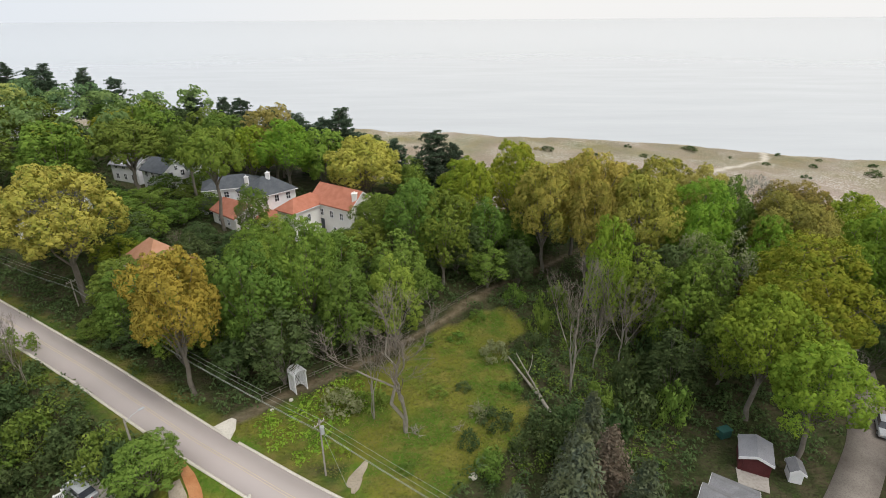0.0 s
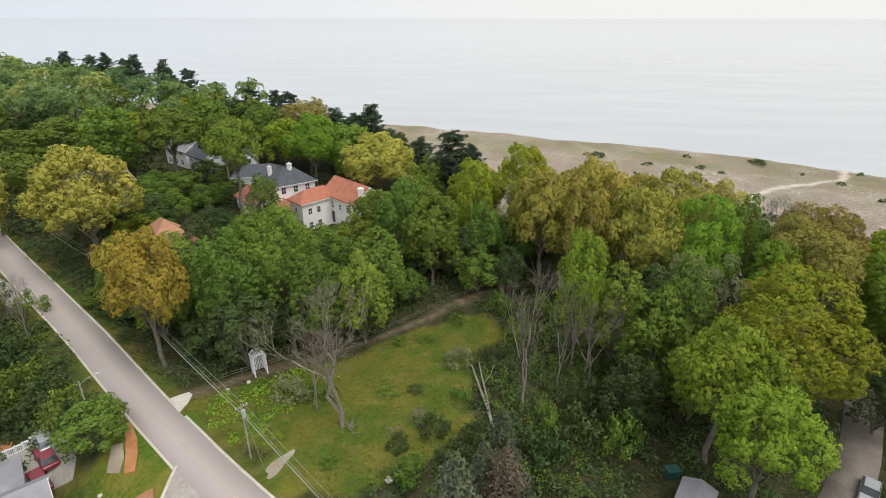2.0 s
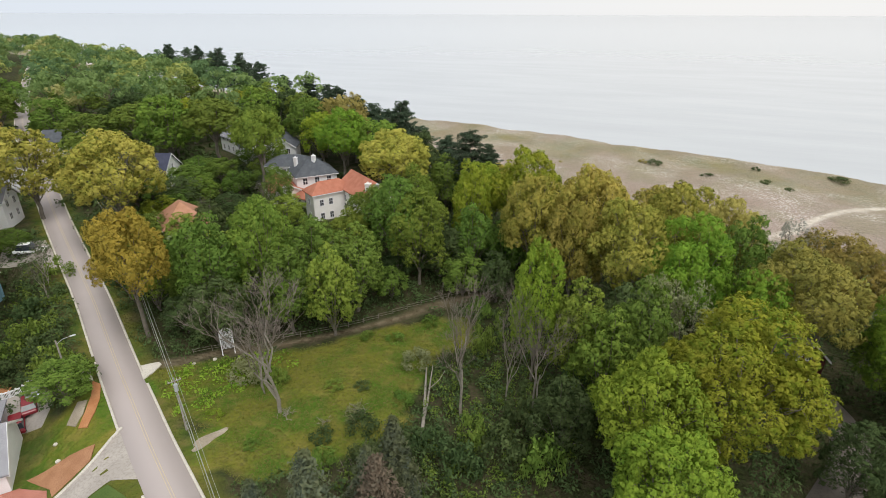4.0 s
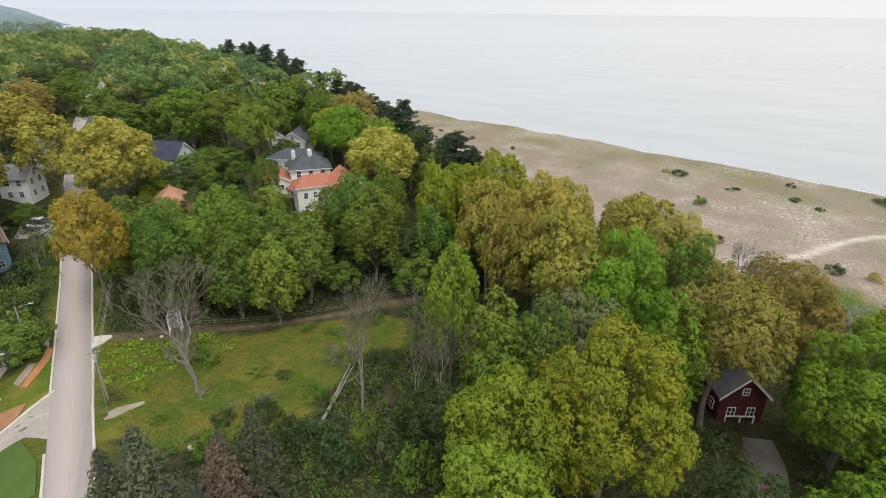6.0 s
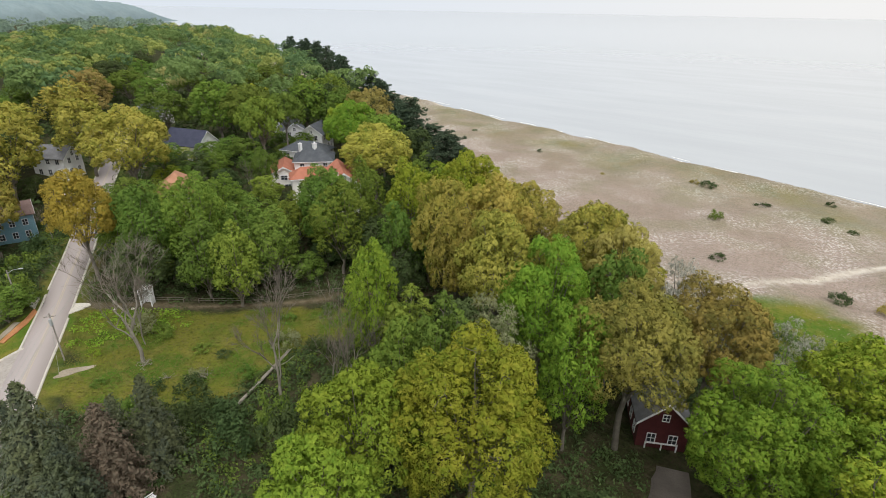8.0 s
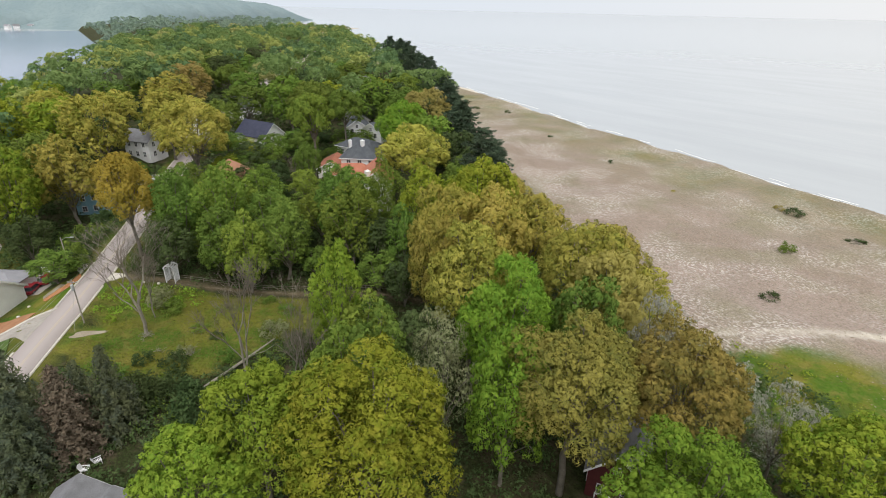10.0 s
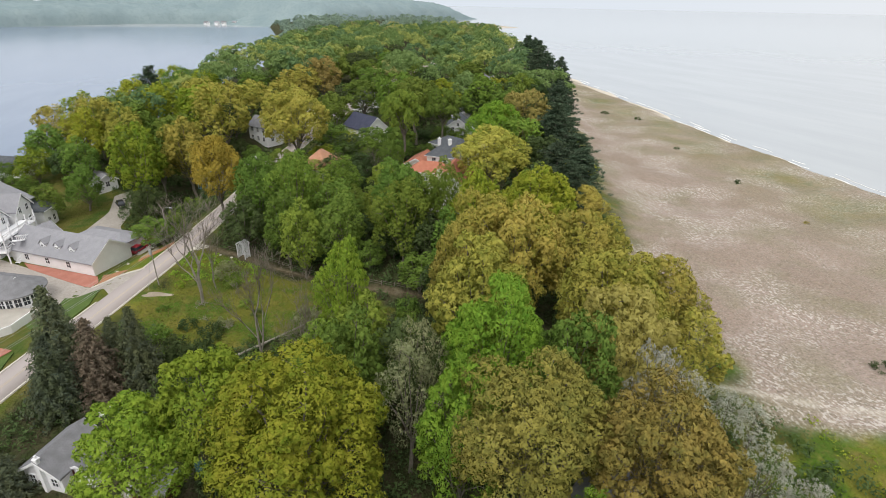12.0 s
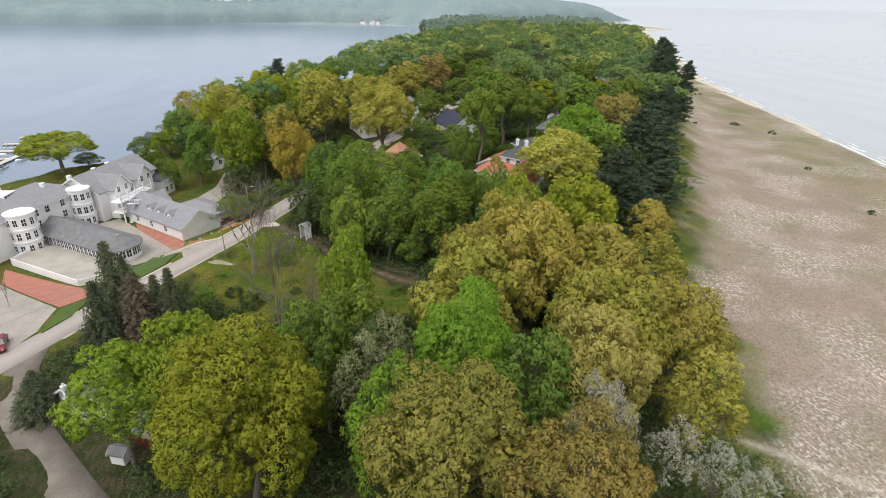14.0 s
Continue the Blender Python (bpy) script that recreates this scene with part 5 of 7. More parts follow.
# ---- houses ----
def wing_parts(root, cx, cy, rot, length, width, eave, rise, wall, roof, kind="gable", over=0.45, z0=0.0, trim=WHITE):
    """A block with walls and a roof under root, in root's frame. The ridge runs along its own x."""
    m = pose(cx, cy, 0, 0, 0, rot)
    a, b = length / 2, width / 2
    bm = bmesh.new()
    lo = [bm.verts.new(m @ Vector((x, y, z0 - 0.8))) for x, y in ((-a, -b), (a, -b), (a, b), (-a, b))]
    hi = [bm.verts.new(m @ Vector((x, y, eave))) for x, y in ((-a, -b), (a, -b), (a, b), (-a, b))]
    bm.faces.new(lo[::-1])
    if kind == "gable":
        t0, t1 = bm.verts.new(m @ Vector((-a, 0, eave + rise))), bm.verts.new(m @ Vector((a, 0, eave + rise)))
        bm.faces.new((lo[0], lo[1], hi[1], hi[0])), bm.faces.new((lo[2], lo[3], hi[3], hi[2]))
        bm.faces.new((lo[1], lo[2], hi[2], t1, hi[1])), bm.faces.new((lo[3], lo[0], hi[0], t0, hi[3]))
        bm.faces.new((hi[0], hi[1], t1, t0)), bm.faces.new((hi[2], hi[3], t0, t1))
    else:
        for i in range(4):
            bm.faces.new((lo[i], lo[(i + 1) % 4], hi[(i + 1) % 4], hi[i]))
        bm.faces.new(hi)
    bmesh.ops.recalc_face_normals(bm, faces=bm.faces)
    part("wall", bm, wall, root)
    bm = bmesh.new()
    drop = over * rise / b
    if kind == "gable":
        for s in (-1, 1):
            q = [(-a - over, s * (b + over), eave - drop), (a + over, s * (b + over), eave - drop), (a + over, 0, eave + rise), (-a - over, 0, eave + rise)]
            vs = [bm.verts.new(m @ Vector((x, y, z + 0.02))) for x, y, z in q] + [bm.verts.new(m @ Vector((x, y, z + 0.24))) for x, y, z in q]
            for f in ((0, 1, 2, 3), (4, 5, 6, 7), (0, 1, 5, 4), (1, 2, 6, 5), (2, 3, 7, 6), (3, 0, 4, 7)):
                bm.faces.new([vs[i] for i in f])
    else:
        o = over
        run = min(a - 0.3, b)
        e = [(-a - o, -b - o), (a + o, -b - o), (a + o, b + o), (-a - o, b + o)]
        low = [bm.verts.new(m @ Vector((x, y, eave - drop))) for x, y in e]
        up = [bm.verts.new(m @ Vector((x, y, eave - drop + 0.2))) for x, y in e]
        r0, r1 = bm.verts.new(m @ Vector((-a + run, 0, eave + rise + 0.2))), bm.verts.new(m @ Vector((a - run, 0, eave + rise + 0.2)))
        bm.faces.new(low[::-1])
        for i in range(4):
            bm.faces.new((low[i], low[(i + 1) % 4], up[(i + 1) % 4], up[i]))
        bm.faces.new((up[0], up[1], r1, r0)), bm.faces.new((up[1], up[2], r1)), bm.faces.new((up[2], up[3], r0, r1)), bm.faces.new((up[3], up[0], r0))
    bmesh.ops.recalc_face_normals(bm, faces=bm.faces)
    ro = part("roof", bm, roof, root)
    if kind == "gable":
        for s in (-1, 1):
            for e in (-1, 1):
                bm = bmesh.new()
                x0 = e * (a + over)
                q = [Vector((x0 - 0.03 * e, s * (b + over), eave - drop - 0.14)), Vector((x0 + 0.05 * e, s * (b + over), eave - drop - 0.14)), Vector((x0 + 0.05 * e, 0, eave + rise - 0.14)), Vector((x0 - 0.03 * e, 0, eave + rise - 0.14))]
                vs = [bm.verts.new(m @ v) for v in q] + [bm.verts.new(m @ (v + Vector((0, 0, 0.34)))) for v in q]
                for f in ((0, 1, 2, 3), (4, 5, 6, 7), (0, 1, 5, 4), (1, 2, 6, 5), (2, 3, 7, 6), (3, 0, 4, 7)):
                    bm.faces.new([vs[i] for i in f])
                bmesh.ops.recalc_face_normals(bm, faces=bm.faces)
                part("fascia", bm, trim, ro, "white painted edge board")
    else:
        for x0, x1, y0, y1 in ((-a - over - 0.02, a + over + 0.02, -b - over - 0.08, -b - over - 0.005), (-a - over - 0.02, a + over + 0.02, b + over + 0.005, b + over + 0.08)):
            bm = bmesh.new()
            vs = bm_box(bm, x0, x1, y0, y1, eave - drop - 0.05, eave - drop + 0.12)
            bmesh.ops.transform(bm, matrix=m, verts=vs)
            part("fascia", bm, trim, ro, "white painted edge board")
    return m, a, b


WIN = {}


def window(root, m, a, b, sd, u, z, w=0.9, h=1.3, frame_mat=None, shutters=None):
    """A framed window on side sd (s, n, e, w) of a block, u along the wall and sill at z."""
    fm = frame_mat or WHITE
    key = (round(w, 2), round(h, 2), fm.name)
    if key not in WIN:
        bm = bmesh.new()
        t = 0.09
        for q in ((-w / 2 - t, -w / 2, -t, h + t), (w / 2, w / 2 + t, -t, h + t), (-w / 2, w / 2, h, h + t), (-w / 2, w / 2, -t, 0), (-0.03, 0.03, 0, h), (-w / 2, -0.03, h * 0.5 - 0.03, h * 0.5 + 0.03), (0.03, w / 2, h * 0.5 - 0.03, h * 0.5 + 0.03)):
            bm_box(bm, q[0], q[1], -0.09, 0.03, q[2], q[3])
        me = bpy.data.meshes.new("window")
        bm.to_mesh(me), bm.free()
        me.materials.append(fm)
        bm = bmesh.new()
        bm_box(bm, -w / 2, w / 2, -0.04, -0.01, 0, h)
        mp = bpy.data.meshes.new("pane")
        bm.to_mesh(mp), bm.free()
        mp.materials.append(GLASS)
        WIN[key] = (me, mp)
    loc = {"s": pose(u, -b, z, 0, 0, 0), "n": pose(u, b, z, 0, 0, 180), "e": pose(a, u, z, 0, 0, 90), "w": pose(-a, u, z, 0, 0, -90)}[sd]
    wn_ = new("window", WIN[key][0])
    wn_.parent = root
    wn_.matrix_local = m @ loc
    pn = new("pane", WIN[key][1])
    pn.parent = wn_
    return wn_


def rows_of(root, m, a, b, sd, us, zs, w=0.9, h=1.3, frame_mat=None):
    for z in zs:
        for u in us:
            window(root, m, a, b, sd, u, z, w, h, frame_mat)


def chimney(root, x, y, z0, z1, w=0.8, material=None):
    bm = bmesh.new()
    bm_box(bm, x - w / 2, x + w / 2, y - w / 2, y + w / 2, z0, z1)
    bm_box(bm, x - w / 2 - 0.08, x + w / 2 + 0.08, y - w / 2 - 0.08, y + w / 2 + 0.08, z1, z1 + 0.18, 0.03)
    bm_cyl(bm, x, y, z1 + 0.18, z1 + 0.5, 0.14, 0.12, 10)
    part("chimney", bm, material or STUCCO, root)


def door(root, m, a, b, sd, u, z, w=1.0, h=2.1, material=None):
    bm = bmesh.new()
    bm_box(bm, -w / 2, w / 2, -0.06, 0.02, 0, h)
    bm_box(bm, -w / 2 - 0.1, -w / 2, -0.1, 0.02, 0, h + 0.1)
    bm_box(bm, w / 2, w / 2 + 0.1, -0.1, 0.02, 0, h + 0.1)
    bm_box(bm, -w / 2, w / 2, -0.1, 0.02, h, h + 0.1)
    bm_box(bm, w / 2 - 0.14, w / 2 - 0.08, -0.11, -0.06, h * 0.45, h * 0.5)
    loc = {"s": pose(u, -b, z, 0, 0, 0), "n": pose(u, b, z, 0, 0, 180), "e": pose(a, u, z, 0, 0, 90), "w": pose(-a, u, z, 0, 0, -90)}[sd]
    d = part("door", bm, material or MAROON, root)
    d.matrix_local = m @ loc


def spread(n, span):
    return [span * ((i + 0.5) / n - 0.5) for i in range(n)]


# white stucco house with terracotta roofs, on the rise
villa = empty("stucco_house", -30, 105, 6.4, 0, "white stucco house with terracotta tile roofs among trees", "house")
f = wing_parts(villa, -0.2, -1.2, 58, 9.4, 4.6, 6.7, 1.7, STUCCO, TILE, "hip")
rows_of(villa, *f, "s", (-2.9, -0.8), (3.9, 0.9), 0.8, 1.3)
rows_of(villa, *f, "w", (0,), (3.9, 0.9), 0.8, 1.3)
f = wing_parts(villa, 7.4, 1.0, -33.5, 11.4, 7.0, 6.9, 2.7, STUCCO, TILE)
rows_of(villa, *f, "s", (-2.4, 0.4, 3.2), (4.2,), 0.8, 1.3)
rows_of(villa, *f, "s", (1.0, 3.8), (0.9,), 0.8, 1.2)
rows_of(villa, *f, "e", (1.6,), (3.6, 0.9), 0.8, 1.5)
door(villa, *f, "s", -2.6, 1.0, 1.2, 2.3, SHINGLE_DARK)
chimney(villa, 11.0, -3.4, 0, 9.6, 1.0)
f = wing_parts(villa, -15.2, 1.6, -38, 9.0, 6.4, 4.4, 1.7, STUCCO, TILE)
rows_of(villa, *f, "e", (0,), (2.9,), 1.5, 1.1)
rows_of(villa, *f, "e", (0.8,), (0.6,), 1.6, 1.1)
rows_of(villa, *f, "s", spread(2, 7), (2.3,), 0.8, 1.2)
door(villa, *f, "e", -1.8, 0.0, 1.0, 2.1)
f = wing_parts(villa, -8.2, 1.6, -14, 7.0, 4.4, 3.2, 1.1, STUCCO, TILE)
rows_of(villa, *f, "s", spread(3, 6), (1.6,), 0.8, 1.1)
bm = bmesh.new()
vs = bm_box(bm, -2.6, 2.6, -0.2, 0.2, -1.4, 1.3, 0.04)
vs = bm_box(bm, -2.6, 2.6, 0.2, 3.0, -1.4, 0.5, 0.04)
bmesh.ops.transform(bm, matrix=pose(6.6, -7.0, 0, 0, 0, -24), verts=bm.verts)
part("terrace", bm, STUCCO, villa, "white walled terrace")

# white house with a dark hipped roof
h2 = empty("white_house", -40.5, 112.5, 6.6, 0, "white two-storey house with a dark shingle hipped roof", "house")
f = wing_parts(h2, 0, 0, 49, 9.4, 7.6, 7.1, 2.7, WHITE, SHINGLE_DARK, "hip")
rows_of(h2, *f, "s", spread(3, 8.4), (5.0, 2.0), 0.95, 1.4)
rows_of(h2, *f, "e", (-1.8, 1.8), (5.0, 2.0), 0.9, 1.4)
rows_of(h2, *f, "w", (-1.8, 1.8), (5.0, 2.0), 0.9, 1.4)
chimney(h2, 0.7, -0.2, 8, 10.6, 0.8, WHITE)
chimney(h2, -3.6, -1.4, 6, 10.0, 0.7, WHITE)
f = wing_parts(h2, -10.0, 5.6, 22, 12, 7.0, 6.6, 1.8, WHITE, SHINGLE_DARK, "hip")
rows_of(h2, *f, "s", spread(4, 11), (4.4, 1.6), 0.9, 1.3)
f = wing_parts(h2, -13.5, 0.6, 22, 6.5, 5.0, 3.2, 1.6, WHITE, SHINGLE_DARK, "hip")
rows_of(h2, *f, "s", spread(3, 6), (1.0,), 0.9, 1.2)


def cottage(name, x, y, rot, length, width, eave, rise, wall, roof, label, south=2, east=1, floors=1, kind="gable", base=None, chim=None, dormer=0):
    g = gz(x, y) if base is None else base
    ob = empty(name, x, y, g, rot, label, "house")
    f = wing_parts(ob, 0, 0, 0, length, width, eave, rise, wall, roof, kind)
    zs = [0.9 + 2.7 * i for i in range(floors)]
    rows_of(ob, *f, "s", spread(south, length - 1), zs)
    rows_of(ob, *f, "n", spread(south, length - 1), zs)
    rows_of(ob, *f, "e", spread(east, width - 0.8), zs)
    rows_of(ob, *f, "w", spread(east, width - 0.8), zs)
    if kind == "gable" and rise > 1.6:
        window(ob, *f, "e", 0, eave + 0.1, 0.7, 0.9), window(ob, *f, "w", 0, eave + 0.1, 0.7, 0.9)
    if chim:
        chimney(ob, chim[0], chim[1], eave - 1, eave + rise + 0.9, 0.7, WHITE)
    return ob, f


cottage("white_house", -62.5, 130.5, -62, 8, 7, 5.4, 2.4, WHITE, SHINGLE_DARK, "white gabled house with a dark roof under tall trees", 3, 2, 2)
cottage("white_house", -71, 128, -28, 8.5, 7, 5.2, 2.4, WHITE, SHINGLE_DARK, "white gabled house with a grey roof beside bare trunks", 3, 2, 2)
cottage("white_house", -82, 134, -20, 9, 7, 4.6, 2.2, WHITE, SHINGLE_PALE, "white house with a pale grey roof and a deck", 3, 2, 2)
cottage("tiled_house", -49.0, 81.0, -35, 9.0, 7.6, 6.2, 3.4, STUCCO, TILE_ORANGE, "stucco house with a steep orange tile roof", 3, 2, 2, "hip")
cottage("white_house", -92.5, 71.0, 35, 8.5, 6.5, 5.2, 2.4, WHITE, SHINGLE, "white two-storey house with black-framed windows", 3, 2, 2)
cottage("navy_roofed_house", -79.5, 100, 22, 11.5, 8, 3.8, 3.4, WHITE, NAVY, "low white house with a steep navy shingle roof", 4, 2, 1)
cottage("white_house", -128, 112, 30, 9, 7, 5.0, 2.6, WHITE, SHINGLE_DARK, "white house with a dark roof deep in the wood", 3, 2, 2)
cottage("white_house", -152, 176, 10, 10, 7, 5.0, 2.4, WHITE, SHINGLE_PALE, "pale house with a grey roof far in the wood", 3, 2, 2)
cottage("white_house", -113, 88, 10, 9, 7, 4.8, 2.4, WHITE, SHINGLE, "white house half hidden behind oaks", 3, 2, 2)
cottage("blue_house", -74.0, 54.6, 79, 8, 6.5, 6.0, 1.9, BLUE, BROWN_ROOF, "blue sided house with white trim and a brown roof", 3, 2, 2, base=0.2)
ob, f = cottage("lake_house", -98, 2, 60, 8, 6.5, 4.8, 2.8, WHITE, SHINGLE_DARK, "white gabled house by the inland lake", 3, 2, 2, base=-1.2)
cottage("small_house", -77.5, 26.5, 30, 6, 5, 2.6, 1.4, WHITE, SHINGLE, "small white outbuilding under a tree", 2, 1, 1)
red, f = cottage("dark_red_house", 56.8, 89.4, -60, 8.4, 5.8, 4.2, 2.8, MAROON, SHINGLE, "dark red wooden house with a grey roof under oaks", 3, 2, 1)
bm = bmesh.new()
bm_box(bm, 4.35, 4.5, -1.9, 1.9, 0.9, 1.05)
for u in (-1.9, 0, 1.75):
    bm_box(bm, 4.35, 4.5, u, u + 0.15, -0.4, 0.9)
part("porch_rail", bm, WHITE, red, "white painted rail")
cot = empty("cottage", 28.8, 39.2, 0.7, -33, "white cottage with a grey shingle roof under maples", "house")
f = wing_parts(cot, 0, 0, 0, 5.8, 4.6, 2.7, 1.6, WHITE, SHINGLE)
rows_of(cot, *f, "e", (-1.3, 1.4), (0.9,), 0.7, 1.1)
window(cot, *f, "e", 0, 2.5, 0.6, 0.8)
rows_of(cot, *f, "s", spread(2, 5), (1.0,))
chimney(cot, 3.1, 0.3, -0.4, 4.7, 0.42, WHITE)
f = wing_parts(cot, -0.5, 3.3, 0, 4.0, 3.2, 2.1, 0.9, WHITE, SHINGLE, over=0.3)
rows_of(cot, *f, "e", (0,), (0.9,), 0.8, 1.0)
door(cot, *f, "e", -1.3, 0.0, 0.9, 2.0, MAROON)


def shed(name, x, y, rot, length, width, eave, rise, wall, roof, label, dw, dh, dmat):
    ob = empty(name, x, y, gz(x, y), rot, label, "shed")
    f = wing_parts(ob, 0, 0, 0, length, width, eave, rise, wall, roof, over=0.2)
    door(ob, *f, "e", 0, 0.02, dw, dh, dmat)
    return ob


shed("red_shed", 35.8, 48.7, -114, 3.4, 3.2, 1.9, 0.6, MAROON, SHINGLE_PALE, "dark red shed with a low grey roof", 2.2, 2.0, MAROON)
shed("white_shed", 39.3, 46.7, -106, 1.7, 1.3, 1.5, 0.45, WHITE, SHINGLE, "small white garden shed with a grey roof", 0.8, 1.5, WHITE)
slab("shed_apron", [(33.6, 48.0), (36.6, 46.7), (35.6, 44.4), (32.8, 45.6)], 0.03, PALE_CONCRETE, "pale concrete apron before the shed", "paving")


# ---- the inn ----
inn = empty("inn", -27.3, 1.4, -1.3, 0, "large white lakeside inn with grey shingle roofs and round towers", "inn")
f = wing_parts(inn, -0.8, -6.3, -17, 32, 14, 8.0, 2.4, WHITE, SHINGLE_PALE, "hip", 0.6)
rows_of(inn, *f, "n", [-11.5, -8.8, -4.8, -2.0, 1.2, 4.0, 10.2, 13.2], (0.9, 3.5, 6.1), 1.0, 1.5)
rows_of(inn, *f, "w", spread(4, 12), (0.9, 3.5, 6.1), 1.0, 1.5)
f = wing_parts(inn, -23.5, 5.8, -14, 21, 11, 7.2, 3.4, WHITE, SHINGLE_PALE, "gable", 0.6)
rows_of(inn, *f, "n", spread(5, 15), (0.9, 3.5), 1.0, 1.5)
rows_of(inn, *f, "w", spread(3, 9), (0.9, 3.5), 0.9, 1.4)
rows_of(inn, *f, "e", spread(2, 5), (3.5, 6.2), 0.9, 1.3)
for gx0, gy0, rot in ((-17.5, 8.6, 76), (-26.0, 10.6, 76)):
    f = wing_parts(inn, gx0, gy0, rot, 7.0, 5.6, 7.4, 2.8, WHITE, SHINGLE_PALE, "gable", 0.5)
    rows_of(inn, *f, "e", (-1.3, 1.3), (6.3, 3.5, 0.9), 0.85, 1.3)
f = wing_parts(inn, -33.0, 13.0, -14, 5.0, 7.5, 4.4, 1.9, WHITE, SHINGLE_DARK, "hip", 0.4)
rows_of(inn, *f, "n", spread(2, 4), (1.0,), 0.9, 1.3)
# flat roof lantern and roof vents
bm = bmesh.new()
bm_box(bm, -5.0, -1.0, -7.5, -4.5, 9.2, 10.6)
lan = part("roof_lantern", bm, WHITE, inn)
bm = bmesh.new()
for i in range(4):
    bm_box(bm, -4.7 + i * 0.95, -4.0 + i * 0.95, -4.5, -4.44, 9.6, 10.4)
part("pane", bm, GLASS, lan)
for vx, vy in ((-9.5, -1.5), (-15, 1.5), (-21, 4.2), (-26, 5.2), (-6.5, -9.0), (3, -8)):
    bm = bmesh.new()
    bm_box(bm, vx - 0.5, vx + 0.5, vy - 0.4, vy + 0.4, 9.4, 10.75, 0.05)
    part("roof_vent", bm, WHITE, inn, "white metal roof box")


def tower(root, x, y, r, z1):
    """A round stair tower with three rows of windows and a white flat cap."""
    bm = bmesh.new()
    bm_cyl(bm, x, y, -0.8, z1, r, r, 28)
    t = part("tower", bm, WHITE, root, "round white tower")
    for z0, z in ((2.75, 3.0), (5.45, 5.7), (z1, z1 + 0.3)):
        bm = bmesh.new()
        bm_cyl(bm, x, y, z0, z, r + 0.22, r + 0.22, 28)
        part("cornice", bm, WHITE, t)
    bm = bmesh.new()
    bm_cyl(bm, x, y, z1 + 0.3, z1 + 1.0, r - 0.1, 0.3, 28)
    part("cap", bm, WHITE, t)
    for z in (0.7, 3.5, z1 - 2.1):
        for i in range(9):
            a_ = 90 - 17 + (i - 4) * 33
            w_ = window(root, Matrix.Identity(4), 0, 0, "s", 0, 0, 0.75, 1.45)
            w_.matrix_local = pose(x, y, z, 0, 0, a_ + 90) @ pose(0, -r - 0.0, 0)


tower(inn, 3.8, 0.6, 2.6, 8.6)
tower(inn, -10.6, 5.2, 2.2, 8.8)
# balconies and outer stairs on the wing
fr = pose(-14.2, 9.6, 0, 0, 0, -14)


def rail(bm, x0, x1, y, z, h=1.0, gap=0.35):
    bm_box(bm, x0, x1, y - 0.08, y + 0.08, z + h - 0.12, z + h)
    bm_box(bm, x0, x1, y - 0.04, y + 0.04, z + 0.08, z + 0.16)
    n_ = max(2, int((x1 - x0) / gap))
    for i in range(n_ + 1):
        xx = x0 + (x1 - x0) * i / n_
        bm_box(bm, xx - 0.045, xx + 0.045, y - 0.04, y + 0.04, z + 0.16, z + h - 0.12)


for z in (2.6, 5.2):
    bm = bmesh.new()
    bm_box(bm, -9, 2.6, 2.0, 5.2, z - 0.2, z)
    rail(bm, -9, 2.6, 5.12, z, 1.1)
    bl = part("balcony", bm, WHITE, inn, "white railed balcony")
    bl.matrix_local = fr
for x0 in (-9, -6, -3, -0.2, 2.4):
    bm = bmesh.new()
    bm_box(bm, x0, x0 + 0.2, 5.0, 5.2, -0.6, 7.6)
    part("balcony_post", bm, WHITE, inn).matrix_local = fr
for k, (z0, xa, xb) in enumerate(((0, 2.5, -4.5), (2.6, -4.5, 2.5))):
    bm = bmesh.new()
    for i in range(14):
        t = i / 13
        xx = xa + (xb - xa) * t
        bm_box(bm, xx - 0.28, xx + 0.28, 5.6 + 1.1 * k, 6.6 + 1.1 * k, z0 + 2.6 * t - 0.08, z0 + 2.6 * t)
        bm_box(bm, xx - 0.05, xx + 0.05, 6.55 + 1.1 * k, 6.62 + 1.1 * k, z0 + 2.6 * t, z0 + 2.6 * t + 1.0)
        bm_box(bm, xx - 0.3, xx + 0.3, 6.53 + 1.1 * k, 6.64 + 1.1 * k, z0 + 2.6 * t + 0.9, z0 + 2.6 * t + 1.05)
    st = part("outer_stair", bm, WHITE, inn, "white wooden outer stair")
    st.matrix_local = fr

# one-storey sun room with a round end
sun_room = empty("sun_room", -26.6, 10.4, -1.3, 59, "low white sun room with a grey roof and a round end", "building")
f = wing_parts(sun_room, 2.6, 0, 0, 21.0, 8.0, 2.9, 2.0, WHITE, SHINGLE, "gable", 0.5)
rows_of(sun_room, *f, "s", spread(16, 20.4), (0.9,), 0.95, 1.5)
bm = bmesh.new()
bm_cyl(bm, 13.1, 0, -0.8, 2.9, 3.98, 3.98, 32)
rd = part("round_end", bm, WHITE, sun_room)
bm = bmesh.new()
bm_cyl(bm, 13.1, 0, 2.7, 2.9, 4.6, 4.6, 32)
bm_cyl(bm, 13.1, 0, 2.9, 5.15, 4.6, 0.15, 32)
part("round_roof", bm, SHINGLE, rd)
for i in range(12):
    w_ = window(sun_room, Matrix.Identity(4), 0, 0, "s", 0, 0, 0.95, 1.5)
    w_.matrix_local = pose(13.1, 0, 0.9, 0, 0, -8 + i * 17.5) @ pose(0, -3.97, 0)

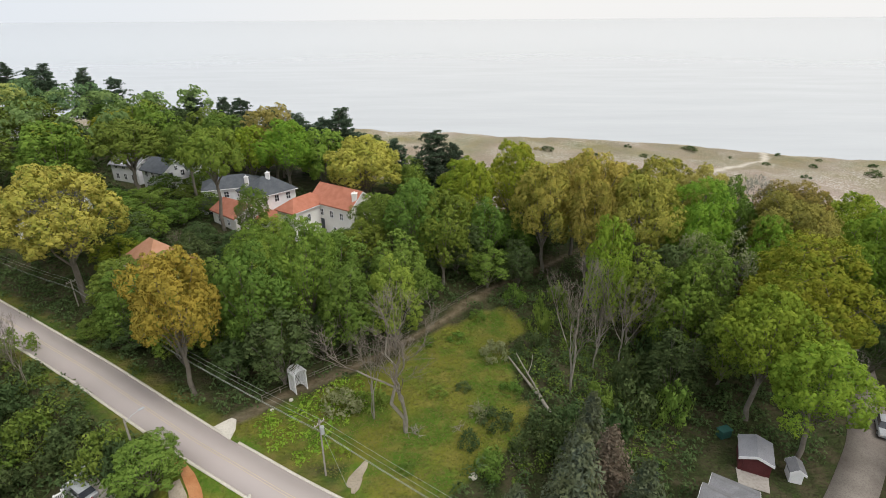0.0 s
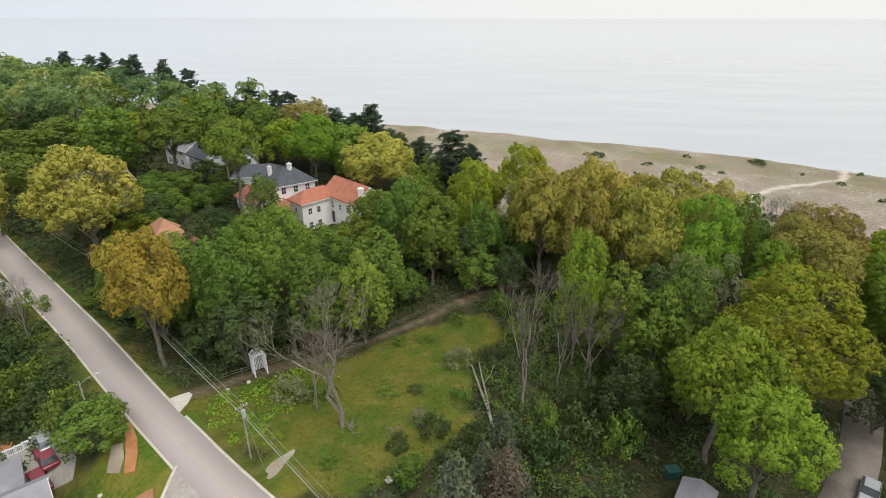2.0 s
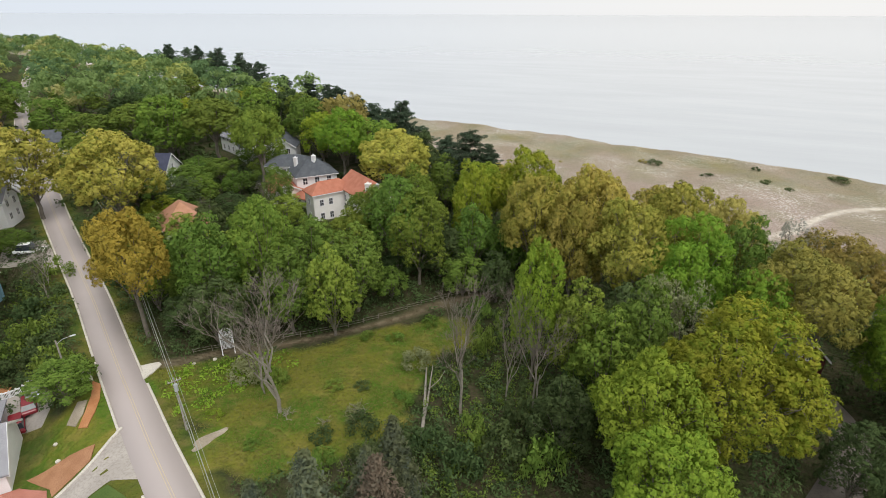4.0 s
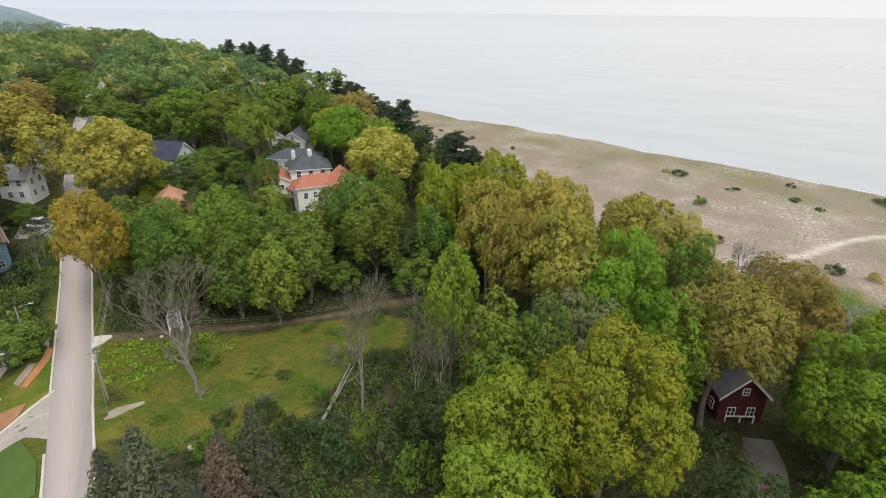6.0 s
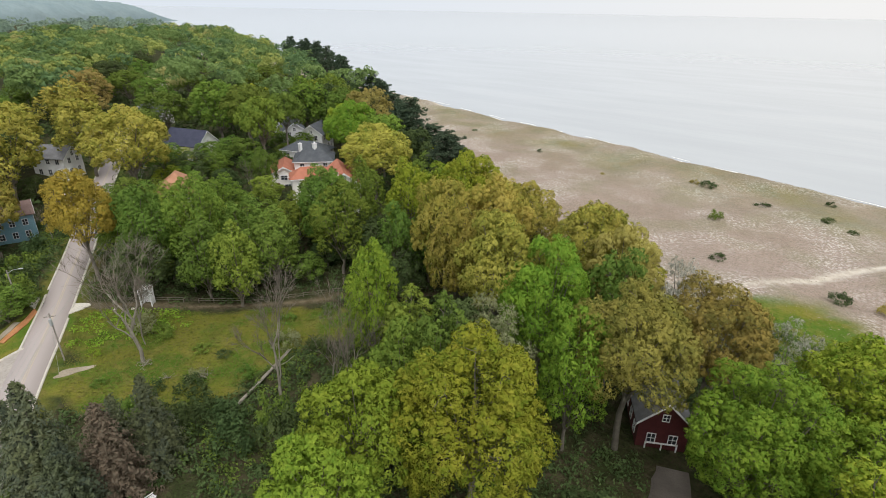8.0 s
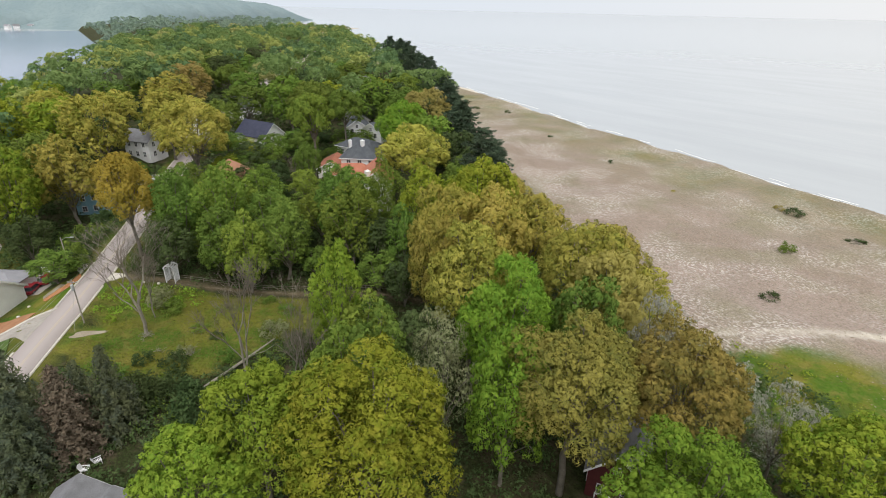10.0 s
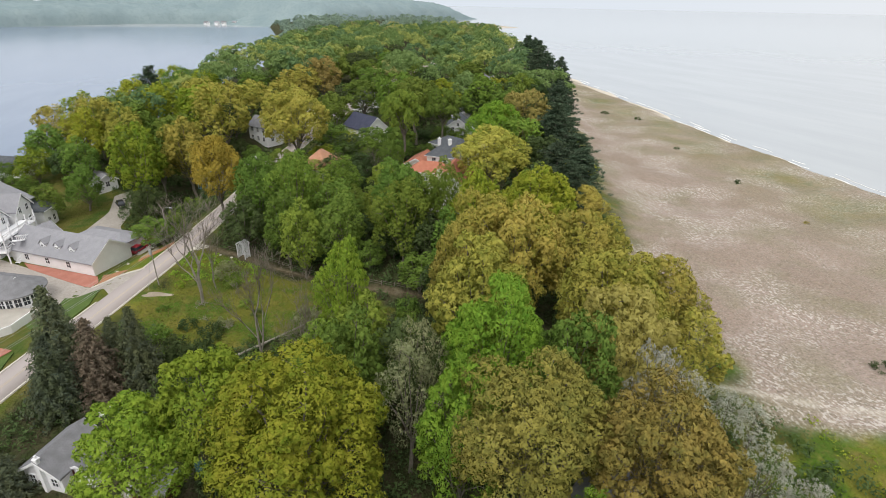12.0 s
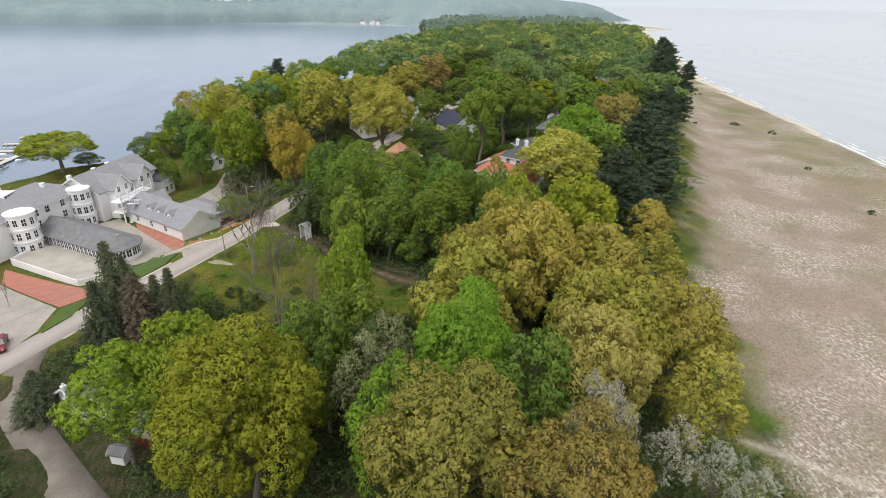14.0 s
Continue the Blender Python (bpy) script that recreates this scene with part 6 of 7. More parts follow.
# garage range with dormers
gar = empty("garage_range", -36.8, 26.5, -1.3, 51.7, "long white single-storey range with dormers and a grey roof", "building")
f = wing_parts(gar, 0, 0, 0, 21.5, 9.2, 2.9, 3.1, WHITE, SHINGLE_PALE, "gable", 0.5)
rows_of(gar, *f, "s", (-6.5, -1.0, 4.5), (0.9,), 1.0, 1.2)
for u in (-2.8, 1.0, 4.8):
    bm = bmesh.new()
    y0, y1, zb, ze, zt = -3.4, -0.9, 3.0, 4.5, 5.3
    lo = [(u - 0.7, y0, zb), (u + 0.7, y0, zb), (u + 0.7, y0, ze), (u, y0, zt), (u - 0.7, y0, ze)]
    fa = [bm.verts.new(q) for q in lo]
    ba = [bm.verts.new((x, y1 if z > zb else y0 + 0.1, z)) for x, y, z in lo]
    bm.faces.new(fa), bm.faces.new(ba[::-1])
    for i in range(5):
        bm.faces.new((fa[i], fa[(i + 1) % 5], ba[(i + 1) % 5], ba[i]))
    bmesh.ops.recalc_face_normals(bm, faces=bm.faces)
    dm = part("dormer", bm, WHITE, gar)
    bm = bmesh.new()
    for s in (-1, 1):
        q = [(u + s * 0.85, y0 - 0.2, ze - 0.12), (u, y0 - 0.2, zt + 0.06), (u, y1 + 0.8, zt + 0.06), (u + s * 0.85, y1 + 0.2, ze - 0.12)]
        vs = [bm.verts.new(v) for v in q] + [bm.verts.new((v[0], v[1], v[2] + 0.12)) for v in q]
        for fc in ((0, 1, 2, 3), (4, 5, 6, 7), (0, 1, 5, 4), (1, 2, 6, 5), (2, 3, 7, 6), (3, 0, 4, 7)):
            bm.faces.new([vs[i] for i in fc])
    bmesh.ops.recalc_face_normals(bm, faces=bm.faces)
    part("dormer_roof", bm, SHINGLE_PALE, dm)
    w_ = window(gar, Matrix.Identity(4), 0, 0, "s", u, 0, 0.6, 0.85)
    w_.matrix_local = pose(u, y0 - 0.01, 3.45)
f2 = wing_parts(gar, -11.5, 0.8, 90, 9.0, 5.0, 2.8, 1.9, WHITE, SHINGLE_PALE, "gable", 0.4)
window(gar, *f2, "w", 0, 0.9, 1.2, 1.1)
wing_parts(gar, 2.0, 7.5, 0, 13, 6.0, 2.5, 1.0, WHITE, SHINGLE_PALE, "hip", 0.4)

# paving round the inn
slab("forecourt", [(-11.0, 37.6), (-20.2, 41.6), (-20.2, 40.2), (-19.1, 37.2), (-20.5, 32.6), (-26, 27.6), (-34.2, 19.4), (-41, 12.6), (-38, 9), (-30, 9), (-14, 24.6), (-17.6, 30), (-14.6, 36.0)], -0.01, PALE_CONCRETE, "pale grey concrete drive before the inn", "drive", down=0.3)
dq = resample([(-20.6, 42.0), (-20.2, 40.2), (-19.1, 37.2), (-20.5, 32.6)], 0.7)
tagged(np_part("kerb", *ribbon(dq, -0.02, 0.28, -0.3, 0.2), CONCRETE), "pale curved concrete kerb along the drive", "kerb", kind="structure")
slab("paver_band", [(-37.5, 17.6), (-34.2, 19.2), (-25.8, 27.4), (-20.9, 32.4), (-22.4, 33.4), (-26.0, 32.6)], 0.05, BRICK, "red brick pavers along the garage range", "paving", down=0.3)
slab("grass_island", [(-18.4, 28.6), (-14.4, 35.4), (-8.9, 34.7), (-4.2, 32.4), (-7, 26.5), (-10.5, 24.5), (-14, 27.6)], 0.08, mat("lawn", (0.075, 0.125, 0.028), (0.105, 0.155, 0.036), 0.3, 0.95, 0.4, 25), "mown green lawn beside the drive", "lawn", down=0.3)
slab("car_park", [(-8.4, 4.8), (5.4, 22.4), (12.8, 23.6), (21, 21.6), (27.5, 25.5), (33, 27), (40, 12), (20, -2), (0, -14), (-19, -9)], -0.01, PALE_CONCRETE, "pale concrete car park before the inn", "car park", down=0.3)
slab("paver_court", [(-14.6, 2.0), (-5.0, 21.0), (1.6, 26.6), (5.2, 22.8), (-8.6, 4.9)], 0.05, BRICK, "red brick paver court below the terrace wall", "paving", down=0.3)
slab("verge_island", [(6.2, 23.4), (2.6, 27.2), (8.8, 26.6), (13.6, 24.6)], 0.16, bpy.data.materials["lawn"], "grass island with a concrete kerb", "lawn", down=0.3)
DECK = mat("weathered_concrete", (0.40, 0.37, 0.33), (0.50, 0.47, 0.42), 0.35, 0.9, 0.25, 16, c3=(0.32, 0.29, 0.25))
terrace = empty("terrace", -17.9, 9.4, -1.3, 0, "raised concrete terrace with a low white wall", "terrace")
bm = bmesh.new()
bm_prism(bm, [(-7.0, -5.6), (1.3, -7.2), (11.7, 10.4), (9.4, 14.0), (3.8, 16.6), (2.0, 12.6)], -0.6, 0.9)
part("deck", bm, DECK, terrace)
bm = bmesh.new()
for (xa, ya), (xb, yb) in (((1.3, -7.2), (11.7, 10.4)), ((11.7, 10.4), (9.4, 14.0)), ((9.4, 14.0), (4.6, 16.2)), ((-5.0, -6.0), (1.3, -7.2))):
    d_ = Vector((xb - xa, yb - ya, 0))
    vs = bm_box(bm, 0, d_.length, -0.02, 0.18, -0.55, 1.5)
    bmesh.ops.transform(bm, matrix=pose(xa, ya, 0, 0, 0, math.degrees(math.atan2(d_.y, d_.x))), verts=vs)
part("parapet", bm, WHITE, terrace)

# drives and planting by the road
slab("mulch_bed", [(-26.4, 33.6), (-23.6, 37.2), (-21.2, 39.0), (-19.7, 37.2), (-20.9, 33.0), (-22.2, 33.6)], 0.05, MULCH, "orange-brown bark mulch bed at the end of the garage range", "planting bed", down=0.3)
slab("parking_bay", [(-44.6, 40.4), (-41.0, 45.8), (-34.6, 42.6), (-32.6, 39.6), (-37.6, 36.2)], 0.03, PALE_CONCRETE, "concrete parking bay behind the garage range", "car park", down=0.3)
SOIL = mat("orange_soil", (0.44, 0.19, 0.08), (0.53, 0.26, 0.12), 0.8, 0.95, 0.4)
slab("soil_strip", [(-31.6, 46.6), (-30.0, 46.6), (-27.6, 44.6), (-26.0, 42.7), (-24.7, 40.6), (-25.9, 40.2), (-27.4, 42.4), (-29.2, 44.6)], 0.05, SOIL, "bare orange soil strip beside the lawn", "soil", down=0.3)
slab("sand_strip", [(-30.0, 43.2), (-28.9, 43.8), (-27.3, 42.0), (-26.6, 40.3), (-28.4, 40.3)], 0.03, SAND, "patchy pale sand beside the soil strip", "sand", down=0.3)
slab("soil_bank", [(-48.6, 43.2), (-45.6, 43.6), (-44.8, 42.4), (-46.6, 41.6)], 0.06, SOIL, "bare orange soil bank under the bushes", "soil", down=0.3)
railing = empty("white_railing", 0, 0, 0, 0, "white wooden railing round the parking bay", "railing")
for i in range(8):
    a_, b_ = Vector((-44.4, 40.8, 0)), Vector((-40.6, 46.2, 0))
    p0, p1 = a_.lerp(b_, i / 8), a_.lerp(b_, (i + 1) / 8)
    ln_ = (p1 - p0).length
    base_ = pose(p0.x, p0.y, gz(p0.x, p0.y), 0, 0, math.degrees(math.atan2(p1.y - p0.y, p1.x - p0.x)))
    for nm_, bx in (("post", (-0.08, 0.08, -0.08, 0.08, -0.3, 1.25)), ("top_rail", (0.08, ln_ - 0.08, -0.09, 0.09, 1.0, 1.14)), ("bottom_rail", (0.08, ln_ - 0.08, -0.05, 0.05, 0.12, 0.22))):
        bm = bmesh.new()
        bm_box(bm, *bx, 0.01)
        part(nm_, bm, WHITE, railing).matrix_local = base_
    for k_ in range(4):
        bm = bmesh.new()
        xx = ln_ * (k_ + 1) / 5
        bm_box(bm, xx - 0.04, xx + 0.04, -0.03, 0.03, 0.22, 1.0)
        part("baluster", bm, WHITE, railing).matrix_local = base_
slab("back_drive", [(-43, 30), (-50, 25), (-64, 29), (-72, 29.5), (-74, 33), (-64, 34.5), (-53, 33), (-44, 35)], 0.03, PALE_CONCRETE, "pale concrete drive behind the garage range", "drive", down=0.3)
slab("house_drive", [(-63.6, 64.4), (-70.5, 68.2), (-76, 70.5), (-83, 66.5), (-79, 62.5), (-71, 65.0), (-64.4, 62.6)], 0.03, PALE_CONCRETE, "pale concrete house drive off the road", "drive", down=0.3)
for pts in ([(-28.6, 51.4), (-25.6, 49.6), (-25.6, 51.4), (-26.2, 53.2), (-26.9, 53.4)], [(-31.4, 46.6), (-34.6, 48.4), (-36.6, 46.9), (-36.4, 46.2), (-33.6, 46.2)]):
    slab("crossing_ramp", pts, 0.08, CONCRETE, "pale flared concrete ramp where the trail meets the road", "ramp", down=0.3)
bm = bmesh.new()
rg = random.Random(4)
pts = []
for i in range(18):
    a_ = i / 18 * 6.283
    r_ = 1.0 + 0.25 * math.sin(3 * a_ + 1) + rg.uniform(-0.12, 0.12)
    pts.append((-9.5 + 0.5 * r_ * math.cos(a_) + 0.75 * r_ * math.sin(a_), 45.0 + 2.3 * r_ * math.cos(a_) - 0.2 * r_ * math.sin(a_)))
bm_prism(bm, pts, lambda x, y: gz(x, y) - 0.3, lambda x, y: gz(x, y) + 0.06)
tagged(bm_obj("sand_patch", bm, SAND), "bare pale sand patch in the roadside grass", "sand", kind="structure")


# ---- arbor ----
arbor = empty("arbor", -20.2, 60.0, gz(-20.2, 60), 48, "white lattice garden arbor over the trail", "arbor")
for sx in (-0.75, 0.75):
    for sy in (-0.65, 0.65):
        bm = bmesh.new()
        bm_box(bm, sx - 0.06, sx + 0.06, sy - 0.06, sy + 0.06, -0.3, 2.5, 0.01)
        part("post", bm, WHITE, arbor)
    lt = bmesh.new()
    for i in range(13):
        z = 0.15 + i * 0.185
        bm_box(lt, sx - 0.02, sx + 0.02, -0.6, 0.6, z, z + 0.06)
    for i in range(1, 8):
        y = -0.65 + i * 0.1625
        bm_box(lt, sx - 0.035, sx - 0.005, y - 0.025, y + 0.025, 0.1, 2.45)
    part("lattice_side", lt, WHITE, arbor)
for sy in (-0.72, 0.72):
    bm = bmesh.new()
    for i in range(8):
        a0, a1 = math.pi * i / 8, math.pi * (i + 1) / 8
        p0, p1 = Vector((-0.8 * math.cos(a0), sy, 2.5 + 0.55 * math.sin(a0))), Vector((-0.8 * math.cos(a1), sy, 2.5 + 0.55 * math.sin(a1)))
        vs = bm_box(bm, 0, (p1 - p0).length + 0.02, -0.05, 0.05, -0.05, 0.06)
        bmesh.ops.transform(bm, matrix=Matrix.Translation(p0) @ (p1 - p0).to_track_quat("X", "Z").to_matrix().to_4x4(), verts=vs)
    part("arch", bm, WHITE, arbor)
lt = bmesh.new()
for i in range(13):
    bm_box(lt, -0.69, 0.69, 0.62, 0.66, 0.15 + i * 0.185, 0.21 + i * 0.185)
for i in range(1, 8):
    bm_box(lt, -0.775 + i * 0.19, -0.725 + i * 0.19, 0.66, 0.69, 0.1, 2.45)
part("lattice_back", lt, WHITE, arbor)
for i in range(13):
    a0 = math.pi * (i + 0.5) / 13
    bm = bmesh.new()
    bm_box(bm, -0.04, 0.04, -0.85, 0.85, -0.03, 0.03)
    s_ = part("slat", bm, WHITE, arbor)
    s_.matrix_local = pose(-0.82 * math.cos(a0), 0, 2.56 + 0.57 * math.sin(a0), 0, math.degrees(a0) - 90, 0)

arbor.scale = (1.15, 1.15, 1.15)

# rail fence beside the trail
fence = empty("trail_fence", 0, 0, 0, 0, "low weathered post and rail fence along the trail", "fence")
tq = resample(TRAIL[:7], 2.6)[2:24]
tn = side(tq)
fp = [(x + a * 1.25, y + b * 1.25) for (x, y), (a, b) in zip(tq, tn)]
post = None
for i, (x, y) in enumerate(fp):
    bm = bmesh.new()
    bm_box(bm, -0.05, 0.05, -0.05, 0.05, -0.3, 0.95, 0.015)
    p_ = part("post", bm, BARK, fence)
    p_.matrix_local = pose(x, y, gz(x, y), 0, 0, 40)
    if i:
        x0, y0 = fp[i - 1]
        a_, b_ = Vector((x0, y0, gz(x0, y0))), Vector((x, y, gz(x, y)))
        for z in (0.45, 0.85):
            bm = bmesh.new()
            bm_box(bm, 0, (b_ - a_).length, -0.02, 0.02, z - 0.03, z + 0.03)
            r_ = part("rail", bm, BARK, fence)
            r_.matrix_local = Matrix.Translation(a_) @ pose(0, 0, 0, 0, 0, math.degrees(math.atan2(b_.y - a_.y, b_.x - a_.x)))


# ---- poles and wires ----
def utility_pole(x, y, top, turn, label, can=True):
    g = gz(x, y)
    ob = empty("utility_pole", x, y, g, turn, label, "utility pole", "utility poles")
    h = top - g
    np_part("shaft", *tube([(0, 0, -0.5), (0.03, 0, h * 0.5), (0, 0, h)], [0.115, 0.1, 0.085], 10), POLE_WOOD, ob)
    bm = bmesh.new()
    bm_box(bm, -0.05, 0.05, -0.75, 0.75, h - 0.55, h - 0.44, 0.01)
    ar = part("cross_arm", bm, POLE_WOOD, ob)
    for y_ in (-0.65, -0.25, 0.25, 0.65):
        bm = bmesh.new()
        bm_cyl(bm, 0, y_, h - 0.42, h - 0.22, 0.05, 0.035, 8)
        part("insulator", bm, CONCRETE, ar)
    if can:
        bm = bmesh.new()
        bm_cyl(bm, 0.32, 0, h - 1.7, h - 0.8, 0.22, 0.22, 14)
        bm_cyl(bm, 0.32, 0, h - 0.8, h - 0.72, 0.24, 0.2, 14)
        part("transformer", bm, mat("grey_metal", (0.42, 0.44, 0.45), (0.5, 0.52, 0.53), 1, 0.5), ob)
    return Vector((x, y, top))


POLES = [(-150, 124.5, 10.0), (-104, 99.0, 10.0), (-60.5, 75.6, 10.0), (-13.0, 45.0, 9.4), (38.0, 12.0, 9.8), (85, -15, 10)]
tops = [utility_pole(x, y, t, -30, "weathered wooden utility pole with a crossarm and wires", i == 3) for i, (x, y, t) in enumerate(POLES)]
across = Vector((0.5, 0.87, 0))
for a, b in zip(tops, tops[1:]):
    for off, dz, r in ((-0.3, -0.2, 0.017), (0.3, -0.2, 0.017), (0.0, -1.5, 0.028), (0.05, -1.75, 0.022)):
        t = np.linspace(0, 1, 14)[:, None]
        p = np.array(a + across * off) * (1 - t) + np.array(b + across * off) * t
        p[:, 2] += dz - 1.1 * 4 * t[:, 0] * (1 - t[:, 0])
        w_ = np_part("overhead_wire", *tube(p, np.full(14, r), 4), CABLE)
        tagged(w_, "thin overhead wire slung between utility poles", "wire", "overhead wires")
w_ = np_part("guy_wire", *tube([(-13.0, 45.0, 8.6), (-10.2, 43.4, 1.2)], [0.02, 0.02], 4), CABLE)
tagged(w_, "thin guy wire staying the utility pole", "wire")


def street_lamp(x, y, rot):
    g = gz(x, y)
    ob = empty("street_lamp", x, y, g, rot, "slim street lamp on a wooden pole by the drive", "street lamp")
    np_part("shaft", *tube([(0, 0, -0.4), (0, 0, 7.2)], [0.13, 0.1], 10), POLE_WOOD, ob)
    np_part("arm", *tube([(0, 0, 6.6), (0.8, 0, 7.1), (1.8, 0, 7.2)], [0.04, 0.035, 0.03], 6), SILVER, ob)
    bm = bmesh.new()
    bm_box(bm, 1.6, 2.3, -0.13, 0.13, 7.12, 7.28, 0.04)
    part("lamp_head", bm, SILVER, ob)


street_lamp(-34.2, 45.2, 60)


# ---- fallen trunk, brush, stones ----
rng = np.random.default_rng(77)
log = empty("fallen_trunk", 0, 0, 0, 0, "pale barkless forked trunk fallen across the grass", "fallen tree")
np_part("stem", *tube([(14.3, 54.8, 0.9), (12.7, 59.2, 1.15), (10.9, 63.6, 1.35), (9.2, 67.8, 1.6)], [0.26, 0.22, 0.17, 0.1], 9), BARK_PALE, log)
np_part("fork", *tube([(13.3, 57.6, 1.1), (12.3, 61.2, 1.5), (11.2, 64.6, 1.9), (10.3, 67.6, 2.4)], [0.17, 0.15, 0.11, 0.06], 8), BARK_PALE, log)
np_part("branch", *tube([(11.6, 63.6, 1.75), (12.3, 65.2, 2.2), (12.6, 66.6, 2.9)], [0.07, 0.05, 0.025], 6), BARK_PALE, log)


def brush(x, y, n, r, label):
    parts = []
    for i in range(n):
        a_ = rng.uniform(0, 6.283)
        p0 = np.array([rng.normal() * r * 0.3, rng.normal() * r * 0.3, rng.uniform(0.05, 0.5)])
        parts.append(limb(p0, p0 + np.array([math.cos(a_), math.sin(a_), rng.uniform(-0.1, 0.7)]) * r * rng.uniform(0.3, 0.9), 0.032, 0.012, 0.1, rng, 4, 4))
    ob = np_part("brush_pile", *np_join(parts), BARK_PALE)
    ob.location = (x, y, gz(x, y))
    tagged(ob, label, "brush pile", "brush piles")


brush(-3.6, 52.2, 34, 1.3, "pile of pale dead branches at the leafless tree's foot")
brush(4.6, 56.4, 32, 1.6, "tangle of pale dead twigs in the grass")
brush(8.6, 47.8, 30, 1.6, "tangle of pale dead twigs beside the bushes")
brush(1.6, 53.0, 22, 1.0, "small heap of grey dead branches in the grass")


def boulder(x, y, r, label, material=None):
    bm = bmesh.new()
    bmesh.ops.create_icosphere(bm, subdivisions=2, radius=r)
    for v in bm.verts:
        v.co *= 1 + 0.22 * noise.noise(v.co * 2.2 / r + Vector((x, y, 0)))
        v.co.z *= 0.7
    ob = bm_obj("boulder", bm, material or CONCRETE)
    ob.location = (x, y, gz(x, y) + r * 0.3)
    tagged(ob, label, "boulder", "boulders")


for x, y, r in ((-24.6, 36.4, 0.3), (-27.4, 38.0, 0.28), (-20.6, 57.6, 0.3), (-22.5, 55.5, 0.25), (3.4, 45.6, 0.5)):
    boulder(x, y, r, "pale rounded boulder in the planting")


# ---- vehicles, bins ----
def vehicle(name, x, y, rot, paint, label, length=4.5, width=1.8, height=1.45, kind="car"):
    g = gz(x, y) + 0.05
    ob = empty(name, x, y, g, rot, label, kind)
    a, b = length / 2, width / 2
    bm = bmesh.new()
    bm_box(bm, -a, a, -b, b, 0.28, 0.85, 0.12)
    part("body", bm, paint, ob)
    bm = bmesh.new()
    lo = [(-a * 0.82, -b * 0.92), (a * 0.42, -b * 0.92), (a * 0.42, b * 0.92), (-a * 0.82, b * 0.92)]
    hi = [(-a * 0.62, -b * 0.74), (a * 0.12, -b * 0.74), (a * 0.12, b * 0.74), (-a * 0.62, b * 0.74)]
    l_ = [bm.verts.new((*q, 0.84)) for q in lo]
    h_ = [bm.verts.new((*q, height - 0.05)) for q in hi]
    for i in range(4):
        bm.faces.new((l_[i], l_[(i + 1) % 4], h_[(i + 1) % 4], h_[i]))
    bm.faces.new(h_), bm.faces.new(l_[::-1])
    part("cabin_glass", bm, GLASS, ob)
    bm = bmesh.new()
    bm_box(bm, -a * 0.62, a * 0.12, -b * 0.75, b * 0.75, height - 0.07, height, 0.02)
    part("roof", bm, paint, ob)
    for sx in (-a * 0.62, a * 0.62):
        for sy in (-b + 0.1, b - 0.1):
            bm = bmesh.new()
            bmesh.ops.create_cone(bm, cap_ends=True, segments=18, radius1=0.33, radius2=0.33, depth=0.22, matrix=pose(0, 0, 0, 90))
            w_ = part("wheel", bm, BLACK, ob)
            w_.location = (sx, sy, 0.3)
            bm = bmesh.new()
            bmesh.ops.create_cone(bm, cap_ends=True, segments=14, radius1=0.2, radius2=0.2, depth=0.24, matrix=pose(0, 0, 0, 90))
            part("rim", bm, SILVER, w_)
    for sy in (-b * 0.7, b * 0.7):
        bm = bmesh.new()
        bm_box(bm, a - 0.06, a + 0.02, sy - 0.16, sy + 0.16, 0.58, 0.72, 0.02)
        part("headlight", bm, CONCRETE, ob)
    return ob


vehicle("parked_car", 54.8, 54.4, -120, SILVER, "silver car parked on the gravel lane")
vehicle("parked_car", -38.2, 41.6, 150, RED_PAINT, "bright red car parked behind the white railing")
vehicle("parked_car", -36.4, 38.8, 150, RED_PAINT, "faded red car parked behind the white railing")
vehicle("parked_car", -40.4, 43.6, 150, SILVER, "silver car parked behind the white railing")
vehicle("parked_car", 16.7, 20.6, 25, RED_PAINT, "dark red car in the concrete car park")
vehicle("parked_car", -66.5, 31.6, 20, BLACK, "black car parked on the concrete drive")
vehicle("parked_van", -74.6, 66.6, 32, WHITE, "white van parked beside the road", 5.4, 2.0, 2.0, "van")
bm = bmesh.new()
bm_box(bm, -0.75, 0.75, -0.5, 0.5, 0, 1.1, 0.06)
bm_box(bm, -0.8, 0.8, -0.55, 0.55, 1.1, 1.2, 0.04)
bn = bm_obj("refuse_bin", bm, BIN_GREEN)
bn.matrix_world = pose(34.4, 53.0, gz(34.4, 53), 0, 0, 20)
tagged(bn, "green plastic refuse bin at the wood's edge", "bin")


def garden_chair(x, y, rot):
    """A slatted garden chair with a leaning back."""
    ob = empty("garden_chair", x, y, gz(x, y), rot, "pale weathered wooden garden chair on the grass", "chair", "garden chairs")
    for sx in (-0.33, 0.33):
        for sy, h_ in ((-0.35, 0.42), (0.3, 0.34)):
            bm = bmesh.new()
            bm_box(bm, sx - 0.04, sx + 0.04, sy - 0.04, sy + 0.04, -0.05, h_, 0.008)
            part("leg", bm, WHITE, ob)
        bm = bmesh.new()
        bm_box(bm, sx - 0.08, sx + 0.08, -0.45, 0.4, 0.58, 0.62, 0.008)
        part("armrest", bm, WHITE, ob)
    for i in range(5):
        bm = bmesh.new()
        bm_box(bm, -0.34, 0.34, -0.42 + i * 0.15, -0.3 + i * 0.15, 0.40 - i * 0.02, 0.43 - i * 0.02)
        part("seat_slat", bm, WHITE, ob)
        bm = bmesh.new()
        bm_box(bm, -0.06, 0.06, -0.015, 0.015, 0, 0.85 - 0.05 * abs(i - 2))
        q_ = part("back_slat", bm, WHITE, ob)
        q_.matrix_local = pose(-0.28 + i * 0.14, 0.3, 0.32, -22, 0, 0)


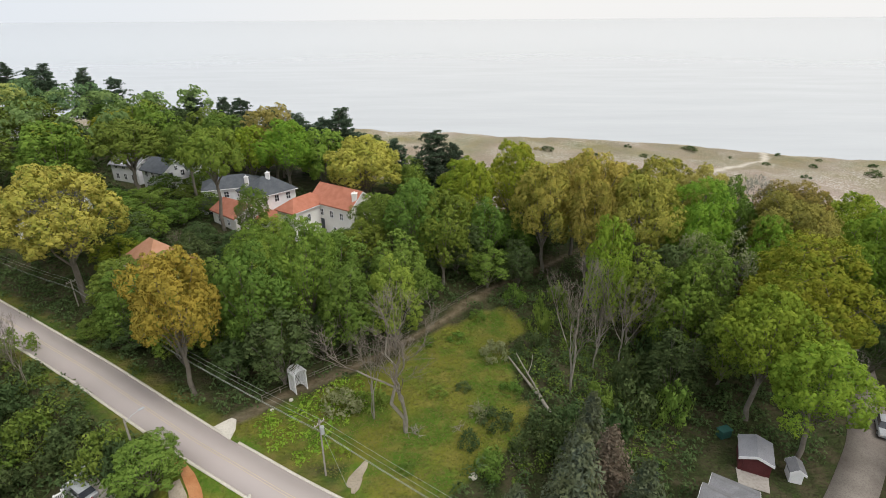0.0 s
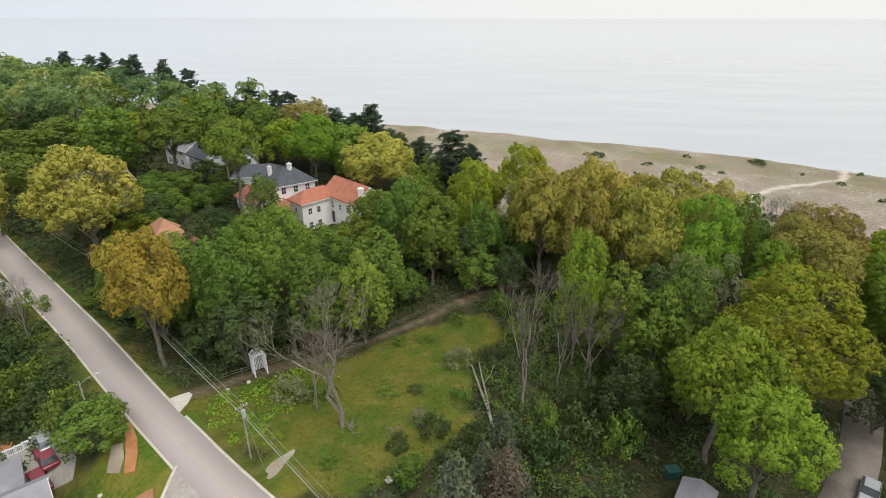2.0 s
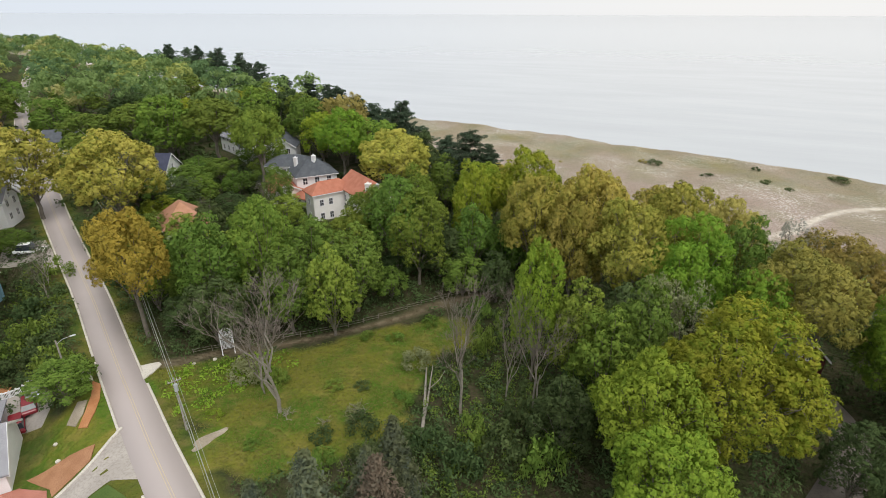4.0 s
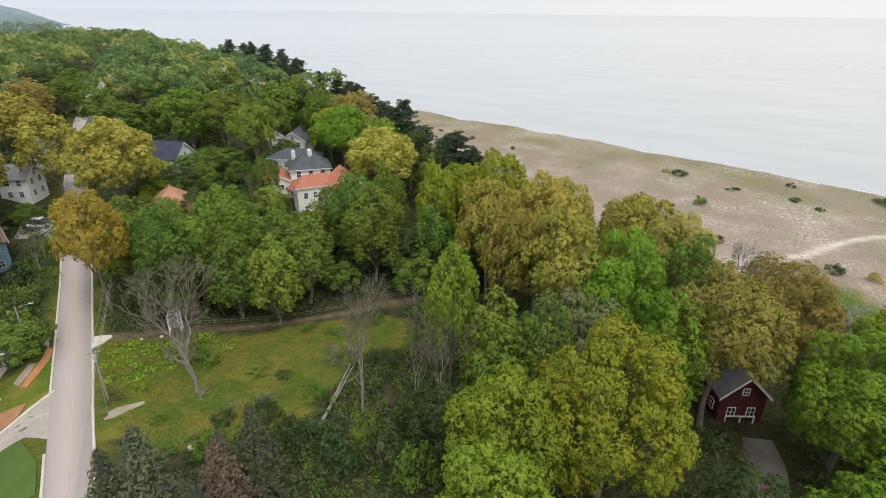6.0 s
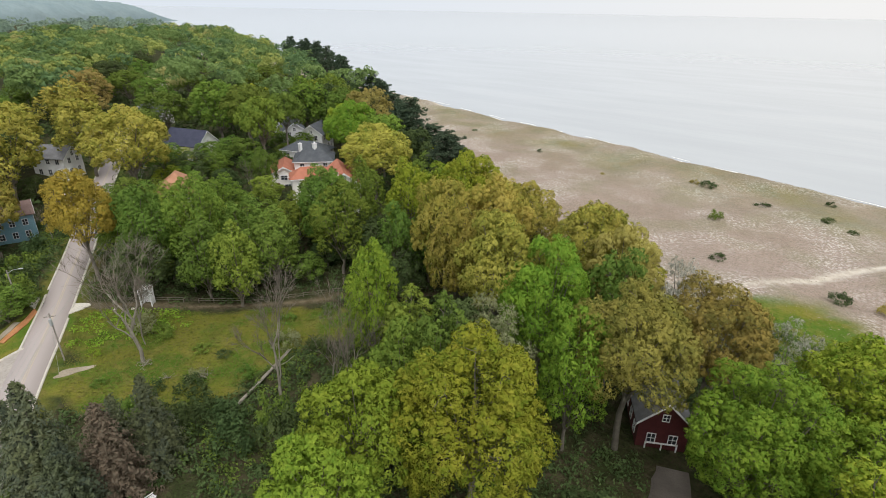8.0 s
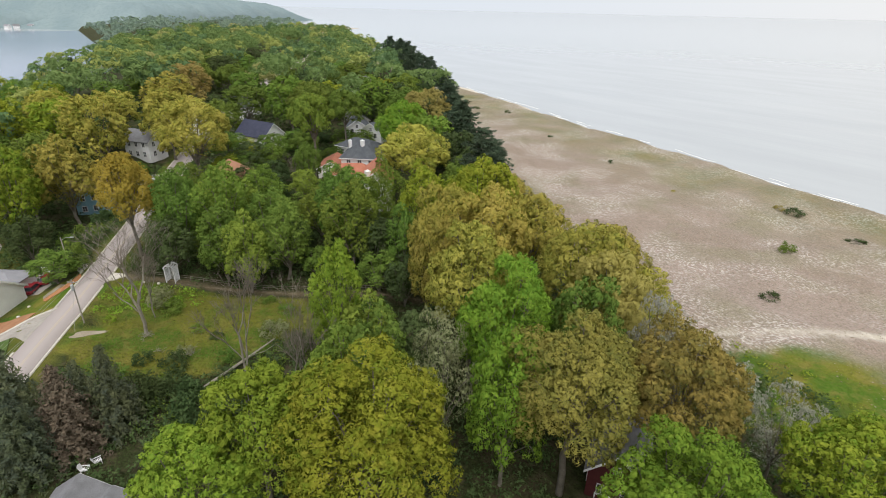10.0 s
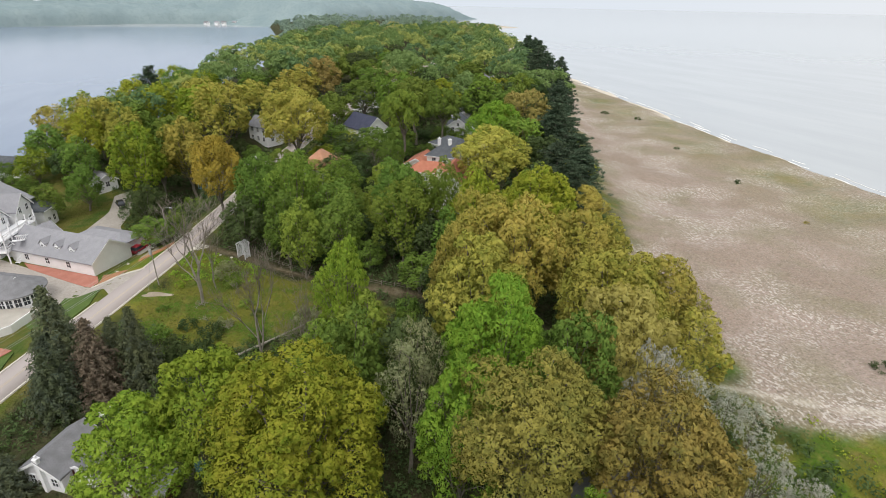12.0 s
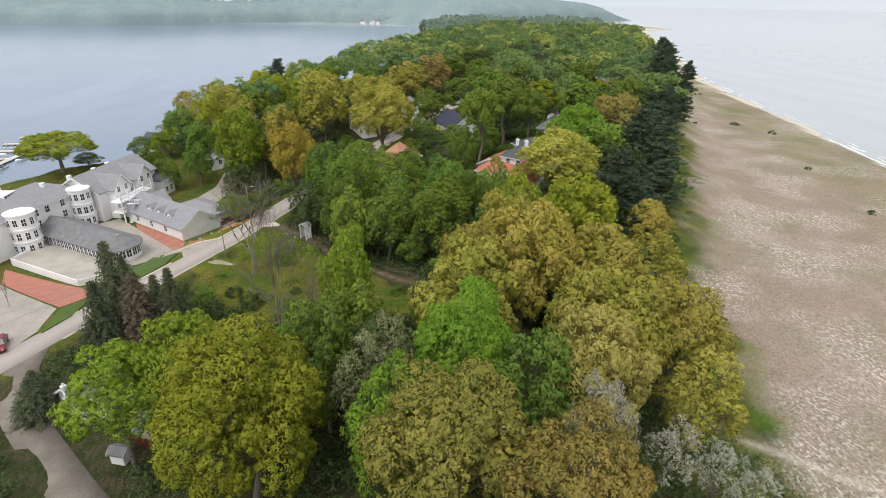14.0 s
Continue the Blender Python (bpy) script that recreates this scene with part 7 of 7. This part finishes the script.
garden_chair(20.6, 41.2, 150)
garden_chair(20.0, 42.5, 185)


# ---- docks on the inland lake ----
dock = empty("dock", -104, -46, LAKE, 0, "pale wooden boat docks on the inland lake", "dock")
for x0, x1, y0, y1 in ((-30, 26, -1, 1), (-26, -24, -14, -1), (-16, -14, -14, -1), (-6, -4, -14, -1), (4, 6, -14, -1), (14, 16, -14, -1)):
    bm = bmesh.new()
    bm_box(bm, x0, x1, y0, y1, 0.45, 0.6)
    for i in range(3):
        for s in (0.1, 0.9):
            xx, yy = x0 + (x1 - x0) * (0.1 + 0.4 * i), y0 + (y1 - y0) * s
            bm_cyl(bm, xx, yy, -1.5, 0.9, 0.12, 0.12, 8)
    part("walkway", bm, CONCRETE, dock)


def motor_boat(x, y, rot, length):
    """A small moored boat: hull with a raked bow, cockpit well, windscreen and outboard."""
    ob = empty("motor_boat", x, y, LAKE + 0.05, rot, "small white motor boat moored at the wooden docks", "boat", "moored boats")
    a, b = length / 2, length * 0.17
    sec = [(-a, b * 0.92), (-a * 0.2, b), (a * 0.45, b * 0.8), (a * 0.8, b * 0.4), (a, 0.04)]
    bm = bmesh.new()
    lo = [bm.verts.new((x_, s * w_ * 0.7, -0.25)) for s, it in ((1, sec), (-1, sec[::-1])) for x_, w_ in it]
    hi = [bm.verts.new((x_, s * w_, 0.55 + 0.15 * (x_ > 0))) for s, it in ((1, sec), (-1, sec[::-1])) for x_, w_ in it]
    n_ = len(lo)
    for i in range(n_):
        bm.faces.new((lo[i], lo[(i + 1) % n_], hi[(i + 1) % n_], hi[i]))
    bm.faces.new(lo[::-1]), bm.faces.new(hi)
    bmesh.ops.recalc_face_normals(bm, faces=bm.faces)
    part("hull", bm, WHITE, ob)
    bm = bmesh.new()
    bm_box(bm, -a * 0.85, a * 0.2, -b * 0.7, b * 0.7, 0.56, 0.66, 0.02)
    part("cockpit", bm, SHINGLE_DARK, ob, "dark cockpit cover")
    bm = bmesh.new()
    bm_box(bm, a * 0.2, a * 0.26, -b * 0.7, b * 0.7, 0.6, 1.15, 0.02)
    part("windscreen", bm, GLASS, ob)
    bm = bmesh.new()
    bm_box(bm, -a - 0.35, -a, -0.2, 0.2, 0.2, 1.0, 0.06)
    part("outboard_motor", bm, BLACK, ob)


for x, y, rot, ln in ((-125, -54, 92, 6.5), (-115, -54.5, 88, 6.0), (-104.5, -54, 90, 7.0), (-95, -54.5, 93, 6.0), (-111, -42.5, 2, 6.5), (-99, -42.5, -3, 7.0), (-88, -42.8, 4, 6.0)):
    motor_boat(x, y, rot, ln)


# ---- surf line ----
FOAM = mat("surf_foam", (0.74, 0.73, 0.70), (0.82, 0.82, 0.80), 0.2, 0.9, 0.2)
rng = np.random.default_rng(31)
for k, (off, wid) in enumerate(((0.5, 0.8), (3.2, 0.6), (6.5, 0.45))):
    xs = np.arange(-330, 260, 1.5)
    y_ = np.interp(xs, nx_, ny_) + off + 0.9 * wob(xs, xs * 0.3, 37, k) + 0.4 * wob(xs, xs, 11, k)
    wd = wid * np.clip(0.4 + 0.9 * wob(xs, xs * 0.7, 29, 2 + k), 0.0, 1.6)
    v = np.stack([np.stack([xs, y_ - wd, 0 * xs + LAKE + 0.02], 1), np.stack([xs, y_, 0 * xs + LAKE + 0.12], 1), np.stack([xs, y_ + wd, 0 * xs + LAKE + 0.02], 1)], 1).reshape(-1, 3)
    fs = np.array([(i * 3 + j, i * 3 + j + 3, i * 3 + j + 4, i * 3 + j + 1) for i in range(len(xs) - 1) for j in (0, 1) if wd[i] > 0.05 and wd[i + 1] > 0.05])
    tagged(np_part("surf", v, fs, FOAM), "thin white line of surf along the beach", "surf", kind="stuff")

# cottages along the far shore
rg = random.Random(9)
for i in range(13):
    t = i / 12
    y = 40 + 220 * t + rg.uniform(-7, 7)
    x = float(np.interp(y, [-480, -350, -210, -90, 20, 150, 280], [-900, -905, -1020, -1115, -1130, -1090, -1070])) + rg.uniform(2, 16)
    cottage("far_cottage", x, y, 60 + rg.uniform(-30, 50), rg.uniform(7, 11), 6, rg.uniform(2.6, 4.0), 2.2, WHITE, SHINGLE_PALE if i % 2 else SHINGLE, "small pale lakeside house on the far shore", 3, 2, 1, base=LAKE + 0.8)
